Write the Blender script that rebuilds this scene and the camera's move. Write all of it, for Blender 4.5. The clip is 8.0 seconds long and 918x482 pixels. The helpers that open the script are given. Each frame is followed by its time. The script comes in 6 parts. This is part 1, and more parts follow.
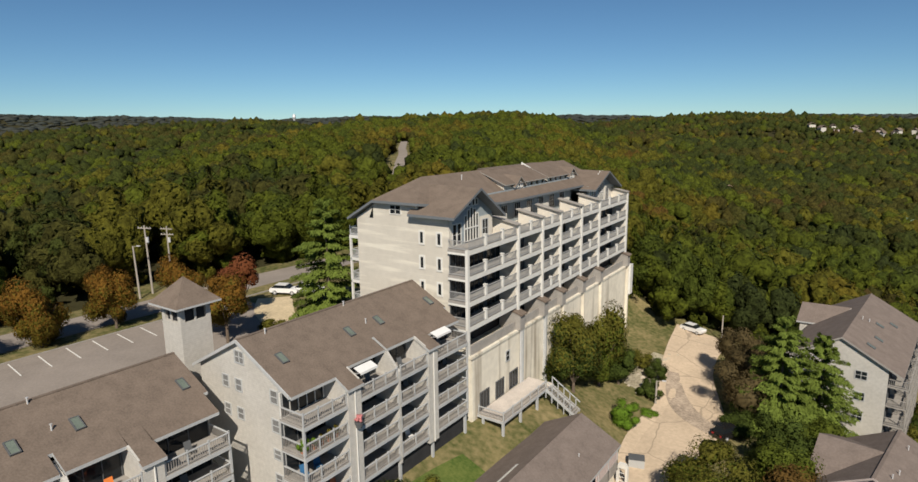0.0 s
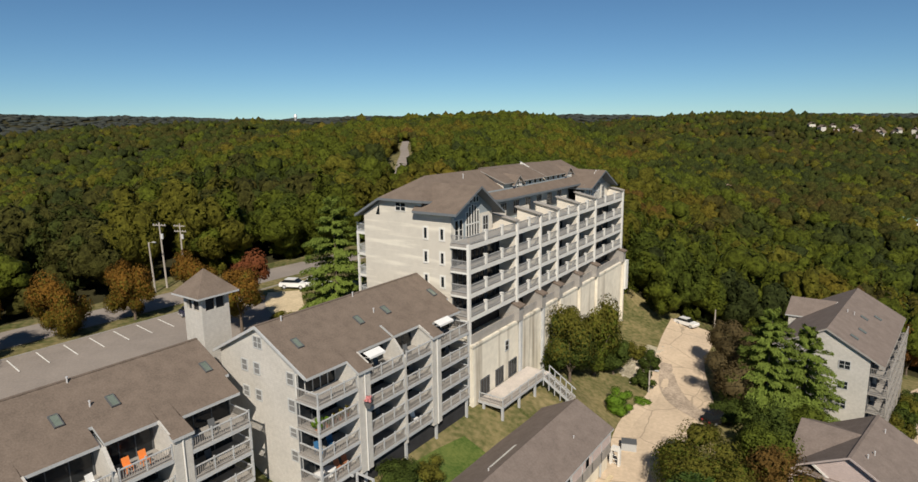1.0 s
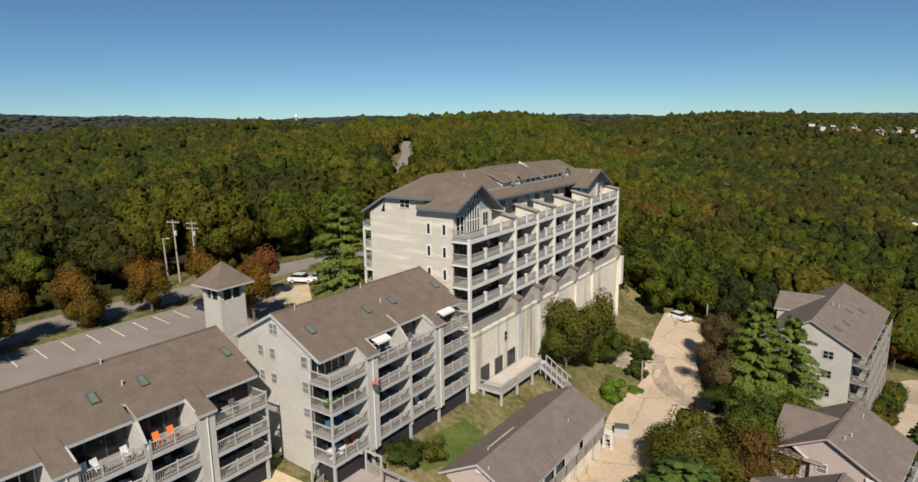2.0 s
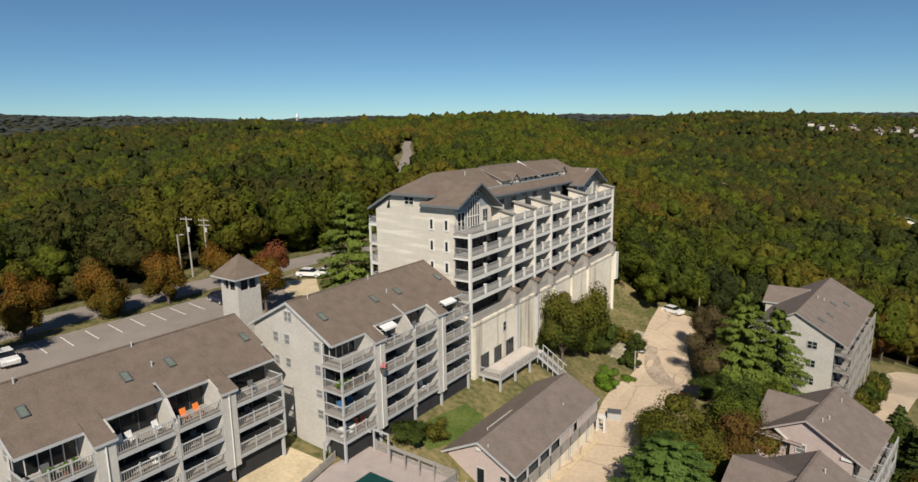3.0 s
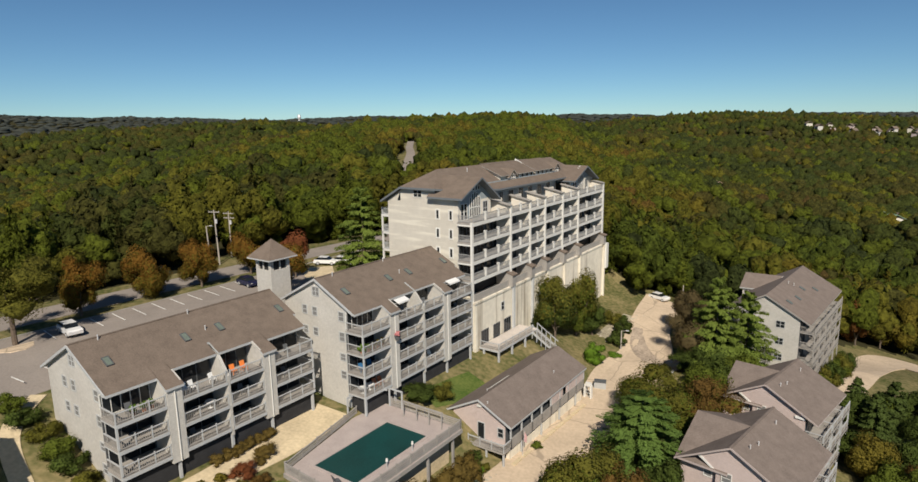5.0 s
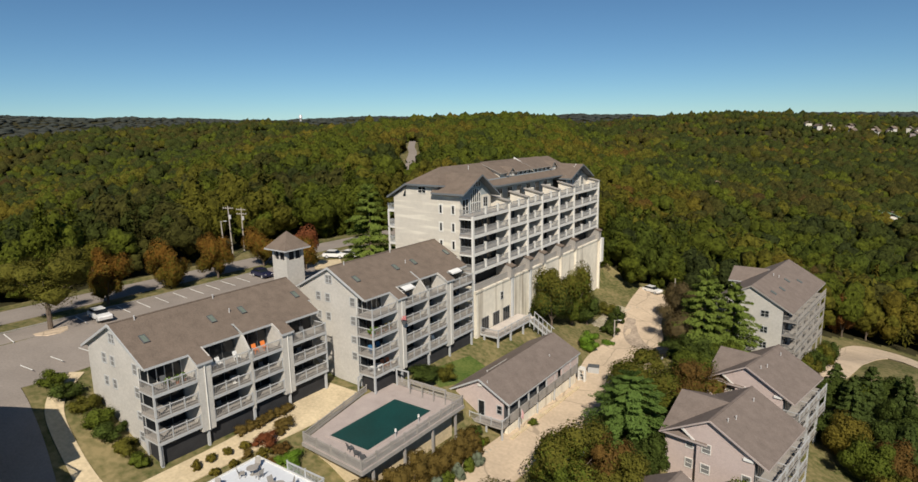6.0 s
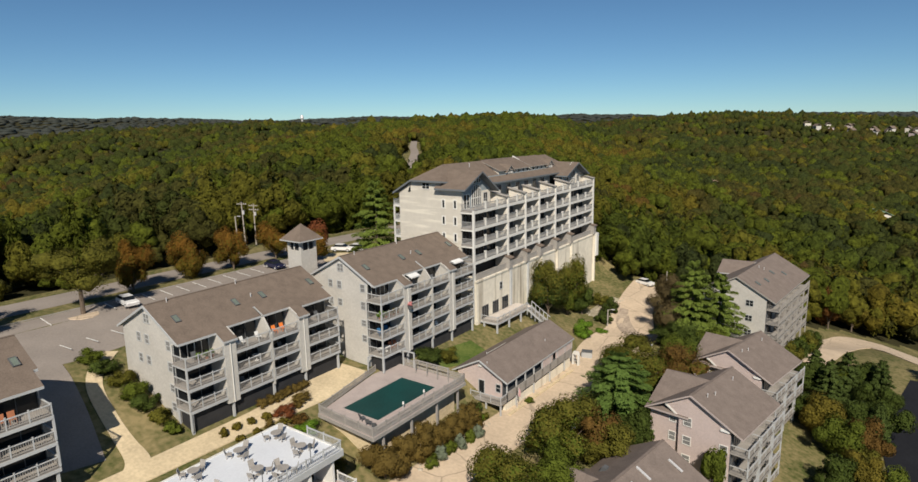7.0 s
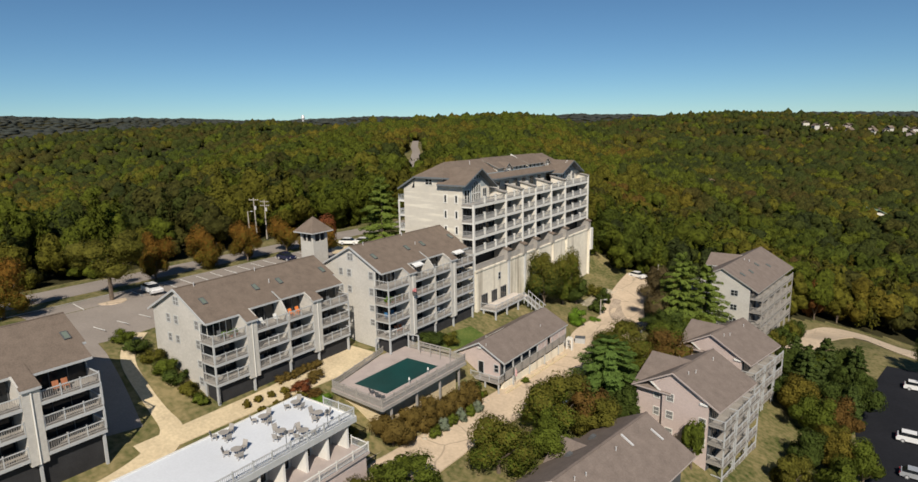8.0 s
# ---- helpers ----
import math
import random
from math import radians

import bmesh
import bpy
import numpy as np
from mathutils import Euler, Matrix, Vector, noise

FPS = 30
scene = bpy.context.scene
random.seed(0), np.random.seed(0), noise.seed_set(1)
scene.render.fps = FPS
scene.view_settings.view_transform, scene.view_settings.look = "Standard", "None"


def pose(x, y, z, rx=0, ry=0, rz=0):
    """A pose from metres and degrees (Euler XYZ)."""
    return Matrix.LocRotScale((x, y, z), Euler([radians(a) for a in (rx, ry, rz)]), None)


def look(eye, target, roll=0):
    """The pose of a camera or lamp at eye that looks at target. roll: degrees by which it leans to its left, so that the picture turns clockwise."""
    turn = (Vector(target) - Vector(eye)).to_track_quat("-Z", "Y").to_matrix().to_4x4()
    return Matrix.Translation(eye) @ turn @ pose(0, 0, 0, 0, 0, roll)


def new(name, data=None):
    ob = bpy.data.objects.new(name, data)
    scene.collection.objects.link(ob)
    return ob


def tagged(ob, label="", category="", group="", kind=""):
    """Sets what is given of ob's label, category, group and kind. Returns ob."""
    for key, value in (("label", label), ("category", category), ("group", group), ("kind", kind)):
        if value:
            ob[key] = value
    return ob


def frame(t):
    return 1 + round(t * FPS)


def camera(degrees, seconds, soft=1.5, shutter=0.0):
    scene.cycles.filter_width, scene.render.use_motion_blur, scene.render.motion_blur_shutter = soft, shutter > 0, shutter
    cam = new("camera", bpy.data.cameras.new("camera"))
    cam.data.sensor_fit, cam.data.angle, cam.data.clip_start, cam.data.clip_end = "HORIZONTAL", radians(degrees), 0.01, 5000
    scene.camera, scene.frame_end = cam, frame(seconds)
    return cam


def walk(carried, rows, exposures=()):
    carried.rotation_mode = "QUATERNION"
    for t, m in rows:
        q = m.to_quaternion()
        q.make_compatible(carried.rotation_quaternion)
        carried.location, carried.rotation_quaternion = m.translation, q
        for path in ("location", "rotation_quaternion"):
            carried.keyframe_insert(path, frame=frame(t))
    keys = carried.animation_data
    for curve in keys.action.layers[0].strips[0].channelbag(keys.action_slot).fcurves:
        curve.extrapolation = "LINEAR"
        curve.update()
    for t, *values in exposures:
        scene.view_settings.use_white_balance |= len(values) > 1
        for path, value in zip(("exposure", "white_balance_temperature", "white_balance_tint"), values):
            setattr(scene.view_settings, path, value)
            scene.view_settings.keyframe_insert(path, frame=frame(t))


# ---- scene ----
# camera: seconds, eye x y z, heading, pitch, roll (degrees); x runs downhill, y along the buildings
cam = camera(73.7, 8.0)
ROWS = [
    (0.0, 35.842, -52.759, 39.993, 34.995, -10.928, -0.663),
    (0.5, 36.959, -54.442, 40.112, 35.051, -10.942, -0.688),
    (1.0, 38.081, -56.124, 40.234, 35.092, -10.955, -0.711),
    (1.5, 39.225, -57.834, 40.353, 35.122, -10.967, -0.731),
    (2.0, 40.405, -59.596, 40.467, 35.146, -10.977, -0.750),
    (2.5, 41.635, -61.434, 40.573, 35.169, -10.984, -0.768),
    (3.0, 42.927, -63.362, 40.669, 35.193, -10.989, -0.786),
    (3.5, 44.289, -65.397, 40.753, 35.221, -10.990, -0.804),
    (4.0, 45.727, -67.546, 40.824, 35.254, -10.989, -0.822),
    (4.5, 47.248, -69.815, 40.881, 35.292, -10.985, -0.842),
    (5.0, 48.854, -72.206, 40.926, 35.335, -10.979, -0.862),
    (5.5, 50.545, -74.718, 40.958, 35.383, -10.971, -0.882),
    (6.0, 52.319, -77.343, 40.979, 35.432, -10.963, -0.903),
    (6.5, 54.174, -80.071, 40.991, 35.480, -10.956, -0.924),
    (7.0, 56.103, -82.889, 40.997, 35.523, -10.951, -0.943),
    (7.5, 58.098, -85.779, 41.001, 35.557, -10.949, -0.961),
    (8.0, 60.151, -88.719, 41.004, 35.576, -10.953, -0.977),
]


def aimed(x, y, z, heading, pitch, roll):
    a, b = radians(heading), radians(pitch)
    way = Vector((-math.sin(a) * math.cos(b), math.cos(a) * math.cos(b), math.sin(b)))
    return look((x, y, z), Vector((x, y, z)) + way, roll)


walk(cam, [(t, aimed(*row)) for t, *row in ROWS])

# ---- world, sun, exposure ----
SUN_FROM = Vector((0.440, -0.613, 0.656)).normalized()
SUN_ELEV = math.asin(SUN_FROM.z)
world = bpy.data.worlds.new("sky")
scene.world = world
world.use_nodes = True
wt = world.node_tree
wt.nodes.clear()
sky = wt.nodes.new("ShaderNodeTexSky")
sky.sky_type, sky.sun_disc = "NISHITA", False
sky.sun_elevation = SUN_ELEV
sky.sun_rotation = math.atan2(SUN_FROM.x, SUN_FROM.y)
sky.altitude, sky.air_density, sky.dust_density, sky.ozone_density = 1500, 0.8, 0.0, 4.4
bg = wt.nodes.new("ShaderNodeBackground")
bg.inputs["Strength"].default_value = 0.0655
wo = wt.nodes.new("ShaderNodeOutputWorld")
cool = wt.nodes.new("ShaderNodeMix")
cool.data_type, cool.blend_type = "RGBA", "MULTIPLY"
cool.inputs["Factor"].default_value, cool.inputs["B"].default_value = 1.0, (0.785, 0.985, 1.0, 1)
wt.links.new(sky.outputs[0], cool.inputs["A"])
wt.links.new(cool.outputs["Result"], bg.inputs[0])
wt.links.new(bg.outputs[0], wo.inputs[0])
sun = new("sun", bpy.data.lights.new("sun", "SUN"))
sun.data.energy, sun.data.angle, sun.data.color = 5.0, radians(0.53), (1.0, 0.905, 0.775)
sun.matrix_world = look(SUN_FROM * 300, (0, 0, 0))
scene.view_settings.exposure = 0.12


# ---- materials ----
def material(name, colour, rough=0.8, tone=0.25, scale=1.0, bump=0.0, metal=0.0, fine=14.0, tint=None, per_piece=0.0, spec=0.3):
    """Two-scale noise over a base colour, with fine relief."""
    m = bpy.data.materials.new(name)
    m.use_nodes = True
    t = m.node_tree
    b = t.nodes["Principled BSDF"]
    b.inputs["Roughness"].default_value, b.inputs["Metallic"].default_value = rough, metal
    b.inputs["Specular IOR Level"].default_value = spec
    geo = t.nodes.new("ShaderNodeNewGeometry")
    n1, n2 = t.nodes.new("ShaderNodeTexNoise"), t.nodes.new("ShaderNodeTexNoise")
    n1.inputs["Scale"].default_value, n2.inputs["Scale"].default_value = scale, scale * fine
    n1.inputs["Detail"].default_value, n2.inputs["Detail"].default_value = 4, 2
    t.links.new(geo.outputs["Position"], n1.inputs["Vector"])
    t.links.new(geo.outputs["Position"], n2.inputs["Vector"])
    add = t.nodes.new("ShaderNodeMath")
    add.operation = "ADD"
    t.links.new(n1.outputs["Fac"], add.inputs[0])
    t.links.new(n2.outputs["Fac"], add.inputs[1])
    span = t.nodes.new("ShaderNodeMapRange")
    span.inputs["From Min"].default_value, span.inputs["From Max"].default_value = 0.65, 1.35
    t.links.new(add.outputs[0], span.inputs["Value"])
    mix = t.nodes.new("ShaderNodeMix")
    mix.data_type = "RGBA"
    lo = [c * (1 - tone) for c in colour]
    hi = [min(1, c * (1 + tone)) for c in (tint or colour)]
    mix.inputs["A"].default_value, mix.inputs["B"].default_value = (*lo, 1), (*hi, 1)
    t.links.new(span.outputs[0], mix.inputs["Factor"])
    out = mix.outputs["Result"]
    if per_piece:
        hsv = t.nodes.new("ShaderNodeHueSaturation")
        vary = t.nodes.new("ShaderNodeMapRange")
        vary.inputs["To Min"].default_value, vary.inputs["To Max"].default_value = 1 - per_piece, 1 + per_piece
        t.links.new(geo.outputs["Random Per Island"], vary.inputs["Value"])
        t.links.new(vary.outputs[0], hsv.inputs["Value"])
        t.links.new(out, hsv.inputs["Color"])
        out = hsv.outputs["Color"]
    t.links.new(out, b.inputs["Base Color"])
    if bump:
        bm = t.nodes.new("ShaderNodeBump")
        bm.inputs["Strength"].default_value, bm.inputs["Distance"].default_value = bump, 0.05
        t.links.new(n2.outputs["Fac"], bm.inputs["Height"])
        t.links.new(bm.outputs[0], b.inputs["Normal"])
    return m


def lined(m, pitch, depth, dark=0.8, axis=2):
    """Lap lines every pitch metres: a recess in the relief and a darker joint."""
    t = m.node_tree
    b = t.nodes["Principled BSDF"]
    geo = t.nodes.new("ShaderNodeNewGeometry")
    sep = t.nodes.new("ShaderNodeSeparateXYZ")
    t.links.new(geo.outputs["Position"], sep.inputs[0])
    mod = t.nodes.new("ShaderNodeMath")
    mod.operation = "FRACT"
    div = t.nodes.new("ShaderNodeMath")
    div.operation = "DIVIDE"
    div.inputs[1].default_value = pitch
    t.links.new(sep.outputs[axis], div.inputs[0])
    t.links.new(div.outputs[0], mod.inputs[0])
    gap = t.nodes.new("ShaderNodeMath")
    gap.operation = "GREATER_THAN"
    gap.inputs[1].default_value = 0.14
    t.links.new(mod.outputs[0], gap.inputs[0])
    bm = t.nodes.new("ShaderNodeBump")
    bm.inputs["Strength"].default_value, bm.inputs["Distance"].default_value = 0.6, depth
    t.links.new(gap.outputs[0], bm.inputs["Height"])
    t.links.new(bm.outputs[0], b.inputs["Normal"])
    old = b.inputs["Base Color"].links[0].from_socket
    mix = t.nodes.new("ShaderNodeMix")
    mix.data_type, mix.blend_type = "RGBA", "MULTIPLY"
    mix.inputs["Factor"].default_value = 1
    shade = t.nodes.new("ShaderNodeMapRange")
    shade.inputs["To Min"].default_value = dark
    t.links.new(gap.outputs[0], shade.inputs["Value"])
    t.links.new(old, mix.inputs["A"])
    t.links.new(shade.outputs[0], mix.inputs["B"])
    t.links.new(mix.outputs["Result"], b.inputs["Base Color"])
    return m


def leafy(name, colour, per_piece=0.10, tone=0.2, scale=0.16, mottle=0.0):
    """Leaves that let some light through; mottle: how strongly one noise darkens the hollows of its own relief."""
    m = material(name, colour, 0.8, tone, scale, 0.0, per_piece=per_piece, fine=9, spec=0.1)
    t = m.node_tree
    b = t.nodes["Principled BSDF"]
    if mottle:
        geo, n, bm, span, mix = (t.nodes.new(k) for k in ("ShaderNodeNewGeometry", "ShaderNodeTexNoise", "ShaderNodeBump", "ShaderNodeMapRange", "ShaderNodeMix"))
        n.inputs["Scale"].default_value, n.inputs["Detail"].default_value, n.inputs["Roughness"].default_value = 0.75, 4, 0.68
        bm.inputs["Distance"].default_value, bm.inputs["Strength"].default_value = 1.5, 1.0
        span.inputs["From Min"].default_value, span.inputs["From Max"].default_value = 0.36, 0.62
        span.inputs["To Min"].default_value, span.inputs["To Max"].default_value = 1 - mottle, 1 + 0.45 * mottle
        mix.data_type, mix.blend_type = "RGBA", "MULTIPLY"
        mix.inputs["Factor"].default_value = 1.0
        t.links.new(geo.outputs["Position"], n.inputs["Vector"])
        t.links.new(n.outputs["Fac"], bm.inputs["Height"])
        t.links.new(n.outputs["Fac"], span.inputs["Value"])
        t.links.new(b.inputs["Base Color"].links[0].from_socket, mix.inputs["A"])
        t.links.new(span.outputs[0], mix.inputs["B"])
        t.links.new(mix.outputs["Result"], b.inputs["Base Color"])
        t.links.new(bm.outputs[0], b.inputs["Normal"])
    thin = t.nodes.new("ShaderNodeBsdfTranslucent")
    t.links.new(b.inputs["Base Color"].links[0].from_socket, thin.inputs["Color"])
    both = t.nodes.new("ShaderNodeMixShader")
    both.inputs[0].default_value = 0.28
    t.links.new(b.outputs[0], both.inputs[1])
    t.links.new(thin.outputs[0], both.inputs[2])
    t.links.new(both.outputs[0], t.nodes["Material Output"].inputs["Surface"])
    return m


def streaked(m, colour, amount, stretch=(1.3, 1.3, 0.09), low=0.5, high=0.68):
    """Rain streaks that run down a wall."""
    t = m.node_tree
    b = t.nodes["Principled BSDF"]
    geo, scale, n, span, mix = (t.nodes.new(k) for k in ("ShaderNodeNewGeometry", "ShaderNodeMapping", "ShaderNodeTexNoise", "ShaderNodeMapRange", "ShaderNodeMix"))
    scale.inputs["Scale"].default_value = stretch
    n.inputs["Scale"].default_value, n.inputs["Detail"].default_value = 1.0, 5
    span.inputs["From Min"].default_value, span.inputs["From Max"].default_value, span.inputs["To Max"].default_value = low, high, amount
    mix.data_type = "RGBA"
    mix.inputs["B"].default_value = (*colour, 1)
    t.links.new(geo.outputs["Position"], scale.inputs["Vector"])
    t.links.new(scale.outputs[0], n.inputs["Vector"])
    t.links.new(n.outputs["Fac"], span.inputs["Value"])
    t.links.new(span.outputs[0], mix.inputs["Factor"])
    t.links.new(b.inputs["Base Color"].links[0].from_socket, mix.inputs["A"])
    t.links.new(mix.outputs["Result"], b.inputs["Base Color"])
    return m


SIDING = lined(material("grey_siding", (0.50, 0.48, 0.44), 0.8, 0.12, 0.35, fine=9), 0.2, 0.02, 0.9)
PINK = lined(material("mauve_siding", (0.52, 0.43, 0.40), 0.8, 0.08, 0.35, fine=9), 0.2, 0.02, 0.9)
STUCCO = material("pale_cream_stucco", (0.63, 0.585, 0.505), 0.9, 0.1, 0.5, 0.1)
CREAM = streaked(lined(material("weathered_cream_siding", (0.57, 0.535, 0.465), 0.8, 0.05, 0.3, fine=4), 0.2, 0.02, 0.92), (0.74, 0.70, 0.60), 0.75, (0.13, 0.13, 1.3), 0.52, 0.66)
# near-black wall colour that carries the shade of the balcony recesses
RECESS = material("recess_shade_siding", (0.075, 0.08, 0.085), 0.85, 0.15, 0.6)
WHITE = material("white_trim_paint", (0.66, 0.65, 0.61), 0.6, 0.1, 0.8)
TRIM = material("grey_trim_paint", (0.42, 0.43, 0.43), 0.7, 0.12, 0.8)
RAIL = material("weathered_grey_wood", (0.31, 0.29, 0.265), 0.85, 0.2, 0.9, 0.2)
DECK = material("mauve_grey_deck_boards", (0.41, 0.35, 0.325), 0.85, 0.15, 0.6)
PALEDECK = material("sun_bleached_deck_boards", (0.58, 0.52, 0.46), 0.9, 0.2, 0.7, fine=9)
SHINGLE = material("brown_shingles", (0.168, 0.133, 0.107), 0.95, 0.2, 0.9, 0.3, fine=8, spec=0.1)
MAUVEROOF = material("mauve_brown_shingles", (0.186, 0.152, 0.132), 0.95, 0.18, 0.8, 0.3, fine=6, spec=0.1)
EAVES = material("slate_blue_eaves", (0.14, 0.155, 0.168), 0.7, 0.1, 1)
SLATE = material("dark_fascia", (0.10, 0.105, 0.11), 0.7, 0.1, 1)
TEAL = lined(material("slate_blue_siding", (0.29, 0.33, 0.35), 0.8, 0.12, 0.5), 0.2, 0.02, 0.9)
CONCRETE = streaked(material("stained_concrete", (0.71, 0.66, 0.55), 0.9, 0.12, 0.22, 0.2, fine=5), (0.27, 0.22, 0.16), 0.8, (0.75, 0.75, 0.045), 0.53, 0.72)
# black paint that stands in for shade in openings and under floors
DARK = material("shade_black", (0.03, 0.03, 0.032), 0.9, 0.3, 1)
HOTELRAIL = material("grey_metal_railing", (0.33, 0.33, 0.325), 0.6, 0.15, 1)
BLINDS = material("window_with_pale_blinds", (0.20, 0.20, 0.195), 0.15, 0.2, 0.6, spec=0.5)
GLASS = material("window_glass", (0.014, 0.017, 0.02), 0.08, 0.2, 0.5, spec=0.35)
SKYGLASS = material("skylight_glass", (0.15, 0.18, 0.15), 0.12, 0.2, 0.8, spec=0.6)
ASPHALT = material("old_asphalt", (0.265, 0.232, 0.203), 0.95, 0.14, 0.25, 0.2, fine=18)
BLACKTOP = material("new_blacktop", (0.015, 0.016, 0.020), 0.9, 0.25, 0.2, fine=12, spec=0.15)
TANROAD = material("tan_worn_pavement", (0.54, 0.43, 0.31), 0.95, 0.16, 0.2, 0.2, fine=11)
def cracked(m, scale, width, colour):
    """Dark wandering cracks between worn slabs."""
    t = m.node_tree
    b = t.nodes["Principled BSDF"]
    geo, wob, add, vor, cut, mix = (t.nodes.new(k) for k in ("ShaderNodeNewGeometry", "ShaderNodeTexNoise", "ShaderNodeMix", "ShaderNodeTexVoronoi", "ShaderNodeMapRange", "ShaderNodeMix"))
    wob.inputs["Scale"].default_value = 0.35
    add.data_type, add.blend_type = "RGBA", "ADD"
    add.inputs["Factor"].default_value = 1.0
    vor.feature = "DISTANCE_TO_EDGE"
    vor.inputs["Scale"].default_value = scale
    cut.inputs["From Min"].default_value, cut.inputs["From Max"].default_value = width * 0.4, width
    mix.data_type = "RGBA"
    mix.inputs["A"].default_value = (*colour, 1)
    t.links.new(geo.outputs["Position"], wob.inputs["Vector"])
    t.links.new(geo.outputs["Position"], add.inputs["A"])
    t.links.new(wob.outputs["Color"], add.inputs["B"])
    t.links.new(add.outputs["Result"], vor.inputs["Vector"])
    t.links.new(vor.outputs["Distance"], cut.inputs["Value"])
    t.links.new(cut.outputs[0], mix.inputs["Factor"])
    t.links.new(b.inputs["Base Color"].links[0].from_socket, mix.inputs["B"])
    t.links.new(mix.outputs["Result"], b.inputs["Base Color"])
    return m


TANROAD = cracked(TANROAD, 0.11, 0.012, (0.37, 0.295, 0.215))
TYRED = material("tyre_worn_pavement", (0.30, 0.24, 0.185), 0.95, 0.3, 0.5, 0.2, fine=6, tint=(0.42, 0.34, 0.26))
PATH = material("cream_paving", (0.56, 0.46, 0.30), 0.95, 0.2, 0.4, fine=7)
PAINT = material("road_paint", (0.72, 0.72, 0.68), 0.8, 0.15, 2)
WHITEROOF = material("white_roof_membrane", (0.62, 0.65, 0.69), 0.75, 0.06, 0.3)
POOL = material("dark_green_pool_cover", (0.004, 0.045, 0.042), 0.55, 0.25, 0.3)
BARK = material("bark", (0.13, 0.10, 0.075), 0.95, 0.3, 3, 0.4)
POLEWOOD = material("pale_pole", (0.34, 0.31, 0.27), 0.9, 0.15, 2)
METAL = material("white_metal", (0.6, 0.6, 0.6), 0.4, 0.1, 1, metal=0.2)
# grey-blue leaves with the distance haze mixed into their colour
RIDGE = [leafy("hazed_ridge_leaf_%s" % n, c, 0.05) for n, c in (("pine", (0.058, 0.067, 0.060)), ("oak", (0.064, 0.070, 0.060)))]
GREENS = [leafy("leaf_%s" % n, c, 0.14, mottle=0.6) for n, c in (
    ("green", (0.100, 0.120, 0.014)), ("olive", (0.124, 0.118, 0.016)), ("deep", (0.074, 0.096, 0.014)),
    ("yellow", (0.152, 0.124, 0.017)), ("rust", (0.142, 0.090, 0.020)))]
# GREENS dimmed to about 0.6: shade and distance put into the leaf colour
DIM_GREENS = [leafy("dimmed_leaf_%s" % n, c, 0.14, mottle=0.6) for n, c in (
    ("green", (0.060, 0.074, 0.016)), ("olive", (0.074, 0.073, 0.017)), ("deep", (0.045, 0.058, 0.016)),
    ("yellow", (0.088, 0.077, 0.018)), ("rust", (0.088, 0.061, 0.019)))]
TREES = [leafy("tree_leaf_%s" % n, c, mottle=0.3) for n, c in (
    ("green", (0.124, 0.156, 0.022)), ("olive", (0.156, 0.148, 0.025)), ("deep", (0.078, 0.108, 0.022)),
    ("yellow", (0.190, 0.156, 0.026)), ("rust", (0.165, 0.098, 0.027)))]
FIR = leafy("leaf_conifer", (0.158, 0.210, 0.040))
CEDAR = leafy("leaf_cedar", (0.075, 0.105, 0.026))
SPRUCE = leafy("leaf_blue_conifer", (0.115, 0.180, 0.040))
GOLD = leafy("leaf_orange", (0.225, 0.116, 0.021), mottle=0.3)
TURNING = leafy("leaf_turning_green", (0.165, 0.132, 0.021), mottle=0.3)
RUSSET = leafy("leaf_russet", (0.190, 0.088, 0.026), mottle=0.3)
RED = leafy("leaf_red", (0.16, 0.055, 0.022))
BROWN = leafy("leaf_brown", (0.105, 0.080, 0.036))
LIME = leafy("leaf_bright", (0.125, 0.215, 0.022))
HEDGE = leafy("leaf_amber_hedge", (0.140, 0.098, 0.026))
SAGE = leafy("leaf_sage", (0.16, 0.19, 0.13))


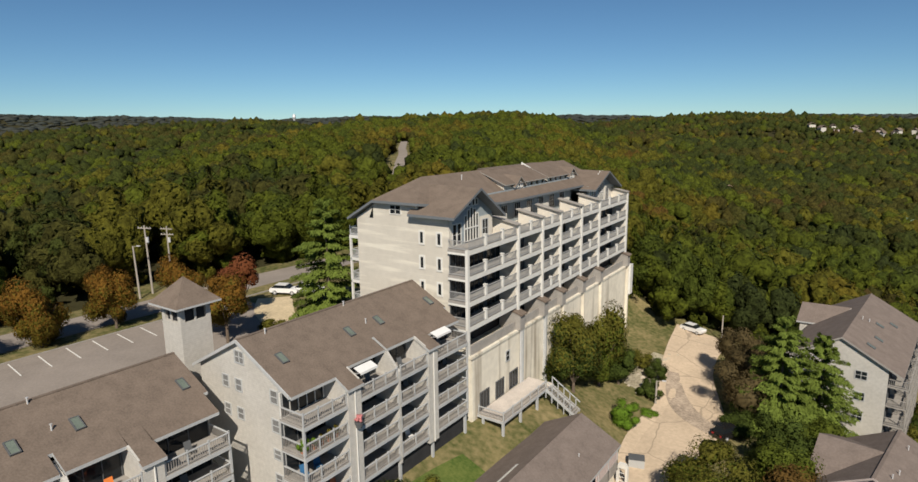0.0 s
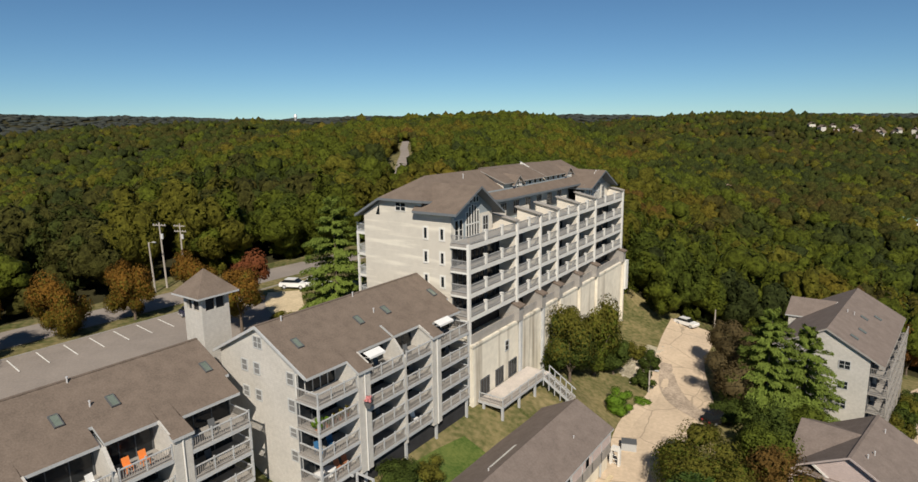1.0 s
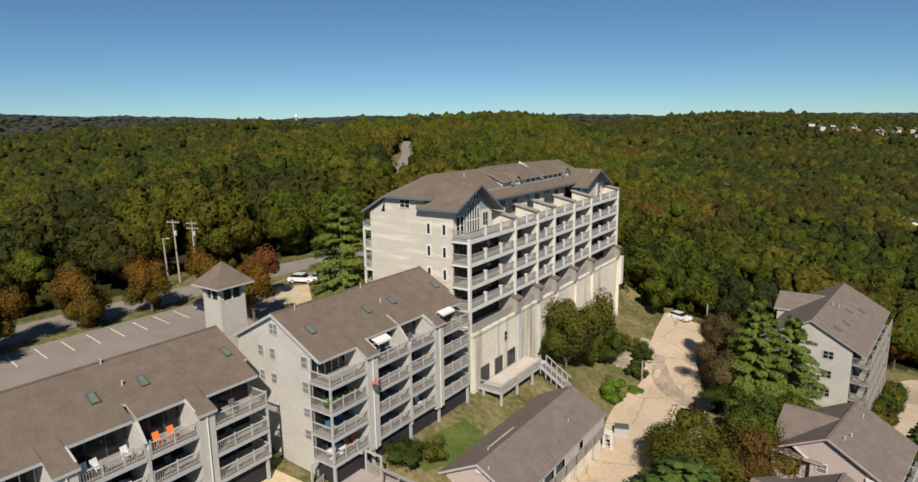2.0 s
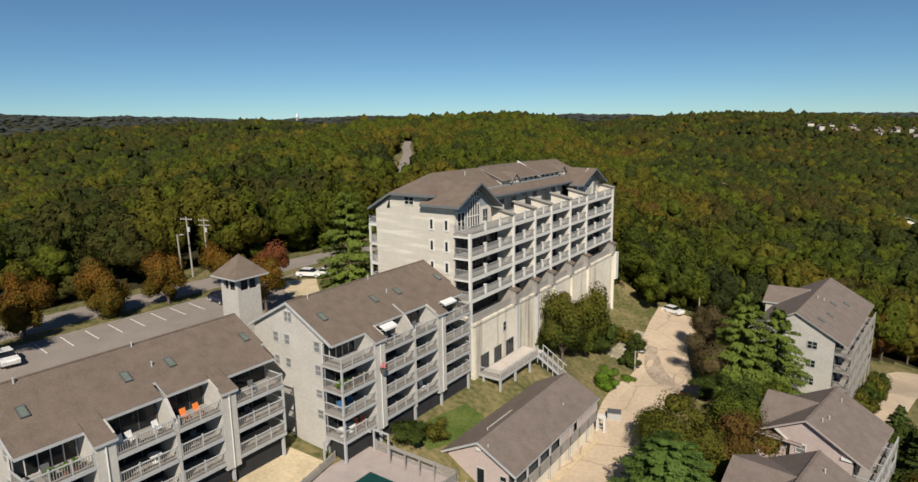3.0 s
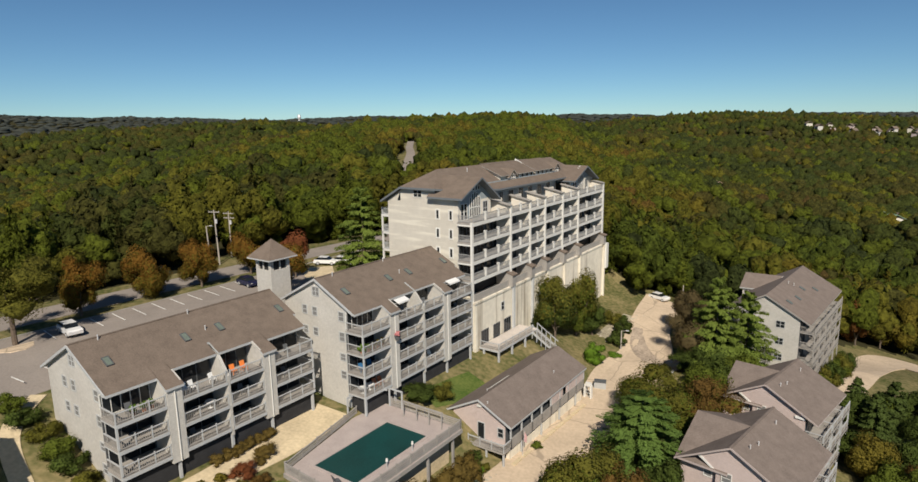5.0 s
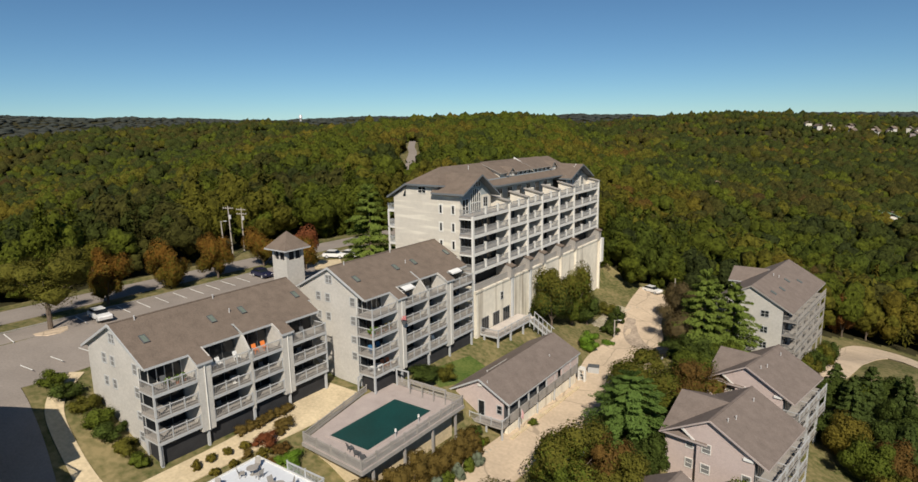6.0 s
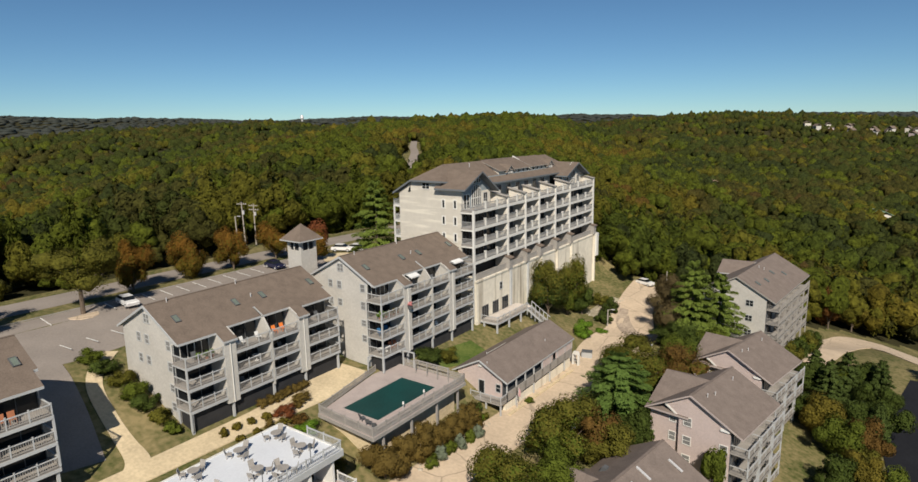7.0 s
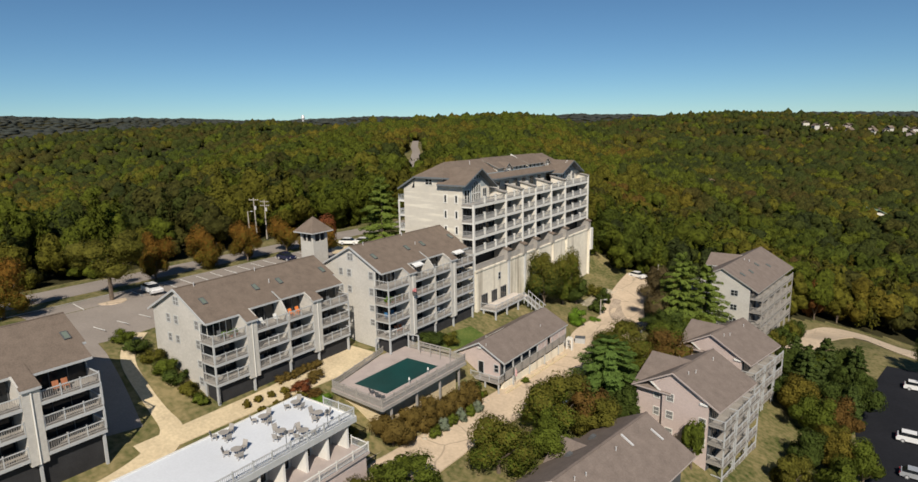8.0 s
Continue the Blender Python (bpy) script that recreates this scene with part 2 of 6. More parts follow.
# ---- mesh building ----
class Geo:
    """Collects corners and faces for one mesh."""

    def __init__(self):
        self.v, self.f, self.m = [], [], []

    def face(self, pts, mat=0):
        n = len(self.v)
        self.v += [tuple(p) for p in pts]
        self.f.append(tuple(range(n, n + len(pts))))
        self.m.append(mat)
        return self

    def box(self, x0, x1, y0, y1, z0, z1, mat=0):
        n = len(self.v)
        self.v += [(x, y, z) for z in (z0, z1) for y in (y0, y1) for x in (x0, x1)]
        for q in ((0, 2, 3, 1), (4, 5, 7, 6), (0, 1, 5, 4), (2, 6, 7, 3), (0, 4, 6, 2), (1, 3, 7, 5)):
            self.f.append(tuple(n + k for k in q))
            self.m.append(mat)
        return self

    def slab(self, pts, drop, mat=0, edge=None):
        """A plate: an outline of points, given a thickness straight down."""
        n, k = len(self.v), len(pts)
        a, b, c = (Vector(pts[i]) for i in (0, 1, 2))
        if (b - a).cross(c - b).z < 0:
            pts = pts[::-1]
        self.v += [tuple(p) for p in pts] + [(p[0], p[1], p[2] - drop) for p in pts]
        self.f.append(tuple(range(n, n + k)))
        self.m.append(mat)
        self.f.append(tuple(range(n + 2 * k - 1, n + k - 1, -1)))
        self.m.append(mat if edge is None else edge)
        for i in range(k):
            j = (i + 1) % k
            self.f.append((n + i, n + k + i, n + k + j, n + j))
            self.m.append(mat if edge is None else edge)
        return self

    def prism(self, pts, shift, mat=0):
        """An outline carried along the vector shift, closed at both ends."""
        n, k = len(self.v), len(pts)
        s = Vector(shift)
        self.v += [tuple(p) for p in pts] + [tuple(Vector(p) + s) for p in pts]
        self.f += [tuple(range(n, n + k)), tuple(range(n + 2 * k - 1, n + k - 1, -1))]
        self.m += [mat, mat]
        for i in range(k):
            j = (i + 1) % k
            self.f.append((n + j, n + i, n + k + i, n + k + j))
            self.m.append(mat)
        return self

    def rod(self, a, b, r0, r1=None, sides=6, mat=0):
        a, b = Vector(a), Vector(b)
        r1 = r0 if r1 is None else r1
        w = (b - a).normalized()
        p = w.cross((0, 0, 1) if abs(w.z) < 0.9 else (1, 0, 0)).normalized()
        q = w.cross(p)
        n = len(self.v)
        for c, r in ((a, r0), (b, r1)):
            for k in range(sides):
                t = 2 * math.pi * k / sides
                self.v.append(tuple(c + p * (r * math.cos(t)) + q * (r * math.sin(t))))
        for k in range(sides):
            j = (k + 1) % sides
            self.f.append((n + k, n + j, n + sides + j, n + sides + k))
            self.m.append(mat)
        self.f += [tuple(n + k for k in range(sides))[::-1], tuple(n + sides + k for k in range(sides))]
        self.m += [mat, mat]
        return self

    def mesh(self, name, mats, fix=True):
        me = bpy.data.meshes.new(name)
        me.from_pydata(self.v, [], self.f)
        for m in (mats if isinstance(mats, (list, tuple)) else [mats]):
            me.materials.append(m)
        me.polygons.foreach_set("material_index", self.m)
        if fix:
            b = bmesh.new()
            b.from_mesh(me)
            bmesh.ops.recalc_face_normals(b, faces=b.faces)
            b.to_mesh(me)
            b.free()
        me.update()
        return me


def part(name, geo, mats, parent=None, label=""):
    ob = new(name, geo.mesh(name, mats))
    ob.parent = parent
    return tagged(ob, label)


def thing(name, label, category, at=(0, 0, 0), turn=0.0, group="", kind=""):
    ob = new(name)
    ob.matrix_basis = pose(*at, 0, 0, turn)
    return tagged(ob, label, category, group, kind)


# ---- the lie of the land ----
def old_axes(x, y):
    """Across and ahead of the first view, from the plan's x and y."""
    return 0.9 + y * 0.57358 + x * 0.81915, 63.8 + y * 0.81915 - x * 0.57358


def far_land(x, y):
    r, d = old_axes(x, y)
    rc = np.interp(d, [0, 60, 110, 390, 650, 900], [-10, -10, -3, -34, 45, 80])
    hc = np.interp(d, [-400, -100, 0, 130, 250, 390, 600, 760, 1000, 1300], [-10, 8, 14.5, 14.5, 16, 25, 38, 35, 2, -30])
    l = r - rc
    wide = 1 + np.clip(d - 100, 0, 900) / 420
    right = np.interp(l / wide, [0, 22, 44, 80, 130, 250, 400], [0, 2, 13, 25, 38, 52, 56])
    left = np.interp(-l / (1 + np.clip(d - 100, 0, 900) / 700), [0, 52, 72, 130, 220, 340], [0, 0, 3, 20, 48, 60])
    ridge = hc - np.where(l > 0, right, left)
    z = np.maximum(ridge, -40.0)
    hill_l = -40 + np.interp(r, [-900, -650, -400, -250, -100], [54, 63, 79, 77, 70]) * np.exp(-(((d - 860 + 0.08 * r) / 270) ** 2)) / (1 + np.exp((r + 60) / 60)) / (1 + np.exp((-r - 1900) / 200))
    hill_l2 = -40 + 78 * np.exp(-(((d - 1700) / 330) ** 2)) / (1 + np.exp((r - 500) / 100))
    hill_r = -40 + (79 - 14 / (1 + np.exp((760 - r) / 60))) * np.exp(-(((d - 1300) / 430) ** 2)) / (1 + np.exp((120 - r) / 80))
    slope = r / np.maximum(d, 200)
    ring = -40 + np.interp(slope, [-1.2, -0.75, -0.62, -0.3, 0.0, 0.4, 0.8, 1.2], [140, 136, 124, 108, 106, 96, 90, 90]) * np.exp(-(((np.hypot(r, d) - 3500) / 800) ** 2)) * (d > 0)
    z = np.maximum(np.maximum(np.maximum(z, hill_l), np.maximum(hill_l2, hill_r)), ring)
    z = z + 3.0 * np.sin(x / 61.0 + 0.7 * np.sin(y / 83.0)) * np.sin(y / 71.0 + 1.3) * np.clip((np.hypot(r, d - 60) - 120) / 200, 0, 1)
    z = z + 7.0 * np.sin(r / 190.0 + 1.0) * np.sin(d / 310.0) * np.clip((d - 700) / 400, 0, 1)
    return z


def near_land(x, y):
    col = lambda ys, zs: np.interp(y, ys, zs)
    k = [(-75, 14.8 + 0 * y), (-36, 14.7 + 0 * y), (-20, col([-120, -62, -50, -20, 60], [13, 13, 12.6, 14.6, 14.6])),
         (-7, col([-120, -70, -49, -30, 0, 60], [9, 8, 7.8, 7.6, 7.6, 9])),
         (-1, col([-100, -45, -20, -5, 4, 14, 25, 50, 65, 90], [6, 6.8, 7.4, 7.4, 7.3, 6.8, 4.2, 3.0, 5, 6])),
         (6, col([-100, -45, -30, -18, -5, 4, 12, 20, 40, 60, 80], [3, 5, 5.2, 5.0, 4.9, 5.3, 5.0, 2.5, 1.6, 2, 2])),
         (13, col([-100, -45, -30, -15, 5, 30, 55, 70, 90], [0, 2.0, 1.4, 0.8, 0.2, 0, 1.2, 0, -4])),
         (22, col([-100, -40, 0, 30, 55, 70, 90], [-1, 0, -0.2, -0.2, 0.5, -4, -10])),
         (30, col([-100, -40, 0, 40, 60, 90], [-2, -1.5, -1.4, -1.5, -4, -14])),
         (46, col([-100, -10, 40, 70, 90], [-7, -7.5, -7, -10, -16])), (58, -10.5 + 0 * y), (95, -11.5 + 0 * y)]
    z = np.full_like(y, 0.0) + k[0][1]
    for (xa, za), (xb, zb) in zip(k, k[1:]):
        f = np.clip((x - xa) / (xb - xa), 0, 1)
        z = np.where(x >= xa, za * (1 - f) + zb * f, z)
    return z


def land(x, y):
    x, y = np.asarray(x, float), np.asarray(y, float)
    gap = np.hypot(np.clip(np.maximum(-60 - x, x - 66), 0, None), np.clip(np.maximum(-115 - y, y - 64), 0, None))
    f = np.clip(gap / 45, 0, 1)
    f = f * f * (3 - 2 * f)
    return near_land(x, y) * (1 - f) + far_land(x, y) * f


def ground_z(x, y):
    return float(land(np.array([float(x)]), np.array([float(y)]))[0])


# ---- ground ----
def stretch(lo, hi, step, reach, grow):
    mid = list(np.arange(lo, hi + 0.01, step))
    out, s, p = [], step, hi
    while p < reach:
        s *= grow
        p += s
        out.append(p - hi)
    return np.array([lo - o for o in out[::-1]] + mid + [hi + o for o in out])


def sheet(name, xs, ys, lift, mats):
    gx, gy = np.meshgrid(xs, ys)
    gz = land(gx, gy) + lift
    n, m = len(xs), len(ys)
    me = bpy.data.meshes.new(name)
    idx = np.arange(n * m).reshape(m, n)
    quads = np.stack([idx[:-1, :-1], idx[:-1, 1:], idx[1:, 1:], idx[1:, :-1]], -1).reshape(-1, 4)
    me.from_pydata(np.stack([gx, gy, gz], -1).reshape(-1, 3).tolist(), [], quads.tolist())
    me.materials.append(mats)
    me.polygons.foreach_set("use_smooth", [True] * len(me.polygons))
    me.update()
    return new(name, me)


def grass_material():
    m = material("dry_and_green_grass", (0.062, 0.092, 0.020), 0.95, 0.3, 0.16, 0.3, fine=9, tint=(0.205, 0.165, 0.082), spec=0.1)
    return m


GRASS = grass_material()
LITTER = material("shady_forest_floor", (0.045, 0.042, 0.02), 0.95, 0.3, 0.3, 0.3, fine=9, spec=0.05)
ground = sheet("ground", stretch(-66, 84, 1.5, 4700, 1.06), stretch(-112, 78, 1.5, 4700, 1.06), 0.0, GRASS)
tagged(ground, "grassy hillside ground with dry patches", "ground", kind="structure")


def strip(name, line, widths, lift, mat, label, category, kind="structure", step=1.0):
    """A paved band draped on the land along a bent centre line."""
    pts = []
    for (a, b), (wa, wb) in zip(zip(line, line[1:]), zip(widths, widths[1:])):
        n = max(2, int(math.dist(a, b) / step))
        pts += [(a[0] + (b[0] - a[0]) * i / n, a[1] + (b[1] - a[1]) * i / n, wa + (wb - wa) * i / n) for i in range(n)]
    pts.append((*line[-1], widths[-1]))
    p = np.array(pts)
    for _ in range(10):
        p[1:-1] = (p[:-2] + 2 * p[1:-1] + p[2:]) / 4
    d = np.gradient(p[:, :2], axis=0)
    d /= np.linalg.norm(d, axis=1, keepdims=True)
    side = np.stack([d[:, 1], -d[:, 0]], -1)
    cross = np.array([-0.5, *np.linspace(-0.5, 0.5, 7), 0.5])
    gx = p[:, :1] + side[:, :1] * p[:, 2:] * cross
    gy = p[:, 1:2] + side[:, 1:] * p[:, 2:] * cross
    gz = land(gx, gy) + lift
    gz[:, 0] -= lift + 0.1
    gz[:, -1] -= lift + 0.1
    idx = np.arange(gx.size).reshape(gx.shape)
    quads = np.stack([idx[:-1, :-1], idx[:-1, 1:], idx[1:, 1:], idx[1:, :-1]], -1).reshape(-1, 4)
    me = bpy.data.meshes.new(name)
    me.from_pydata(np.stack([gx, gy, gz], -1).reshape(-1, 3).tolist(), [], quads.tolist())
    me.materials.append(mat)
    me.update()
    return tagged(new(name, me), label, category, kind=kind)


strip("road", [(-50, -160), (-49, -70), (-48.5, -20), (-48, 10), (-46, 40), (-40, 75)], [7.0] * 6, 0.08, ASPHALT, "grey asphalt road along the ridge", "road")
strip("road", [(-32, -57), (-32, -30), (-32, 0)], [17, 18, 18], 0.08, ASPHALT, "grey asphalt parking lot behind the apartments", "parking lot")
strip("road", [(15.8, -95), (16.1, -60), (16.5, -40), (16.7, -28), (17.4, -8), (18.0, 4), (17.2, 12), (16.5, 18), (16.7, 24), (17.0, 29), (15.0, 35), (12.6, 43), (11.3, 52), (11.2, 61.5)],
      [6.5, 6.5, 6.2, 6.0, 7.0, 7.4, 8.6, 9.6, 10.2, 9.4, 8.6, 7.6, 8.2, 10.4], 0.17, TANROAD, "tan worn driveway with dark cracks", "driveway")
strip("road", [(11.2, 41), (13.4, 34), (16.4, 29), (20.6, 26.5)], [1.6, 3.0, 3.4, 2.4], 0.19, TYRED, "dark tyre-worn bend in the tan drive", "driveway")
strip("road", [(-37, 3.5), (-32, -1.0), (-26, -4.0)], [5.0, 5.5, 4.0], 0.11, PATH, "pale concrete apron by the hotel", "pavement")
strip("pavement", [(-2.7, -60), (-2.4, -42), (-2.3, -34), (-3.0, -25.5)], [2.7, 3.4, 5.0, 5.4], 0.09, PATH, "cream paved walk below the balconies", "walkway")

LAWN = material("mown_green_lawn", (0.06, 0.115, 0.022), 0.95, 0.25, 0.3, 0.3, fine=10, tint=(0.11, 0.13, 0.035), spec=0.1)
strip("ground", [(3.0, -15.0), (4.0, -10), (4.2, -5)], [3.0, 4.6, 3.4], 0.07, LAWN, "small bright green lawn below balconies", "lawn")
strip("road", [(-24, -57.5), (-15, -58.5), (-7, -60.0)], [7.0, 6.0, 5.0], 0.08, ASPHALT, "grey asphalt apron between the apartment buildings", "pavement")
strip("ground", [(13.6, -42), (14.2, -30), (14.6, -18)], [2.4, 2.4, 2.0], 0.05, material("sandy_bank", (0.30, 0.235, 0.15), 0.95, 0.3, 0.4, 0.3, fine=8, tint=(0.42, 0.36, 0.27)), "bare sandy bank beside the drive", "bank")
strip("ground", [(8.5, 31), (8.2, 38), (8.0, 46)], [3.4, 4.1, 3.0], 0.06, material("rocky_bank", (0.30, 0.25, 0.17), 0.95, 0.35, 0.5, 0.4, fine=8, tint=(0.36, 0.33, 0.24)), "bare rocky bank beside the lot", "bank")

# ---- forest ----
rng = np.random.default_rng(7)


def ico(n):
    # n: 1 for 20 faces, 2 for 80
    b = bmesh.new()
    bmesh.ops.create_icosphere(b, subdivisions=n, radius=1)
    v = np.array([p.co[:] for p in b.verts])
    f = np.array([[q.index for q in p.verts] for p in b.faces])
    b.free()
    return v, f


BALL = ico(1)
STONE_BALL = ico(2)


def lumps(seed, rough=0.3):
    """An uneven stone."""
    g = np.random.default_rng(seed)
    v = STONE_BALL[0].copy()
    k = 1 + rough * g.standard_normal(len(v)).clip(-1.4, 1.4)
    v = v * k[:, None]
    v[:, 2] = np.where(v[:, 2] < 0, v[:, 2] * 0.7, v[:, 2])
    return v, STONE_BALL[1]


def unit(a):
    return a / np.maximum(np.linalg.norm(a, axis=-1, keepdims=True), 1e-6)


def cloud(seed, n, leaf, shell=0.55, flat=1.0, cone=False, lobes=24, heart=1.05, loose=0.0, taper=1.7):
    """A crown of n leaf clumps, held within a unit ball or cone: corners, faces, and normals that follow the lobes."""
    g = np.random.default_rng(seed)
    d = unit(g.standard_normal((n, 3)))
    long = 1.0
    if cone:
        # whorls of drooping boughs up a stem, open between
        tiers, boughs = 13, 7
        k = np.minimum((g.random(n) ** 1.35 * tiers).astype(int), tiers - 1)
        j = g.integers(0, boughs, n)
        turn = g.random((tiers, boughs)) * 0.5 + np.arange(boughs) * (2 * np.pi / boughs) + np.arange(tiers)[:, None] * 0.9
        reach = (1 - (np.arange(tiers) / tiers) ** taper)[:, None] * (0.55 + 0.5 * g.random((tiers, boughs))) + 0.06
        u = g.random(n) ** 0.6
        a = turn[k, j] + (g.random(n) - 0.5) * (0.95 - 0.55 * u)
        rad = reach[k, j] * u
        z = k / tiers * 2 - 1 + 0.05 * g.random(n) + 0.16 * u - 0.22 * reach[k, j] * u ** 2 + (g.random((tiers, boughs)) * 0.12)[k, j]
        c = np.stack([rad * np.cos(a), rad * np.sin(a), z], -1)
        d = np.stack([0.45 * np.cos(a), 0.45 * np.sin(a), 0.85 + 0 * a], -1)
        soft = unit(d + 0.25 * g.standard_normal((n, 3)))
        long = 1.5
    else:
        # lobes of foliage at the ends of the limbs
        m = lobes
        mid = unit(g.standard_normal((m, 3))) * (0.30 + (0.44 + 0.2 * loose) * g.random((m, 1)))
        size = (0.27 - 0.05 * loose + (0.14 + 0.12 * loose) * g.random(m)) * (24 / m) ** 0.3
        i = g.integers(0, m, n)
        c = mid[i] + d * (size[i] * (shell + (1 - shell) * g.random(n) ** 0.5))[:, None]
        soft = unit(0.9 * d + 0.8 * c + 0.12 * g.standard_normal((n, 3)))
        d = d + 0.5 * c
        c[:, 2] = np.where(c[:, 2] < 0, c[:, 2] * 0.85, c[:, 2]) * flat
    nrm = unit(d + (0.2 + 0.08 * loose) * g.standard_normal((n, 3)))
    t = unit(np.cross(nrm, g.standard_normal((n, 3)))) if not cone else unit(np.cross(np.cross(nrm, unit(c * (1, 1, 0))), nrm) + 0.4 * g.standard_normal((n, 3)))
    b = np.cross(nrm, t)
    s = leaf * (0.6 + 0.8 * g.random((n, 1)))
    p = np.stack([c - t * s * long - b * s * 0.6, c + t * s * long - b * s * 0.4, c + t * s * 0.2 + b * s / long], 1).reshape(-1, 3)
    f, o = np.arange(3 * n).reshape(n, 3), np.repeat(soft, 3, axis=0)
    if not cone:
        # leafy hearts of the lobes
        mid[:, 2] = np.where(mid[:, 2] < 0, mid[:, 2] * 0.85, mid[:, 2]) * flat
        hv, hf, ho = hearts(g, mid, size * (0.55 + 0.45 * shell) * heart)
        p, f, o = np.concatenate([p, hv]), np.concatenate([f, hf + 3 * n]), np.concatenate([o, ho])
    return p, f, o


def hearts(g, mid, size):
    """Small uneven balls of close foliage round the points mid."""
    bv, bf = BALL
    m, k = len(mid), len(bv)
    v = bv[None] * (size[:, None] * (1 + 0.22 * g.standard_normal((m, k)).clip(-1.5, 1.5)))[..., None]
    o = unit(0.9 * bv[None] + 0.8 * (mid[:, None] + 0.5 * v) + 0.1 * g.standard_normal((m, k, 3)))
    f = bf[None] + k * np.arange(m)[:, None, None]
    return (mid[:, None] + v).reshape(-1, 3), f.reshape(-1, 3), o.reshape(-1, 3)


def mound(seed, lobes, spread=0.62):
    """A far crown: a few close lobes."""
    g = np.random.default_rng(seed)
    mid = unit(g.standard_normal((lobes, 3)) + (0, 0, 0.5)) * spread * (0.75 + 0.4 * g.random((lobes, 1)))
    return hearts(g, mid, 0.46 + 0.2 * g.random(lobes))


def joined_mesh(name, vs, fs, ms, mats, ns=None):
    v = np.concatenate(vs).astype(np.float32)
    f = np.concatenate(fs).astype(np.int32)
    m = np.concatenate(ms).astype(np.int32)
    me = bpy.data.meshes.new(name)
    me.vertices.add(len(v))
    me.vertices.foreach_set("co", v.ravel())
    me.loops.add(f.size)
    me.loops.foreach_set("vertex_index", f.ravel())
    me.polygons.add(len(f))
    me.polygons.foreach_set("loop_start", np.arange(0, f.size, 3, dtype=np.int32))
    for mat in mats:
        me.materials.append(mat)
    me.polygons.foreach_set("material_index", m)
    me.polygons.foreach_set("use_smooth", np.ones(len(f), bool))
    me.update(calc_edges=True)
    me.validate()
    if ns is not None:
        me.normals_split_custom_set_from_vertices(np.concatenate(ns).astype(np.float32))
    return me


def clear_of_place(x, y):
    """True where the wood may grow: off the roads, lots and houses."""
    ok = ~((x > -54) & (x < 26) & (y > -120) & (y < np.where(x < 6, 57.0, 65.0)))
    ok &= ~((x > 24) & (x < 84) & (y > -120) & (y < np.where(x < 38, 72, np.interp(x, [40, 48, 60, 84], [92, 103, 108, 118]))))
    ok &= np.hypot(x + 53.0, y + 4.5) > 7.5
    r, d = old_axes(x, y)
    track = np.interp(d, [170, 280, 330, 392, 450], [-19, -27, -30.5, -34.5, -39])
    ok &= ~((np.abs(r - track) < 8.0) & (d > 190) & (d < 450))
    ok &= ~((np.abs(x + np.interp(y, [-20, 10, 40, 75, 140], [48.5, 48, 46, 40, 25])) < 6) & (y < 140))
    return ok


floor_xy = np.array([p.center[:2] for p in ground.data.polygons])
ground.data.materials.append(LITTER)
grown = np.ones(len(floor_xy), bool)
for ox, oy in ((0, 0), (1, 0), (0, -1)):
    grown &= clear_of_place(floor_xy[:, 0] + ox, floor_xy[:, 1] + oy)
grown &= ~((floor_xy[:, 0] > -54) & (floor_xy[:, 0] < 40) & (floor_xy[:, 1] < 64))
ground.data.polygons.foreach_set("material_index", grown.astype(np.int32))


def waves(x, y, size, seed):
    """A smooth uneven field between 0 and 1, whose patches are about size metres wide."""
    g = np.random.default_rng(seed)
    out = np.zeros_like(x)
    for k in range(7):
        a, f = g.random() * 6.283, 6.283 / (size * (0.6 + 1.2 * g.random()))
        bend = 0.9 * np.sin((x * math.sin(a) - y * math.cos(a)) * f * 0.7 + g.random() * 6.283)
        out += np.sin((x * math.cos(a) + y * math.sin(a)) * f + bend + g.random() * 6.283)
    return 0.5 + 0.5 * np.tanh(out / 2.6)


def dim_share(x, y):
    """How much of the wood takes the dimmed leaves, which paint in shade and haze: most in the valleys and on the far
    slopes.
    """
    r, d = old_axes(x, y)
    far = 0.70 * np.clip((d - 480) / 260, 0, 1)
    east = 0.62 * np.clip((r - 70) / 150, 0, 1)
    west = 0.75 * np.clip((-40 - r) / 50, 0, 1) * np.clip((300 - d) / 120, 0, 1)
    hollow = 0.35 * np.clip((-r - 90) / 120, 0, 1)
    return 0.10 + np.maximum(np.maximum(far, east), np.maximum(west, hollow))


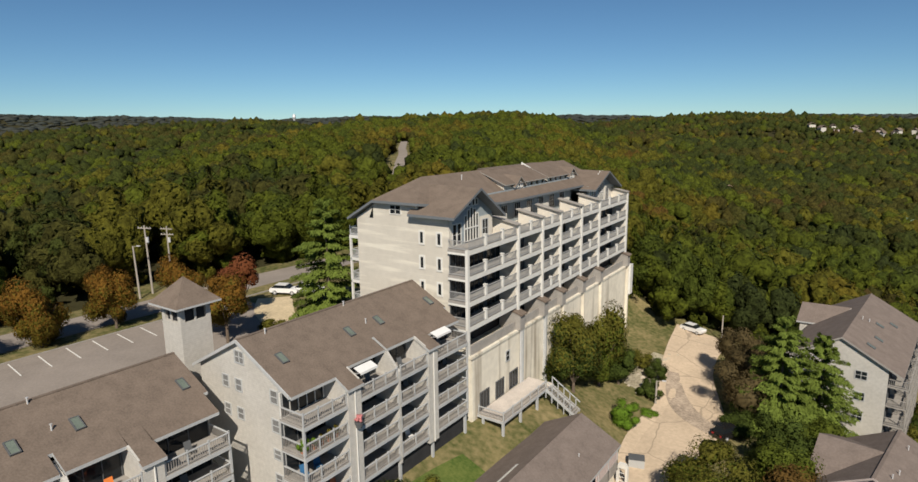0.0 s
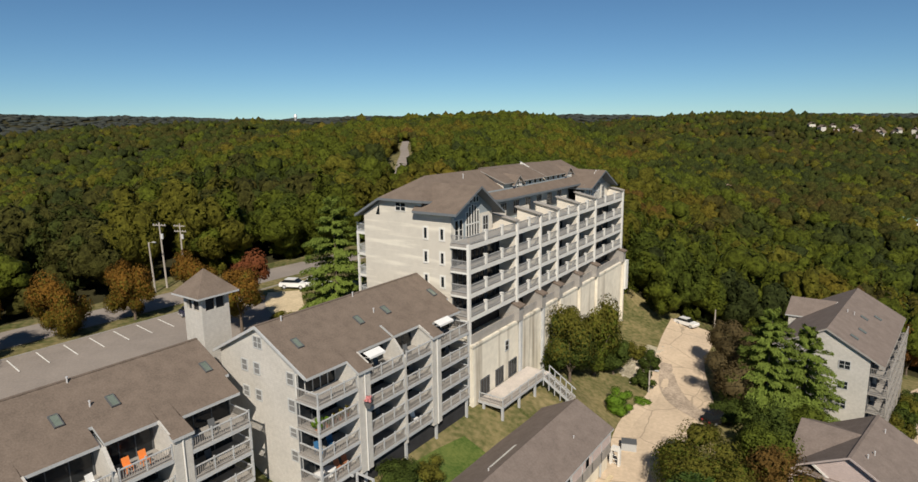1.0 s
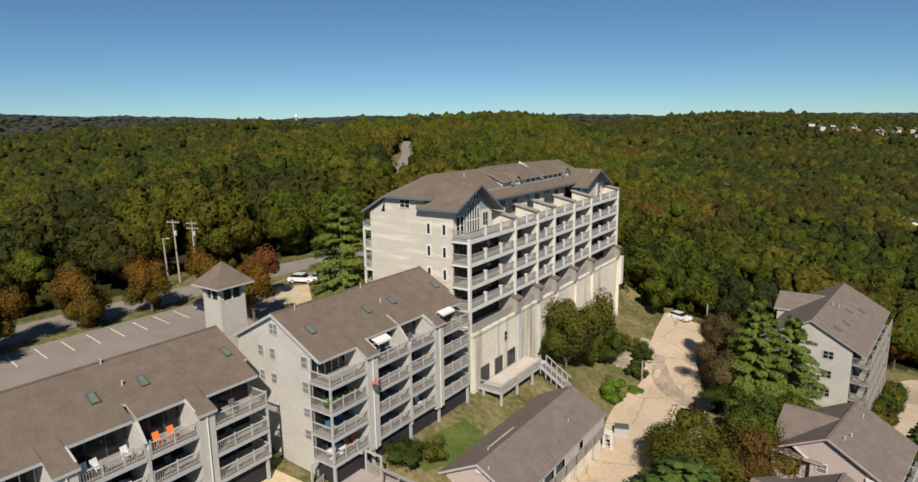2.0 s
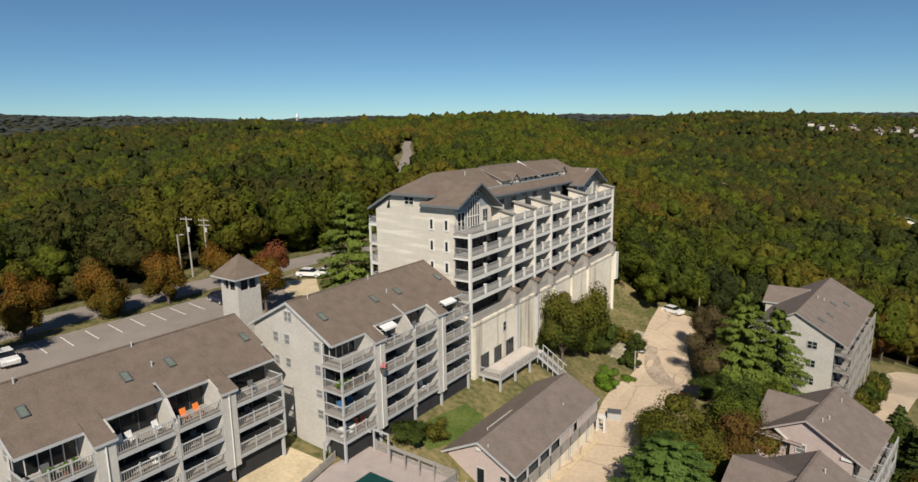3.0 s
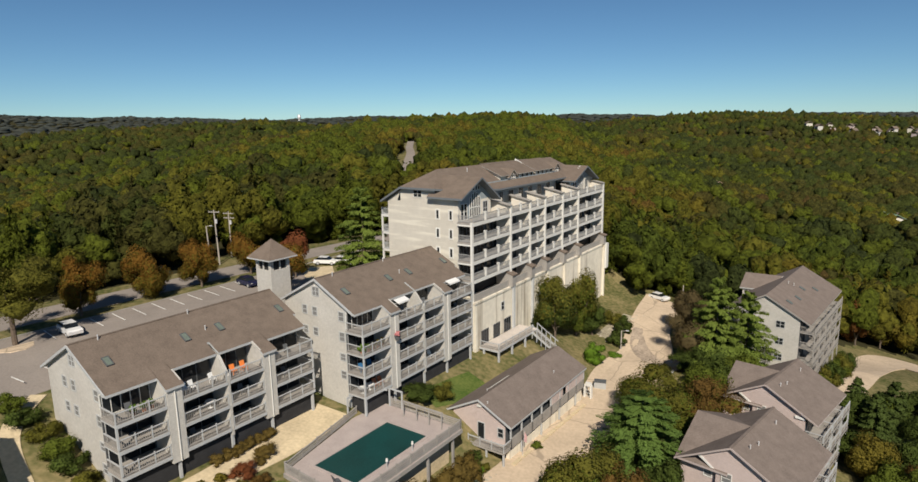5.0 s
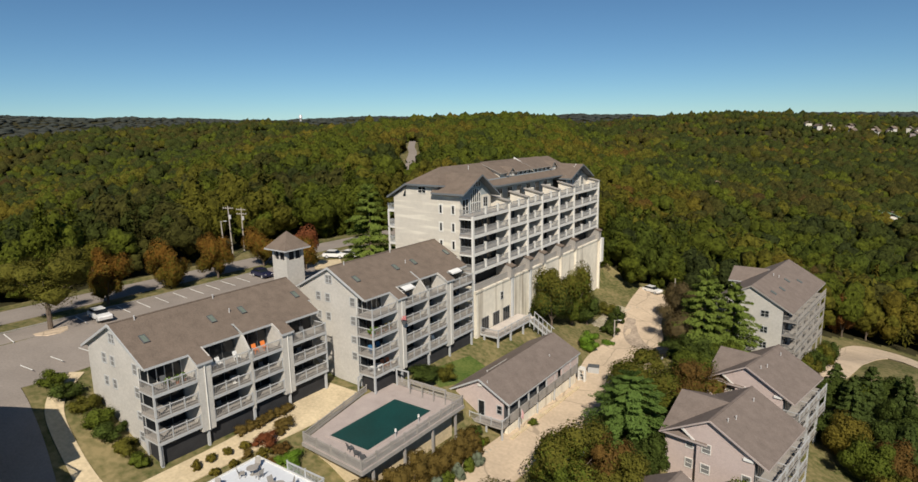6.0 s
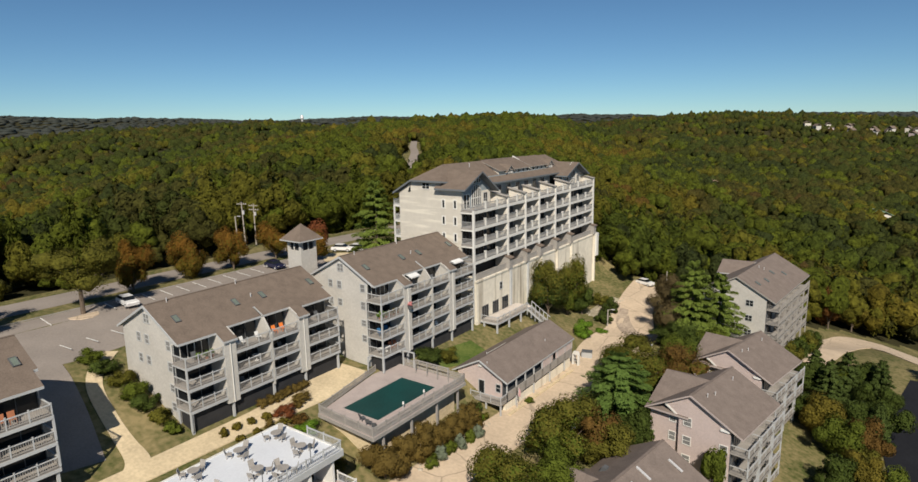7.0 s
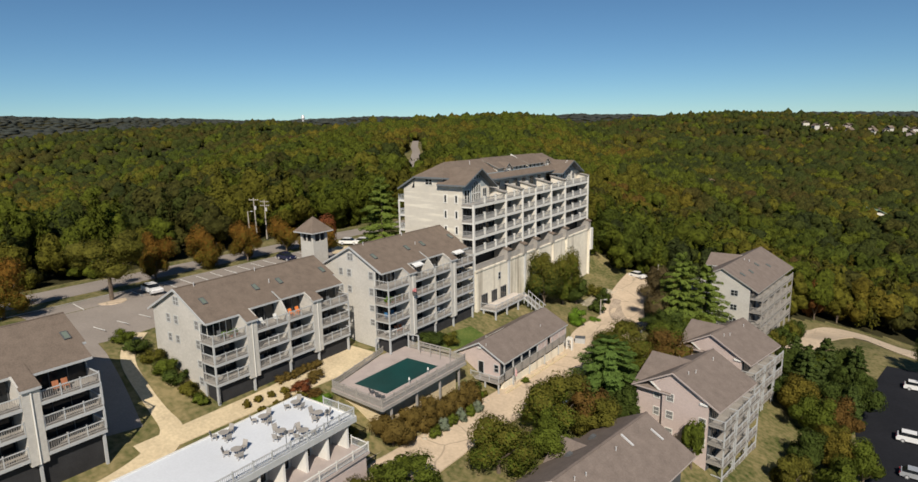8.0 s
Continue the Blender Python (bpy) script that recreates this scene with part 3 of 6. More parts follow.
def wood(name, lo, hi, spacing, kinds, size, label, mats, spread=(-43, 43), spots=None, least=-99.0, squat=1.0, uneven=0.24, foot=1.5):
    """Trees over the ring between two distances from the last standpoint, as one mass."""
    cx, cy = 50.0, -75.0
    area = np.radians(spread[1] - spread[0]) * (hi * hi - lo * lo) / 2
    n = int(area / spacing ** 2)
    dist = np.sqrt(lo * lo + (hi * hi - lo * lo) * rng.random(n))
    ang = np.radians(spread[0] + (spread[1] - spread[0]) * rng.random(n) + 35)
    x, y = cx - np.sin(ang) * dist, cy + np.cos(ang) * dist
    if spots is not None:
        x, y = spots
    z = land(x, y)
    ok = clear_of_place(x, y) & (z > least)
    x, y, z = x[ok], y[ok], z[ok]
    n = len(x)
    # deep: trees that take the dimmed leaf colours
    deep = dim_share(x, y) + 0.9 * (waves(x, y, 48, 3) - 0.5) + 0.5 * (rng.random(n) - 0.5) > 0.5
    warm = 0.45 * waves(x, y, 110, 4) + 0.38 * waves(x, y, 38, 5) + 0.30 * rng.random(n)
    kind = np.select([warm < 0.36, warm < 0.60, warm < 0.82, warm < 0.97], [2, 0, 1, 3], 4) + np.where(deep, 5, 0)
    vs, fs, ms, ns, base = [], [], [], [], 0
    for i in range(n):
        v, f, o = kinds[rng.integers(len(kinds))]
        a = rng.random() * 6.283
        s = size * min(1.7, max(0.5, math.exp(uneven * rng.standard_normal())))
        c, q = math.cos(a), math.sin(a)
        hz = squat * (0.8 + 0.5 * rng.random())
        w = np.stack([(v[:, 0] * c - v[:, 1] * q) * s, (v[:, 0] * q + v[:, 1] * c) * s, v[:, 2] * s * hz], -1)
        w += (x[i], y[i], z[i] + (0.55 * size + 0.45 * s) * foot * (0.85 + 0.3 * rng.random()))
        vs.append(w)
        ns.append(np.stack([o[:, 0] * c - o[:, 1] * q, o[:, 0] * q + o[:, 1] * c, o[:, 2]], -1))
        fs.append(f + base)
        base += len(v)
        ms.append(np.full(len(f), kind[i]))
    ob = new(name, joined_mesh(name, vs, fs, ms, mats, ns))
    return tagged(ob, label, "woodland", kind="stuff")


def crowns(seed, n, leaf, shell=0.6, cones=1):
    """Broad crowns and some pointed ones, of n leaf clumps each."""
    out = [cloud(seed + i, n, leaf, shell, lobes=8 + 3 * (i % 3)) for i in range(7)]
    for i in range(cones):
        v, f, o = cloud(seed + 10 + i, n, leaf * 1.05, cone=True)
        out.append((v * (0.62, 0.62, 1.15), f, o))
    return out


LEAVES = GREENS + DIM_GREENS
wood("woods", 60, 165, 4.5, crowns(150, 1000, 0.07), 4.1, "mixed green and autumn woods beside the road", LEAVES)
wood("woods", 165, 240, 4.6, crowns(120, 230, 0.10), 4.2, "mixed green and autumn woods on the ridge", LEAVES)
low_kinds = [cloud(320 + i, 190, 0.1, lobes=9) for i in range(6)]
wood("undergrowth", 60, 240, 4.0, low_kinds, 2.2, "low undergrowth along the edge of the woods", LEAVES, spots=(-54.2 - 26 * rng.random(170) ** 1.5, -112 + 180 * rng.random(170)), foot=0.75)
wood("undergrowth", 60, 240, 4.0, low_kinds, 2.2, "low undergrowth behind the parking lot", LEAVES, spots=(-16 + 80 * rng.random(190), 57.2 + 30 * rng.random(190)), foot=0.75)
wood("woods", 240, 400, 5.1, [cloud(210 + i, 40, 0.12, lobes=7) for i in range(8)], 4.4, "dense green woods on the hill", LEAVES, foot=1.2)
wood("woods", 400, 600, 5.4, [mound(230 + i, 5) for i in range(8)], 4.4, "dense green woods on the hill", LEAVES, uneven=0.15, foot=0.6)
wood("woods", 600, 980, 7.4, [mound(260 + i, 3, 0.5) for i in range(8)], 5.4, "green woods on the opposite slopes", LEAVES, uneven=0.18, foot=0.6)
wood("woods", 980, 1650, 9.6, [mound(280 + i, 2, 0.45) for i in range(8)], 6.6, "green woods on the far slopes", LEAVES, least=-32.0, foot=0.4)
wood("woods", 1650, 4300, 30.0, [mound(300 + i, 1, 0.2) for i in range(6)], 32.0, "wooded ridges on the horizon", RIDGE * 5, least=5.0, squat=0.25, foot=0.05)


# ---- building parts ----
SHARED = {}


def shared(key, make):
    if key not in SHARED:
        SHARED[key] = make()
    return SHARED[key]


def piece(name, me, parent, at=(0, 0, 0), turn=0.0, label=""):
    ob = new(name, me)
    ob.parent = parent
    ob.matrix_basis = pose(*at, 0, 0, turn)
    return tagged(ob, label)


FACE = {"S": 0.0, "E": 90.0, "N": 180.0, "W": -90.0}


def window(parent, at, w, h, face="S", frame_mat=None, bars=1, name="window", sash=True, glass=None, k=0.09):
    """A framed window on a wall; at: the middle of its foot on the wall."""
    fm = frame_mat or WHITE

    def surround():
        g = Geo()
        ring = [(-w / 2, 0), (w / 2, 0), (w / 2, h), (-w / 2, h)]
        rim = [(-w / 2 - k, -k), (w / 2 + k, -k), (w / 2 + k, h + k), (-w / 2 - k, h + k)]
        g.v += [(x, y, z) for y in (-0.08, 0.02) for x, z in rim + ring]
        for i in range(4):
            j = (i + 1) % 4
            g.f += [(i, j, 4 + j, 4 + i), (8 + j, 8 + i, 12 + i, 12 + j), (j, i, 8 + i, 8 + j), (4 + i, 4 + j, 12 + j, 12 + i)]
        g.m += [0] * 16
        return g.mesh("frame", fm)

    ob = piece(name, shared((name, "frame", w, h, k, fm.name), surround), parent, at, FACE[face])
    for i in range(bars):
        piece("mullion", shared(("mullion", h, fm.name), lambda: Geo().box(-0.035, 0.035, -0.06, -0.022, 0, h).mesh("mullion", fm)), ob, (-w / 2 + w * (i + 1) / (bars + 1), 0, 0))
    if sash:
        piece("sash_bar", shared(("sash", w, h, fm.name), lambda: Geo().box(-w / 2, w / 2, -0.055, -0.022, h * 0.5 - 0.03, h * 0.5 + 0.03).mesh("sash_bar", fm)), ob)
    gm = glass or GLASS
    piece("pane", shared(("pane", w, h, gm.name), lambda: Geo().box(-w / 2, w / 2, -0.02, 0.0, 0, h).mesh("pane", gm)), ob)
    return ob


def sliding_door(parent, at, w, face="E"):
    return window(parent, at, w, 2.05, face, SLATE, 2, "sliding_door", False)


def railing(parent, a, b, z, h=1.02, gap=1.75, mat=None, post_mat=None, ends=(True, True), post_h=None, thick=0.1, pickets=0.19, style="pickets"):
    """Posts, rails and pickets from a to b, each a part of parent."""
    mat, post_mat = mat or RAIL, post_mat or TRIM
    a, b = Vector((*a, z)), Vector((*b, z))
    n = max(1, round((b - a).length / gap))
    ang = math.degrees(math.atan2(b.y - a.y, b.x - a.x))
    long = (b - a).length
    ph = post_h or h + 0.12
    post = shared(("post", ph, thick, post_mat.name), lambda: Geo().box(-thick / 2, thick / 2, -thick / 2, thick / 2, 0, ph).box(-thick * 0.65, thick * 0.65, -thick * 0.65, thick * 0.65, ph, ph + 0.04).mesh("post", post_mat))
    for i in range(n + 1):
        if (i == 0 and not ends[0]) or (i == n and not ends[1]):
            continue
        piece("post", post, parent, a.lerp(b, i / n), ang)
    key = round(long, 2)
    piece("top_rail", shared(("top", key, h, post_mat.name), lambda: Geo().box(0, long, -0.07, 0.07, h - 0.05, h + 0.02).mesh("top_rail", post_mat)), parent, a, ang)
    piece("bottom_rail", shared(("bot", key, mat.name), lambda: Geo().box(0, long, -0.04, 0.04, 0.1, 0.2).mesh("bottom_rail", mat)), parent, a, ang)

    def infill():
        g = Geo()
        if style == "boards":
            for k in range(3):
                g.box(0, long, -0.015, 0.015, 0.26 + k * 0.24, 0.42 + k * 0.24)
        else:
            for k in range(int(long / pickets)):
                x = (k + 0.5) * pickets
                g.box(x - 0.022, x + 0.022, -0.015, 0.015, 0.18, h - 0.04)
        return g.mesh("infill", mat)

    tagged(piece("infill", shared(("pickets", key, h, mat.name, style), infill), parent, a, ang), kind="stuff")


def skylight(parent, x, y, z, rise):
    """A glazed skylight lying on a slope that falls towards +x by rise per metre."""
    tilt = math.degrees(math.atan(rise))

    def body():
        g = Geo()
        for q in ((-0.6, 0.6, -0.33, -0.26), (-0.6, 0.6, 0.26, 0.33), (-0.6, -0.53, -0.26, 0.26), (0.53, 0.6, -0.26, 0.26)):
            g.box(q[0], q[1], q[2], q[3], 0, 0.16)
        return g.mesh("skylight", SLATE)

    ob = new("skylight", shared("skylight", body))
    ob.parent, ob.matrix_basis = parent, pose(x, y, z, 0, tilt, 0)
    piece("pane", shared("skypane", lambda: Geo().box(-0.53, 0.53, -0.26, 0.26, 0.02, 0.12).mesh("pane", SKYGLASS)), ob)


def vent_pipe(parent, x, y, z):
    piece("vent_pipe", shared("vent", lambda: Geo().rod((0, 0, -0.3), (0, 0, 0.42), 0.06, sides=8).rod((0, 0, 0.42), (0, 0, 0.48), 0.09, sides=8).mesh("vent_pipe", METAL)), parent, (x, y, z))


def roof_trim(parent, x0, z0, x1, z1, y, drop=0.28, mat=None):
    """A white rake board under a sloping roof edge, on the face at y."""
    part("rake_board", Geo().prism([(x0, y, z0), (x1, y, z1), (x1, y, z1 - drop), (x0, y, z0 - drop)], (0, 0.09, 0)), mat or TRIM, parent)


# ---- stepped apartment buildings with stacked balconies ----
BAYS = [(0.0, 4.75, 6.5), (6.3, 11.2, 6.1), (11.5, 15.6, 6.1), (17.1, 22.5, 6.5)]
PIERS = [(4.75, 6.3), (15.6, 17.1)]
SLOPE = 0.53


def apartment(label, x, y, z_ridge, floors, z_base):
    t = thing("apartment_building", label, "apartment building", (x, y, 0), group="apartment buildings on the slope")
    long = 22.9
    top = lambda u: z_ridge - SLOPE * abs(u)
    # roof: west slope, east slope to the set-back line, then the tongues over bays and piers
    plate = lambda pts: part("roof_slope", Geo().slab(pts, 0.26, 0, 1), [SHINGLE, TRIM], t)
    tagged(plate([(-6.6, 0, top(6.6)), (0, 0, z_ridge), (0, long, z_ridge), (-6.6, long, top(6.6))]), "brown asphalt shingle roof")
    plate([(0, 0, z_ridge), (4.5, 0, top(4.5)), (4.5, long, top(4.5)), (0, long, z_ridge)])
    for a, b, out in BAYS:
        plate([(4.5, a, top(4.5)), (out, a, top(out)), (out, b, top(out)), (4.5, b, top(4.5))])
    for a, b in PIERS:
        plate([(4.5, a, top(4.5)), (8.0, a - 0.15, top(8.0)), (8.0, b + 0.15, top(8.0)), (4.5, b, top(4.5))])
    part("ridge_cap", Geo().slab([(-0.16, -0.02, z_ridge + 0.01), (0.16, -0.02, z_ridge + 0.01), (0.16, long, z_ridge + 0.01), (-0.16, long, z_ridge + 0.01)], 0.06), SHINGLE, t)
    # gable walls and the two long walls
    for yy in (0.35, long - 0.6):
        part("gable_wall", Geo().prism([(-6.0, yy, z_base), (4.9, yy, z_base), (4.9, yy, top(4.9) - 0.26), (0, yy, z_ridge - 0.27), (-6.0, yy, top(6.0) - 0.26)], (0, 0.25, 0)), SIDING, t)
    part("wall", Geo().box(-6.0, -5.75, 0.6, long - 0.6, z_base, top(6.0) - 0.26), SIDING, t)
    # back wall: the balcony shade is in its paint
    part("wall", Geo().box(4.65, 4.9, 0.6, long - 0.6, z_base, top(4.9) - 0.26), RECESS, t, "back wall with balcony shade painted in")
    part("corner_board", Geo().box(4.62, 4.98, 0.27, 0.36, z_base, top(4.9) - 0.3), TRIM, t)
    roof_trim(t, -6.6, top(6.6) - 0.02, 0, z_ridge - 0.02, -0.1)
    roof_trim(t, 0, z_ridge - 0.02, 6.3, top(6.3) - 0.02, -0.1)
    # piers and the party wall between the middle bays
    z0 = floors[0] - 0.9
    for a, b in PIERS:
        part("pier", Geo().prism([(4.9, a, z0), (7.75, a, z0), (7.75, a, top(7.75) - 0.27), (4.9, a, top(4.9) - 0.27)], (0, b - a, 0)), SIDING, t)
        part("downpipe", Geo().rod((7.82, (a + b) / 2, z0), (7.82, (a + b) / 2, top(7.8) - 0.3), 0.06), WHITE, t)
    part("party_wall", Geo().prism([(4.9, 11.2, z0), (7.7, 11.2, z0), (7.7, 11.2, floors[-1] + 0.6), (6.3, 11.2, top(6.3) - 0.05), (6.0, 11.2, top(6.0) - 0.3), (4.9, 11.2, top(4.9) - 0.4)], (0, 0.28, 0)), SIDING, t)
    for yy in (6.3, 15.45):
        part("fin", Geo().prism([(6.1, yy, top(6.1) - 0.25), (7.5, yy, top(7.5) - 0.25), (7.5, yy, top(7.5) + 0.03), (6.1, yy, top(6.1) + 0.03)], (0, 0.15, 0)), SIDING, t)
    # balconies
    for k, z in enumerate(floors):
        for i, (a, b, out) in enumerate(BAYS):
            g = Geo().box(4.9, 7.7, a + 0.02, b - 0.02, z - 0.16, z).box(7.6, 7.74, a + 0.02, b - 0.02, z - 0.36, z - 0.05, 1)
            g.box(4.9, 7.6, a + 0.02, a + 0.12, z - 0.32, z - 0.16, 1).box(4.9, 7.6, b - 0.12, b - 0.02, z - 0.32, z - 0.16, 1)
            bal = part("balcony", g, [RAIL, TRIM], t)
            railing(bal, (7.62, a + 0.08), (7.62, b - 0.08), z)
            if i == 0:
                railing(bal, (5.0, 0.1), (7.62, 0.1), z, gap=2.6, ends=(False, False))
            if i == 3:
                railing(bal, (5.0, 22.42), (7.62, 22.42), z, gap=2.6, ends=(False, False))
            w = (b - a) - 0.35
            if i == 0 and k == len(floors) - 1:
                window(t, (4.93, (a + b) / 2, z + 0.02), round(w, 2), 2.05, "E", WHITE, 4, "sliding_door", False)
            else:
                sliding_door(t, (4.93, (a + b) / 2, z + 0.02), round(w, 2))
        piece("corner_post", shared(("cp", 2.4), lambda: Geo().box(-0.09, 0.09, -0.09, 0.09, -2.42, 0).mesh("corner_post", TRIM)), t, (7.62, 0.08, z if k else z))
        if k < len(floors) - 1:
            piece("corner_post", SHARED[("cp", 2.4)], t, (7.62, 22.42, floors[k + 1]))
    # solid black box in place of the shaded space below the balconies
    part("undercroft_shade", Geo().box(4.95, 7.15, 0.5, long - 0.5, z_base - 1.0, floors[0] - 0.4), DARK, t, "black box painted as shade under the balconies")
    for yy in (0.3, 5.5, 11.35, 16.4, 22.2):
        part("footing_post", Geo().box(7.3, 7.55, yy - 0.13, yy + 0.13, z_base - 1.5, floors[0] - 0.3), TRIM, t)
    # gable windows
    for u, dz, w, h, bars in ((-0.2, -2.2, 1.1, 1.0, 1), (-2.35, -4.75, 0.75, 1.0, 0), (-0.55, -4.75, 0.75, 1.0, 0), (4.0, -4.7, 0.8, 1.05, 0),
                              (-0.55, -7.3, 0.75, 0.95, 0), (-2.35, -7.3, 0.75, 0.95, 0), (4.0, -7.2, 0.8, 1.05, 0), (4.0, -9.6, 0.8, 0.8, 0), (4.0, -11.9, 0.8, 0.9, 0)):
        if z_ridge + dz > z_base + 0.5:
            window(t, (u, 0.35, z_ridge + dz), w, h, "S", TRIM, bars, glass=BLINDS)
    for yy in (2.0, 9.75, 13.7, 21.6):
        skylight(t, 3.15, yy, top(3.15) + 0.02, SLOPE)
    for u, yy in ((0.3, 11.9), (2.9, 12.2), (0.4, 2.6)):
        vent_pipe(t, u, yy, top(u))
    return t


apartment("four storey grey clapboard apartment building with balconies", -6.6, -24.2, 22.8, [9.5, 12.05, 14.6, 17.15], 6.5)
apartment("three storey grey clapboard apartment building with balconies", -12.2, -49.3, 21.2, [10.2, 12.75, 15.3], 6.3)
apartment("grey clapboard apartment building with timber balconies", -10.7, -85.2, 21.9, [10.9, 13.45, 16.0], 6.0)


# ---- stair tower ----
def stair_tower():
    t = thing("stair_tower", "square grey clapboard stair tower with hipped shingle roof", "tower", (-16.15, -22.65, 0))
    h = 1.5
    part("wall", Geo().box(-h, h, -h, h, 13, 22.6), SIDING, t)
    for sx in (-1, 1):
        for sy in (-1, 1):
            part("corner_post", Geo().box(sx * h - (0.45 if sx > 0 else 0), sx * h + (0.45 if sx < 0 else 0), sy * h - (0.45 if sy > 0 else 0), sy * h + (0.45 if sy < 0 else 0), 22.6, 24.2), SIDING, t)
    part("lintel", Geo().box(-h, h, -h, h, 23.95, 24.25), TRIM, t)
    # black core fills the belfry openings as painted shade
    part("belfry_filler", Geo().box(-h + 0.3, h - 0.3, -h + 0.3, h - 0.3, 22.6, 23.95), DARK, t, "black core painted as shade in the belfry")
    for f in ("S", "E", "W", "N"):
        for u in (-0.02,):
            a = radians(FACE[f])
            part("mullion", Geo().box(-0.09 + u, 0.09 + u, -h - 0.0, -h + 0.12, 22.6, 24.0), SIDING, t).matrix_basis = pose(0, 0, 0, 0, 0, FACE[f])
    e = 2.25
    g = Geo()
    c = [(-e, -e, 24.2), (e, -e, 24.2), (e, e, 24.2), (-e, e, 24.2)]
    for i in range(4):
        g.face([c[i], c[(i + 1) % 4], (0, 0, 26.5)])
    g.face(c[::-1])
    part("roof", g, SHINGLE, t)
    g = Geo()
    for i in range(4):
        a, b = c[i], c[(i + 1) % 4]
        g.slab([a, b, (b[0] * 0.97, b[1] * 0.97, b[2]), (a[0] * 0.97, a[1] * 0.97, a[2])], 0.18)
    part("fascia", g, TRIM, t)


stair_tower()


# ---- the large hotel block ----
POSTS = [0.0, 11.5, 18.2, 23.9, 31.3, 38.5, 51.6]
LEVELS = [17.95, 20.8, 23.65]


def hotel():
    t = thing("hotel", "large six storey cream condominium block on concrete base", "building", turn=1.2)
    part("gable_wall", Geo().box(-16.0, -2.6, 0.3, 0.6, 9, 29.0)
         .prism([(-16.0, 0.3, 29.0), (-2.6, 0.3, 29.0), (-2.6, 0.3, 29.9), (-6.8, 0.3, 30.0), (-6.9, 0.3, 31.1), (-12.7, 0.3, 31.1)], (0, 0.3, 0)), CREAM, t, "weathered cream clapboard end wall")
    part("wall", Geo().box(-16.0, -15.7, 0.6, 51.3, 9, 29.0), CREAM, t)
    part("wall", Geo().box(-16.0, -2.6, 51.3, 51.6, 9, 29.5), CREAM, t)
    # recess shade painted into the wall behind the balconies
    part("wall", Geo().box(-2.9, -2.6, 0.6, 51.3, 14.7, 26.3), RECESS, t, "back wall with balcony shade painted in")
    part("floor_slab", Geo().box(-15.7, -2.9, 0.6, 51.3, 26.2, 26.5), STUCCO, t)
    # concrete base, in panels with recessed joints
    part("base_wall", Geo().box(-15.9, 0.3, 0.05, 51.5, 6, 14.4).box(-2.0, 0.3, 0.05, 51.5, -3, 6), CONCRETE, t, "tall rain-stained concrete base wall")
    part("coping", Geo().box(-2.6, 0.5, -0.05, 51.7, 14.4, 14.7), CONCRETE, t)
    panel = shared("panel", lambda: Geo().box(0.3, 0.35, 0.0, 5.65, 0, 14.2).mesh("concrete_panel", CONCRETE))
    for i in range(9):
        y = 0.2 + 5.68 * i
        z = max(-2, ground_z(0.5, y) - 1.0)
        ob = piece("concrete_panel", panel, t, (0, y, z))
        ob.scale = (1, 1, (14.35 - z) / 14.2)
    for i, y in enumerate(POSTS):
        w = 0.5 if i in (0, 6) else 0.36
        if i == 0:
            part("column", Geo().box(-0.32, 0.02, -0.02, 0.36, 14.7, 26.6), WHITE, t)
        else:
            part("column", Geo().box(-0.3, 0.1, y - w / 2, y + w / 2, 17.0, 27.75), WHITE, t)
            part("buttress", Geo().box(-0.2, 0.75, y - w / 2, y + w / 2, max(-3, ground_z(1, y) - 1), 16.6), CONCRETE if i > 2 else TRIM, t, "pale painted buttress")
            part("buttress_cap", Geo().prism([(-2.2, y - 1.0, 17.75), (1.05, y - 1.0, 16.75), (1.05, y - 1.0, 16.55), (-2.2, y - 1.0, 17.55)], (0, 1.45, 0)), SHINGLE, t)
            part("buttress_cheek", Geo().prism([(-2.2, y - 0.9, 14.7), (0.8, y - 0.9, 14.7), (0.8, y - 0.9, 16.6), (-2.2, y - 0.9, 17.5)], (0, 1.2, 0)), RAIL, t)
        # party walls between the balconies
        if i:
            y2 = y - 0.15 if i < 6 else y - 0.05
            part("party_wall", Geo().box(-2.6, -0.25, y2 - 0.15, y2 + 0.1, 14.7, 26.4), CREAM, t)
            part("terrace_wall", Geo().prism([(-3.5, y2 - 0.2, 26.5), (-0.1, y2 - 0.2, 26.5), (-0.1, y2 - 0.2, 27.85), (-3.5, y2 - 0.2, 28.6)], (0, 0.35, 0)), STUCCO, t)
            part("terrace_cap", Geo().prism([(-3.7, y2 - 0.55, 28.74), (0.2, y2 - 0.55, 27.9), (0.2, y2 - 0.55, 27.76), (-3.7, y2 - 0.55, 28.6)], (0, 0.95, 0)), RAIL, t, "grey weathered wall cap")
            if i < 6:
                part("terrace_screen", Geo().box(-3.75, -3.5, y2 + 0.2, y2 + 3.4, 26.5, 28.5), STUCCO, t)
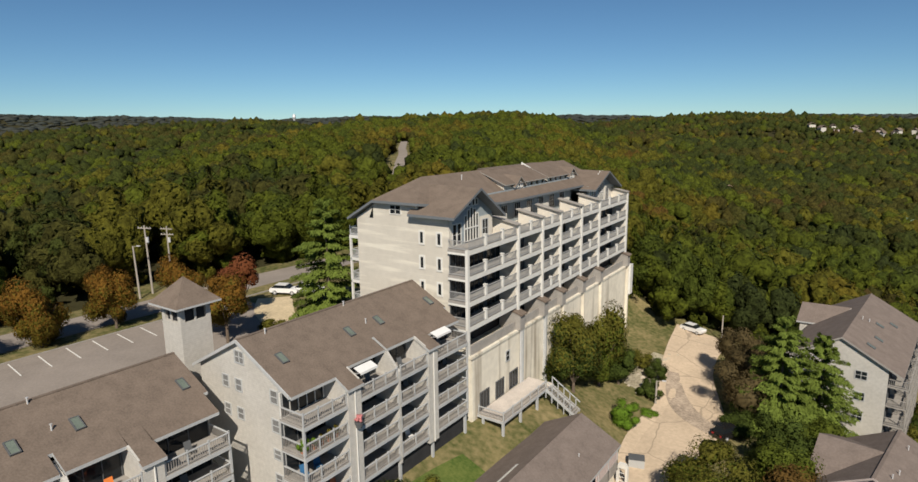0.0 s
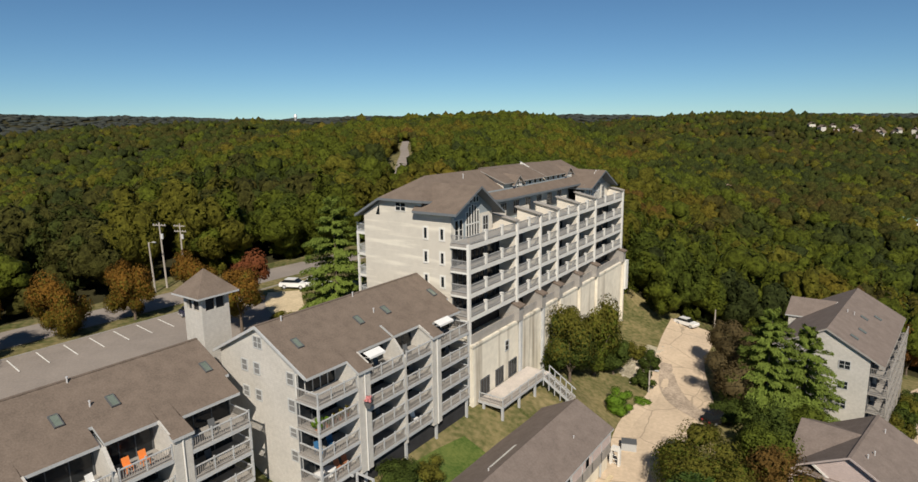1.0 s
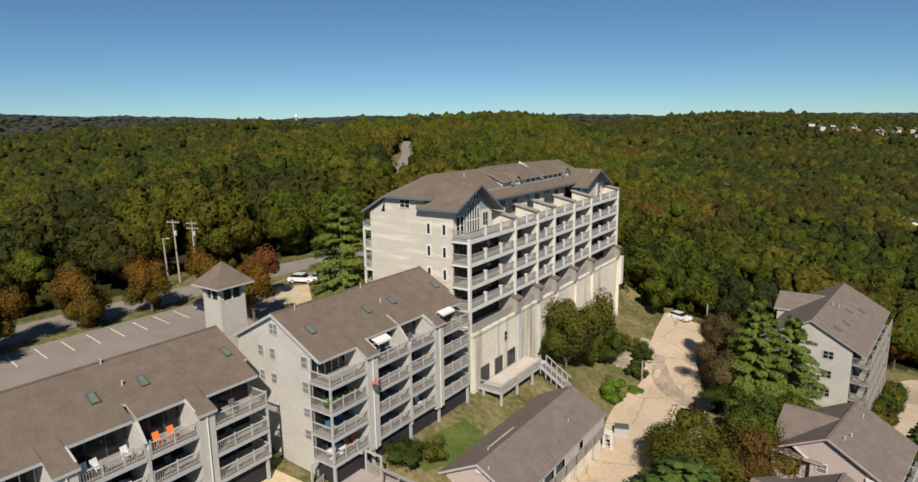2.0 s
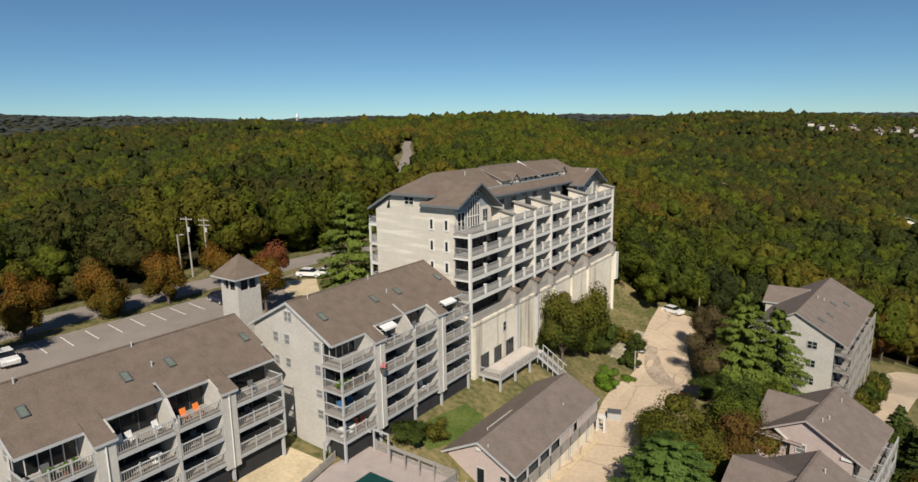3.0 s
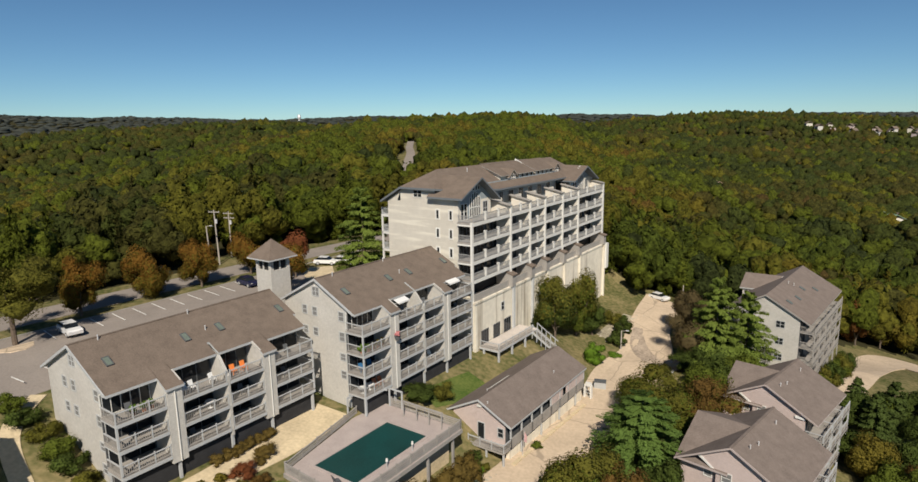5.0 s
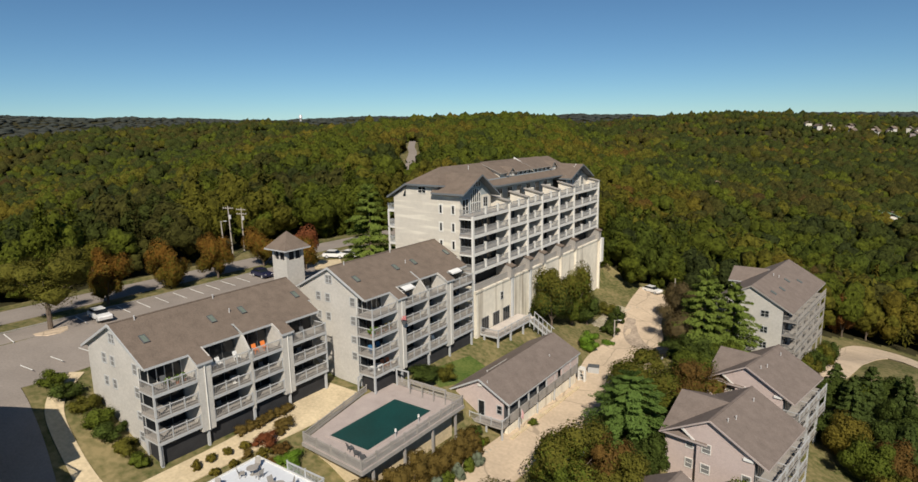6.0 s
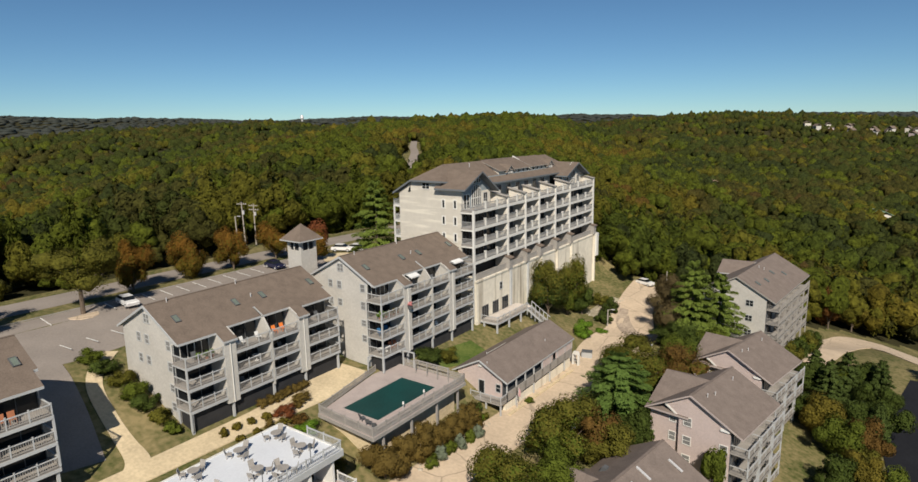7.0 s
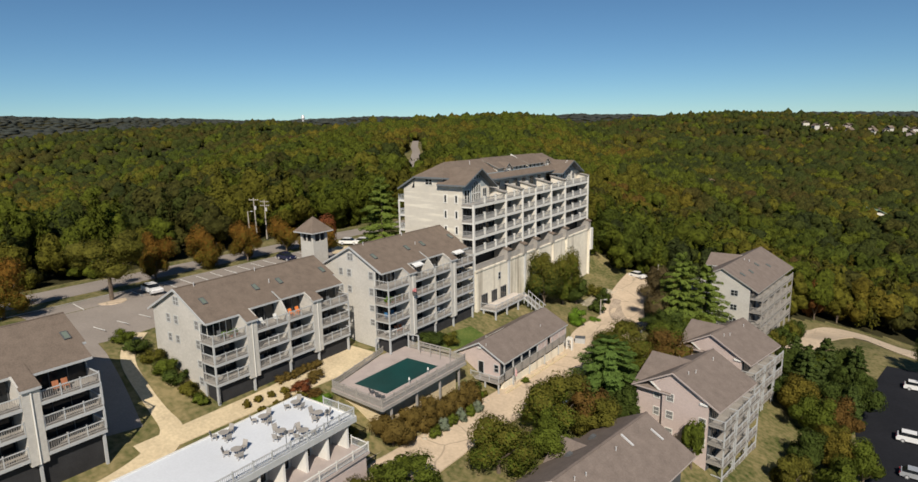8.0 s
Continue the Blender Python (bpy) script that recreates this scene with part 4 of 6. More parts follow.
    # balcony floors and rails
    for z in LEVELS + [26.55]:
        for i in range(6):
            a, b = POSTS[i], POSTS[i + 1]
            g = Geo().box(-2.6, -0.02, a + (0.21 if i else 0.0), b - 0.22, z - 0.3, z).box(-0.18, 0.0, a + (0.21 if i else 0.0), b - 0.22, z - 0.55, z - 0.02, 1)
            if i == 0:
                g.box(-2.6, -0.18, 0.0, 0.18, z - 0.55, z - 0.3, 1)
            bal = part("balcony", g, [RAIL, WHITE], t)
            railing(bal, (-0.12, a + 0.3), (-0.12, b - 0.3), z, 1.0, 20, HOTELRAIL, HOTELRAIL, ends=(False, False), pickets=0.16)
            n = {0: 3, 5: 3}.get(i, 2)
            for k in range(1, n):
                piece("pilaster", shared("pil", lambda: Geo().box(-0.17, 0.17, -0.17, 0.17, 0, 1.22).box(-0.22, 0.22, -0.22, 0.22, 1.22, 1.3).mesh("pilaster", WHITE)), bal, (-0.12, a + (b - a) * k / n, z))
            if i == 0:
                railing(bal, (-2.55, 0.1), (-0.2, 0.1), z, 1.0, 20, HOTELRAIL, HOTELRAIL, ends=(False, False), pickets=0.16)
            if z < 26:
                w = 3.1
                for k in range(max(1, int((b - a) / 3.6))):
                    sliding_door(t, (-2.57, a + (b - a) * (k + 0.5) / max(1, int((b - a) / 3.6)), z + 0.02), w)
    part("parapet", Geo().box(-0.15, 0.1, 0.3, 11.0, 14.7, 15.75), RAIL, t, "grey boarded garage parapet")
    for i in range(1, 6):
        part("parapet", Geo().box(-0.15, 0.05, POSTS[i] + 0.3, POSTS[i + 1] - 1.0, 14.7, 15.75), RAIL, t)
    # black backing paints the shade behind the garage openings
    part("garage_back", Geo().box(-2.85, -2.55, 0.7, 51.2, 14.7, 17.6), DARK, t, "black backing painted as shade in garage openings")
    # west balconies
    for z in (18.1, 20.9, 23.75, 26.55):
        bal = part("balcony", Geo().box(-18.0, -16.0, 0.9, 9.0, z - 0.35, z), WHITE, t)
        railing(bal, (-17.9, 1.0), (-16.1, 1.0), z, 1.0, 2, TRIM, TRIM)
        railing(bal, (-17.9, 1.0), (-17.9, 8.9), z, 1.0, 2.6, TRIM, TRIM, ends=(False, True))
    part("column", Geo().box(-18.0, -17.75, 0.9, 1.15, 13, 26.2), WHITE, t)
    # narrow windows in the end wall
    for x in (-6.3, -3.9):
        for z in (26.8, 23.95, 21.1, 18.25):
            window(t, (x, 0.3, z), 0.42, 1.25, "S", WHITE, 0, sash=False, k=0.2)
    window(t, (-10.0, 0.3, 29.85), 1.5, 0.95, "S", WHITE, 1)
    part("shutter", Geo().face([(-14.0, 0.27, 29.1), (-13.4, 0.27, 29.1), (-13.4, 0.27, 30.5)]).prism([(-14.0, 0.28, 29.1), (-13.4, 0.28, 29.1), (-13.4, 0.28, 30.5)], (0, 0.1, 0)), GLASS, t)
    # penthouse
    part("penthouse_wall", Geo().box(-6.0, -5.6, 11.5, 40.0, 26.5, 31.0), TEAL, t, "slate-blue recessed penthouse wall")
    for k in range(7):
        window(t, (-5.6, 14.0 + 3.7 * k, 27.2), 1.6, 1.8, "E", TRIM, 2)
    for yc, wd, zt, x0 in ((5.0, 4.9, 32.6, -2.7), (46.0, 5.6, 31.7, -2.9)):
        part("penthouse_gable", Geo().prism([(x0, yc - wd + 0.3, 26.5), (x0, yc + wd - 0.3, 26.5), (x0, yc + wd - 0.3, 29.6), (x0, yc, zt - 0.3), (x0, yc - wd + 0.3, 29.6)], (-0.3, 0, 0)), TEAL, t, "slate-blue gable front with tall windows")
        part("penthouse_side", Geo().box(-6.0, x0 - 0.3, yc + wd - 0.6, yc + wd - 0.3, 26.5, 29.6), CREAM, t)
        part("penthouse_panel", Geo().box(x0, x0 + 0.05, yc + 1.75, yc + wd - 0.3, 26.5, 29.2), STUCCO, t, "pale cream wall beside the tall windows")
        part("penthouse_panel", Geo().box(x0, x0 + 0.05, yc - wd + 0.3, yc - wd + 0.9, 26.5, 29.4), STUCCO, t, "pale cream wall beside the tall windows")
        for u, hh in ((-1.2, 2.9), (-0.6, 3.5), (0.0, 3.7), (0.6, 3.5), (1.2, 2.9)):
            window(t, (x0, yc + u, 26.75), 0.42, hh, "E", WHITE, 0, sash=False, k=0.1)
        part("transom", Geo().box(x0 + 0.02, x0 + 0.1, yc - 1.5, yc + 1.5, 28.1, 28.25), WHITE, t)
        for u, hh in ((-1.1, 0.6), (-0.4, 0.95), (0.4, 0.95), (1.1, 0.6)):
            window(t, (x0, yc + u, 30.75), 0.44, hh, "E", WHITE, 0, sash=False)
        for u in (-3.5, -2.6):
            window(t, (x0, yc + u, 26.65), 0.7, 2.3, "E", WHITE, 0)
        window(t, (x0 + 0.05, yc + 2.9, 26.65), 1.2, 2.1, "E", TRIM, 1)
    # roofs
    g = Geo()
    g.slab([(-17.0, -0.4, 29.0), (-13.0, -0.4, 31.3), (-9.8, 5.0, 33.7), (-9.8, 46.0, 33.4), (-17.0, 52.0, 29.0)], 0.3, 0, 1)
    g.slab([(-13.0, -0.4, 31.3), (-6.3, -0.4, 31.3), (-9.8, 5.0, 33.7)], 0.3, 0, 1)
    g.slab([(-6.3, -0.4, 31.3), (-5.2, 5.0, 30.6), (-3.8, 14.5, 30.0), (-3.8, 43.0, 29.8), (-5.2, 48.0, 30.4), (-9.8, 46.0, 33.4), (-9.8, 5.0, 33.7)], 0.3, 0, 1)
    g.slab([(-9.8, 46.0, 33.4), (-5.2, 48.0, 30.4), (-5.0, 52.0, 29.6), (-17.0, 52.0, 29.0)], 0.3, 0, 1)
    g.slab([(-9.5, 20.5, 33.5), (-9.5, 41.0, 33.35), (-12.5, 39.5, 33.3), (-12.5, 22.0, 33.45)], 0.9)
    part("roof", g, [SHINGLE, EAVES], t, "brown shingle hipped roof")
    for yc, wd, zt, xf in ((5.0, 5.6, 32.8, -1.3), (46.0, 6.2, 31.8, -1.3)):
        g = Geo()
        zl = 30.1 if yc < 20 else 29.2
        g.slab([(xf, yc - wd, zl), (xf, yc, zt), (-9.0, yc, zt + 0.1), (-7.6, yc - wd, zl)], 0.3, 0, 1)
        zr = zl - 1.0 if yc < 20 else zl - 0.4
        g.slab([(xf, yc, zt), (xf, yc + wd, zr), (-6.5, yc + wd, zr), (-9.0, yc, zt + 0.1)], 0.3, 0, 1)
        part("gable_roof", g, [SHINGLE, EAVES], t)
    # dormers on the east slope
    for y0, y1, yg in ((18.2, 30.6, 21.9), (31.6, 40.8, 39.9)):
        d = part("dormer", Geo().prism([(-5.9, y0, 30.7), (-5.9, y0, 31.75), (-9.4, y0, 33.3), (-9.4, y0, 32.9)], (0, y1 - y0, 0)), CREAM, t)
        part("dormer_roof", Geo().slab([(-5.4, y0 - 0.4, 31.75), (-9.8, y0 - 0.4, 33.55), (-9.8, y1 + 0.4, 33.55), (-5.4, y1 + 0.4, 31.75)], 0.12, 0, 1), [SHINGLE, RAIL], d)
        part("dormer_gable", Geo().prism([(-5.6, yg - 1.3, 30.9), (-5.6, yg + 1.3, 30.9), (-5.6, yg + 1.3, 31.5), (-5.6, yg, 32.5), (-5.6, yg - 1.3, 31.5)], (-2.5, 0, 0)), WHITE, d)
        g = Geo()
        g.slab([(-5.2, yg - 1.7, 31.3), (-5.2, yg, 32.65), (-8.4, yg, 32.9), (-8.4, yg - 1.7, 31.9)], 0.14, 0, 1)
        g.slab([(-5.2, yg, 32.65), (-5.2, yg + 1.7, 31.3), (-8.4, yg + 1.7, 31.9), (-8.4, yg, 32.9)], 0.14, 0, 1)
        part("dormer_gable_roof", g, [SHINGLE, RAIL], d)
        n = int((y1 - y0) / 1.6)
        for k in range(n):
            yy = y0 + (k + 0.5) * (y1 - y0) / n
            if abs(yy - yg) > 1.5 and yy > 22:
                window(t, (-5.88, yy, 31.0), 0.8, 0.6, "E", WHITE, 0, sash=False)
        window(t, (-5.58, yg, 31.2), 0.5, 0.7, "E", WHITE, 0, sash=False)
    for y in (31.2,):
        part("roof_curb", Geo().prism([(-10.2, y, 33.9), (-6.6, y, 32.0), (-6.6, y, 31.7), (-10.2, y, 33.4)], (0, 0.25, 0)), WHITE, t)
    part("chimney_dormer", Geo().box(-14.3, -13.2, 8.0, 9.4, 30.5, 32.3), WHITE, t)
    vent_pipe(t, -8.6, 12.0, 33.0)
    part("service_box", Geo().box(-0.5, 1.1, 51.6, 52.9, 9.4, 14.8), WHITE, t, "white metal service box")
    # garden doors and windows in the base
    for y, w in ((2.7, 1.9), (6.2, 1.8), (9.6, 2.0)):
        window(t, (0.39, y, 7.75), w, 2.0, "E", SLATE, 2, "garden_door", False)
    window(t, (0.39, 8.1, 11.6), 0.8, 1.2, "E", TRIM, 0)
    window(t, (0.39, 21.0, 9.5), 0.8, 1.2, "E", TRIM, 0)
    part("downpipe", Geo().rod((0.62, 11.0, 5), (0.62, 11.0, 16), 0.09), METAL, t)
    part("meter_cabinet", Geo().box(-1.0, 0.4, 51.9, 53.0, 9.5, 13.2), WHITE, t, "white painted cabinet at the end")


hotel()


# ---- timber terrace below the hotel ----
def terrace():
    t = thing("timber_terrace", "weathered timber terrace on posts against concrete wall", "deck")
    z = 7.65
    x0, x1, y0, y1 = 0.45, 3.9, 1.0, 13.2
    board = shared("terrace_board", lambda: Geo().box(0, x1 - x0, 0.0, 0.288, -0.05, 0).mesh("board", PALEDECK))
    for i in range(41):
        piece("board", board, t, (x0, y0 + 0.297 * i, z))
    part("rim_joist", Geo().box(x1 - 0.08, x1 + 0.02, y0, y1, z - 0.35, z - 0.06).box(x0, x1, y0 - 0.02, y0 + 0.08, z - 0.35, z - 0.06).box(x0, x1, y1 - 0.08, y1 + 0.02, z - 0.35, z - 0.06), TRIM, t)
    for y in (y0 + 0.1, 5.0, 9.1, y1 - 0.1):
        for x in (1.2, x1 - 0.1):
            part("support_post", Geo().box(x - 0.13, x + 0.13, y - 0.13, y + 0.13, ground_z(x, y) - 0.4, z - 0.06), TRIM, t)
    railing(t, (x1, y0), (x1, 11.2), z, 1.0, 2.0, RAIL, TRIM)
    railing(t, (x0 + 0.2, y0), (x1, y0), z, 1.0, 2.2, RAIL, TRIM, ends=(True, False))
    s = thing("outdoor_stair", "grey timber stair running down from terrace", "stairs")
    n = 14
    for i in range(n):
        part("tread", Geo().box(x1 + 0.1 + 0.27 * i, x1 + 0.4 + 0.27 * i, 11.3, 12.9, z - 0.17 * (i + 1) - 0.05, z - 0.17 * (i + 1)), RAIL, s)
    for y in (11.25, 12.95):
        part("stringer", Geo().prism([(x1, y - 0.04, z), (x1 + 0.27 * n, y - 0.04, z - 0.17 * n), (x1 + 0.27 * n, y - 0.04, z - 0.17 * n - 0.35), (x1, y - 0.04, z - 0.4)], (0, 0.08, 0)), TRIM, s)
        part("handrail", Geo().prism([(x1, y - 0.05, z + 1.0), (x1 + 0.27 * n, y - 0.05, z - 0.17 * n + 1.0), (x1 + 0.27 * n, y - 0.05, z - 0.17 * n + 0.88), (x1, y - 0.05, z + 0.88)], (0, 0.1, 0)), TRIM, s)
        for i in range(0, n + 1, 3):
            xx = x1 + 0.27 * i
            part("post", Geo().box(xx - 0.05, xx + 0.05, y - 0.05, y + 0.05, max(z - 0.17 * i - 1.2, ground_z(xx, y) - 0.3), z - 0.17 * i + 1.0), TRIM, s)


terrace()


# ---- clubhouse ----
def clubhouse():
    t = thing("clubhouse", "long low mauve clapboard clubhouse with brown shingle roof", "house", (10.2, -14.2, 0))
    long, zr, s = 21.8, 7.7, 0.52
    top = lambda u: zr - s * abs(u)
    part("wall", Geo().prism([(-4.0, 0.4, 1.5), (3.6, 0.4, 1.5), (3.6, 0.4, top(3.6) - 0.25), (0, 0.4, zr - 0.26), (-4.0, 0.4, top(4.0) - 0.25)], (0, long - 0.8, 0)), PINK, t)
    g = Geo()
    g.slab([(-4.8, 0, top(4.8)), (0, 0, zr), (0, long, zr), (-4.8, long, top(4.8))], 0.24, 0, 1)
    g.slab([(0, 0, zr), (4.7, 0, top(4.7)), (4.7, long, top(4.7)), (0, long, zr)], 0.24, 0, 1)
    part("roof", g, [MAUVEROOF, TRIM], t)
    roof_trim(t, -4.8, top(4.8), 0, zr, -0.1, 0.24)
    roof_trim(t, 0, zr, 4.7, top(4.7), -0.1, 0.24)
    # gallery along the drive side
    gal = part("gallery", Geo().box(3.6, 4.5, 0.2, long - 0.2, 2.3, 2.5).box(4.38, 4.5, 0.3, long - 0.3, 2.5, 3.6), [RAIL], t, "boarded gallery with open windows")
    for k in range(9):
        y = 0.4 + k * (long - 0.8) / 8
        part("gallery_post", Geo().box(4.32, 4.5, y - 0.09, y + 0.09, 0.5 if k % 2 else 2.3, top(4.4) - 0.24), TRIM, t)
    # dark panel laid over the mauve wall as painted shade
    part("gallery_back", Geo().box(3.6, 3.64, 0.5, 20.9, 2.5, 5.3), RECESS, t, "dark panel painted as gallery shade")
    part("gallery_panel", Geo().box(4.34, 4.46, 11.2, 14.4, 2.5, 5.0), PINK, t)
    part("gallery_panel", Geo().box(4.34, 4.46, 15.6, 21.4, 2.5, 5.0), PINK, t)
    # black box as painted shade below the gallery floor
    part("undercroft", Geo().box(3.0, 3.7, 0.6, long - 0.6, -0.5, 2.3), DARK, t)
    part("foundation", Geo().box(3.7, 4.2, 0.5, long - 0.5, -0.8, 1.85), CONCRETE, t, "pale concrete foundation wall")
    # south porch
    p = part("porch", Geo().box(-0.6, 4.5, -1.4, 0.4, 2.3, 2.5), RAIL, t)
    railing(p, (-0.6, -1.3), (4.45, -1.3), 2.5, 1.0, 1.7, RAIL, TRIM)
    railing(p, (4.45, -1.3), (4.45, 0.35), 2.5, 1.0, 1.7, RAIL, TRIM, ends=(False, True))
    for x in (-0.5, 2.0, 4.4):
        part("porch_post", Geo().box(x - 0.1, x + 0.1, -1.35, -1.15, ground_z(10.2 + x, -15.4) - 0.3, 2.3), TRIM, t)
    window(t, (0.2, 0.4, 2.5), 0.9, 2.05, "S", TRIM, 0, "door", False)
    window(t, (3.0, 0.4, 3.4), 0.7, 1.1, "S", TRIM, 0)
    part("lamp_fitting", Geo().box(-0.3, 0.3, 0.2, 0.4, 6.6, 6.85), WHITE, t)
    for u, y in ((1.0, 0.6), (2.6, 15.3), (-0.9, 3.5)):
        vent_pipe(t, u, y, top(u) - 0.2)
    part("ridge_flashing", Geo().slab([(-1.5, 4.5, top(1.5) + 0.03), (-1.2, 4.5, top(1.2) + 0.03), (-1.2, 9.5, top(1.2) + 0.03), (-1.5, 9.5, top(1.5) + 0.03)], 0.08), WHITE, t)


clubhouse()


# ---- townhouses on the lower row ----
def balcony_stack(t, y0, y1, x0, x1, floors, zb, post=TRIM):
    for z in floors:
        b = part("balcony", Geo().box(x0, x1, y0, y1, z - 0.2, z).box(x1 - 0.1, x1 + 0.03, y0, y1, z - 0.4, z, 0), [RAIL], t)
        railing(b, (x1 - 0.06, y0 + 0.06), (x1 - 0.06, y1 - 0.06), z, 1.0, 1.8, RAIL, post)
        railing(b, (x0 + 0.1, y0 + 0.06), (x1 - 0.06, y0 + 0.06), z, 1.0, 2.4, RAIL, post, ends=(False, False))
        sliding_door(t, (x0 + 0.06, (y0 + y1) / 2, z + 0.02), 2.4)
    for y in (y0 + 0.08, y1 - 0.08):
        part("stack_post", Geo().box(x1 - 0.16, x1, y - 0.08, y + 0.08, zb, floors[-1] + 1.1), post, t)


def townhouse(x, y, turn, zr, long=14.6, yw=7.2, drop=0.45, cross=0.41, sink=0.7):
    """Gable front with an overhanging cheek, a recessed side wing under a cross gable, and stacked balconies."""
    t = thing("townhouse", "mauve clapboard townhouse with brown roof and stacked balconies", "house", (x, y, 0), turn, "townhouses on the lower row")
    s, we, ee, zb = 0.555, 6.0, 6.7, zr - 16.5
    top = lambda u: zr - s * abs(u)
    end = lambda u: zr - sink - s * abs(u)
    # walls
    part("wall", Geo().prism([(5.1, 0.4, zb), (5.1, 0.4, top(5.1) - 0.25), (0, 0.4, zr - 0.26), (-3.6, 0.4, top(3.6) - 0.25), (-1.45, 0.4, zr - 3.5), (-1.45, 0.4, zb)], (0, 0.35, 0)), PINK, t)
    part("wall", Geo().prism([(5.1, 0.75, zb), (5.1, 0.75, end(5.1) - 0.2), (0, 0.75, zr - sink - 0.3), (-1.45, 0.75, end(1.45) - 0.25), (-1.45, 0.75, zb)], (0, long - 1.2, 0)), PINK, t)
    part("side_wing_wall", Geo().box(-5.6, -1.45, 0.95, long - 0.6, zb, top(5.6) - 0.3), PINK, t)
    part("cheek_trim", Geo().prism([(-3.62, 0.32, top(3.62) - 0.2), (-3.34, 0.32, top(3.34) - 0.24), (-1.35, 0.32, zr - 3.46), (-1.5, 0.32, zr - 3.6)], (0, 0.09, 0)), WHITE, t)
    # roofs
    plate = lambda pts: part("roof_slope", Geo().slab(pts, 0.24, 0, 1), [MAUVEROOF, DECK], t)
    plate([(0, 0, zr), (ee, 0, top(ee)), (ee, long, end(ee)), (0, long, zr - sink)])
    plate([(-we, 0, top(we)), (0, 0, zr), (0, long, zr - sink), (-we, long, end(we))])
    zw = zr - drop
    run = (zr - drop - top(we)) / cross
    roof = Geo().slab([(-we, yw - run, top(we) + 0.02), (-0.2, yw - run, top(we) + 0.02), (-0.2, yw, zw), (-we - 0.4, yw, zw)], 0.24, 0, 1)
    roof.slab([(-we - 0.4, yw, zw), (-0.2, yw, zw), (-0.2, yw + run, top(we)), (-we, yw + run, top(we))], 0.24, 0, 1)
    part("cross_gable_roof", roof, [MAUVEROOF, DECK], t)
    part("cross_gable_wall", Geo().prism([(-5.7, yw - run + 1.2, zb), (-5.7, yw + run - 0.5, zb), (-5.7, yw + run - 0.5, top(we) - 0.05), (-5.7, yw, zw - 0.3), (-5.7, yw - run + 1.2, top(we) + 0.2)], (4.0, 0, 0)), PINK, t)
    part("ridge_cap", Geo().slab([(-0.15, -0.02, zr + 0.03), (0.15, -0.02, zr + 0.03), (0.15, long, zr - sink + 0.03), (-0.15, long, zr - sink + 0.03)], 0.08), MAUVEROOF, t)
    roof_trim(t, -we, top(we), 0, zr, -0.06, 0.22, DECK)
    roof_trim(t, 0, zr, ee, top(ee), -0.06, 0.22, DECK)
    # balconies, with the top one roofed by fins
    floors = [zr - 14.2, zr - 11.5, zr - 8.8, zr - 6.1]
    # thin dark facing that paints shade behind the balcony stacks
    part("balcony_back", Geo().box(5.1, 5.13, 0.5, long - 0.5, zb, end(5.1) - 0.3), RECESS, t, "wall painted near-black as balcony shade")
    balcony_stack(t, 0.45, 4.4, 5.1, 7.4, floors, zb)
    balcony_stack(t, 5.0, 9.4, 5.1, 7.4, floors, zb)
    balcony_stack(t, 10.0, 13.9, 5.1, 7.4, floors, zb)
    for y2 in (4.7, 9.7):
        part("fin", Geo().prism([(5.0, y2 - 0.1, zb), (6.3, y2 - 0.1, zb), (6.3, y2 - 0.1, floors[-1] + 0.9), (6.1, y2 - 0.1, end(6.1) - 0.3), (5.0, y2 - 0.1, end(5.0) - 0.4)], (0, 0.2, 0)), RAIL, t)
    for u, dz, w, h in ((-0.3, -4.4, 0.95, 1.05), (-0.3, -7.0, 0.95, 1.05), (-0.3, -9.6, 0.95, 1.05), (4.35, -6.6, 0.9, 1.1), (4.35, -9.3, 0.9, 1.1)):
        window(t, (u, 0.4, zr + dz), w, h, "S", WHITE, 0, glass=BLINDS)
    part("wall_lamp", Geo().box(3.9, 5.0, 0.2, 0.4, zr - 3.6, zr - 3.3), WHITEP, t, "white floodlight housing")
    for u, dz in ((-2.5, -4.7), (-2.5, -7.3), (-2.5, -9.9)):
        window(t, (u, 0.95, zr + dz), 0.8, 1.1, "S", WHITE, 0, glass=BLINDS)
    for u, y2 in ((1.2, 2.6), (1.5, 4.4), (1.3, 11.2)):
        vent_pipe(t, u, y2, top(u) - sink * y2 / long)
    return t


WHITEP = material("white_plastic", (0.75, 0.75, 0.73), 0.5, 0.05, 2)
townhouse(37.67, -7.3, -8, 6.65)
townhouse(37.64, 14.1, -9, 5.8)
low = townhouse(33.75, -35.9, -8, 3.9, 21.4, 10.8, 1.4, 0.5, 0.2)
for u, y in ((2.6, 19.0), (1.2, 14.0)):
    part("roof_curb", Geo().box(u - 0.95, u + 0.95, y - 0.12, y + 0.12, 0, 0.16), METAL, low).matrix_basis = Matrix.Translation((u, y, 3.8 - 0.555 * u + 0.03)) @ Matrix.Rotation(math.atan(0.52), 4, "Y") @ Matrix.Translation((-u, -y, 0))
for u, y in ((-3.4, 13.6), (-3.2, 8.0)):
    z = 3.8 - 0.555 * abs(u)
    part("roof_vent", Geo().prism([(u - 0.5, y - 0.35, z - 0.4), (u + 0.5, y - 0.35, z), (u + 0.5, y - 0.35, z + 0.5), (u, y - 0.35, z + 0.55)], (0, 0.7, 0)), SLATE, low)


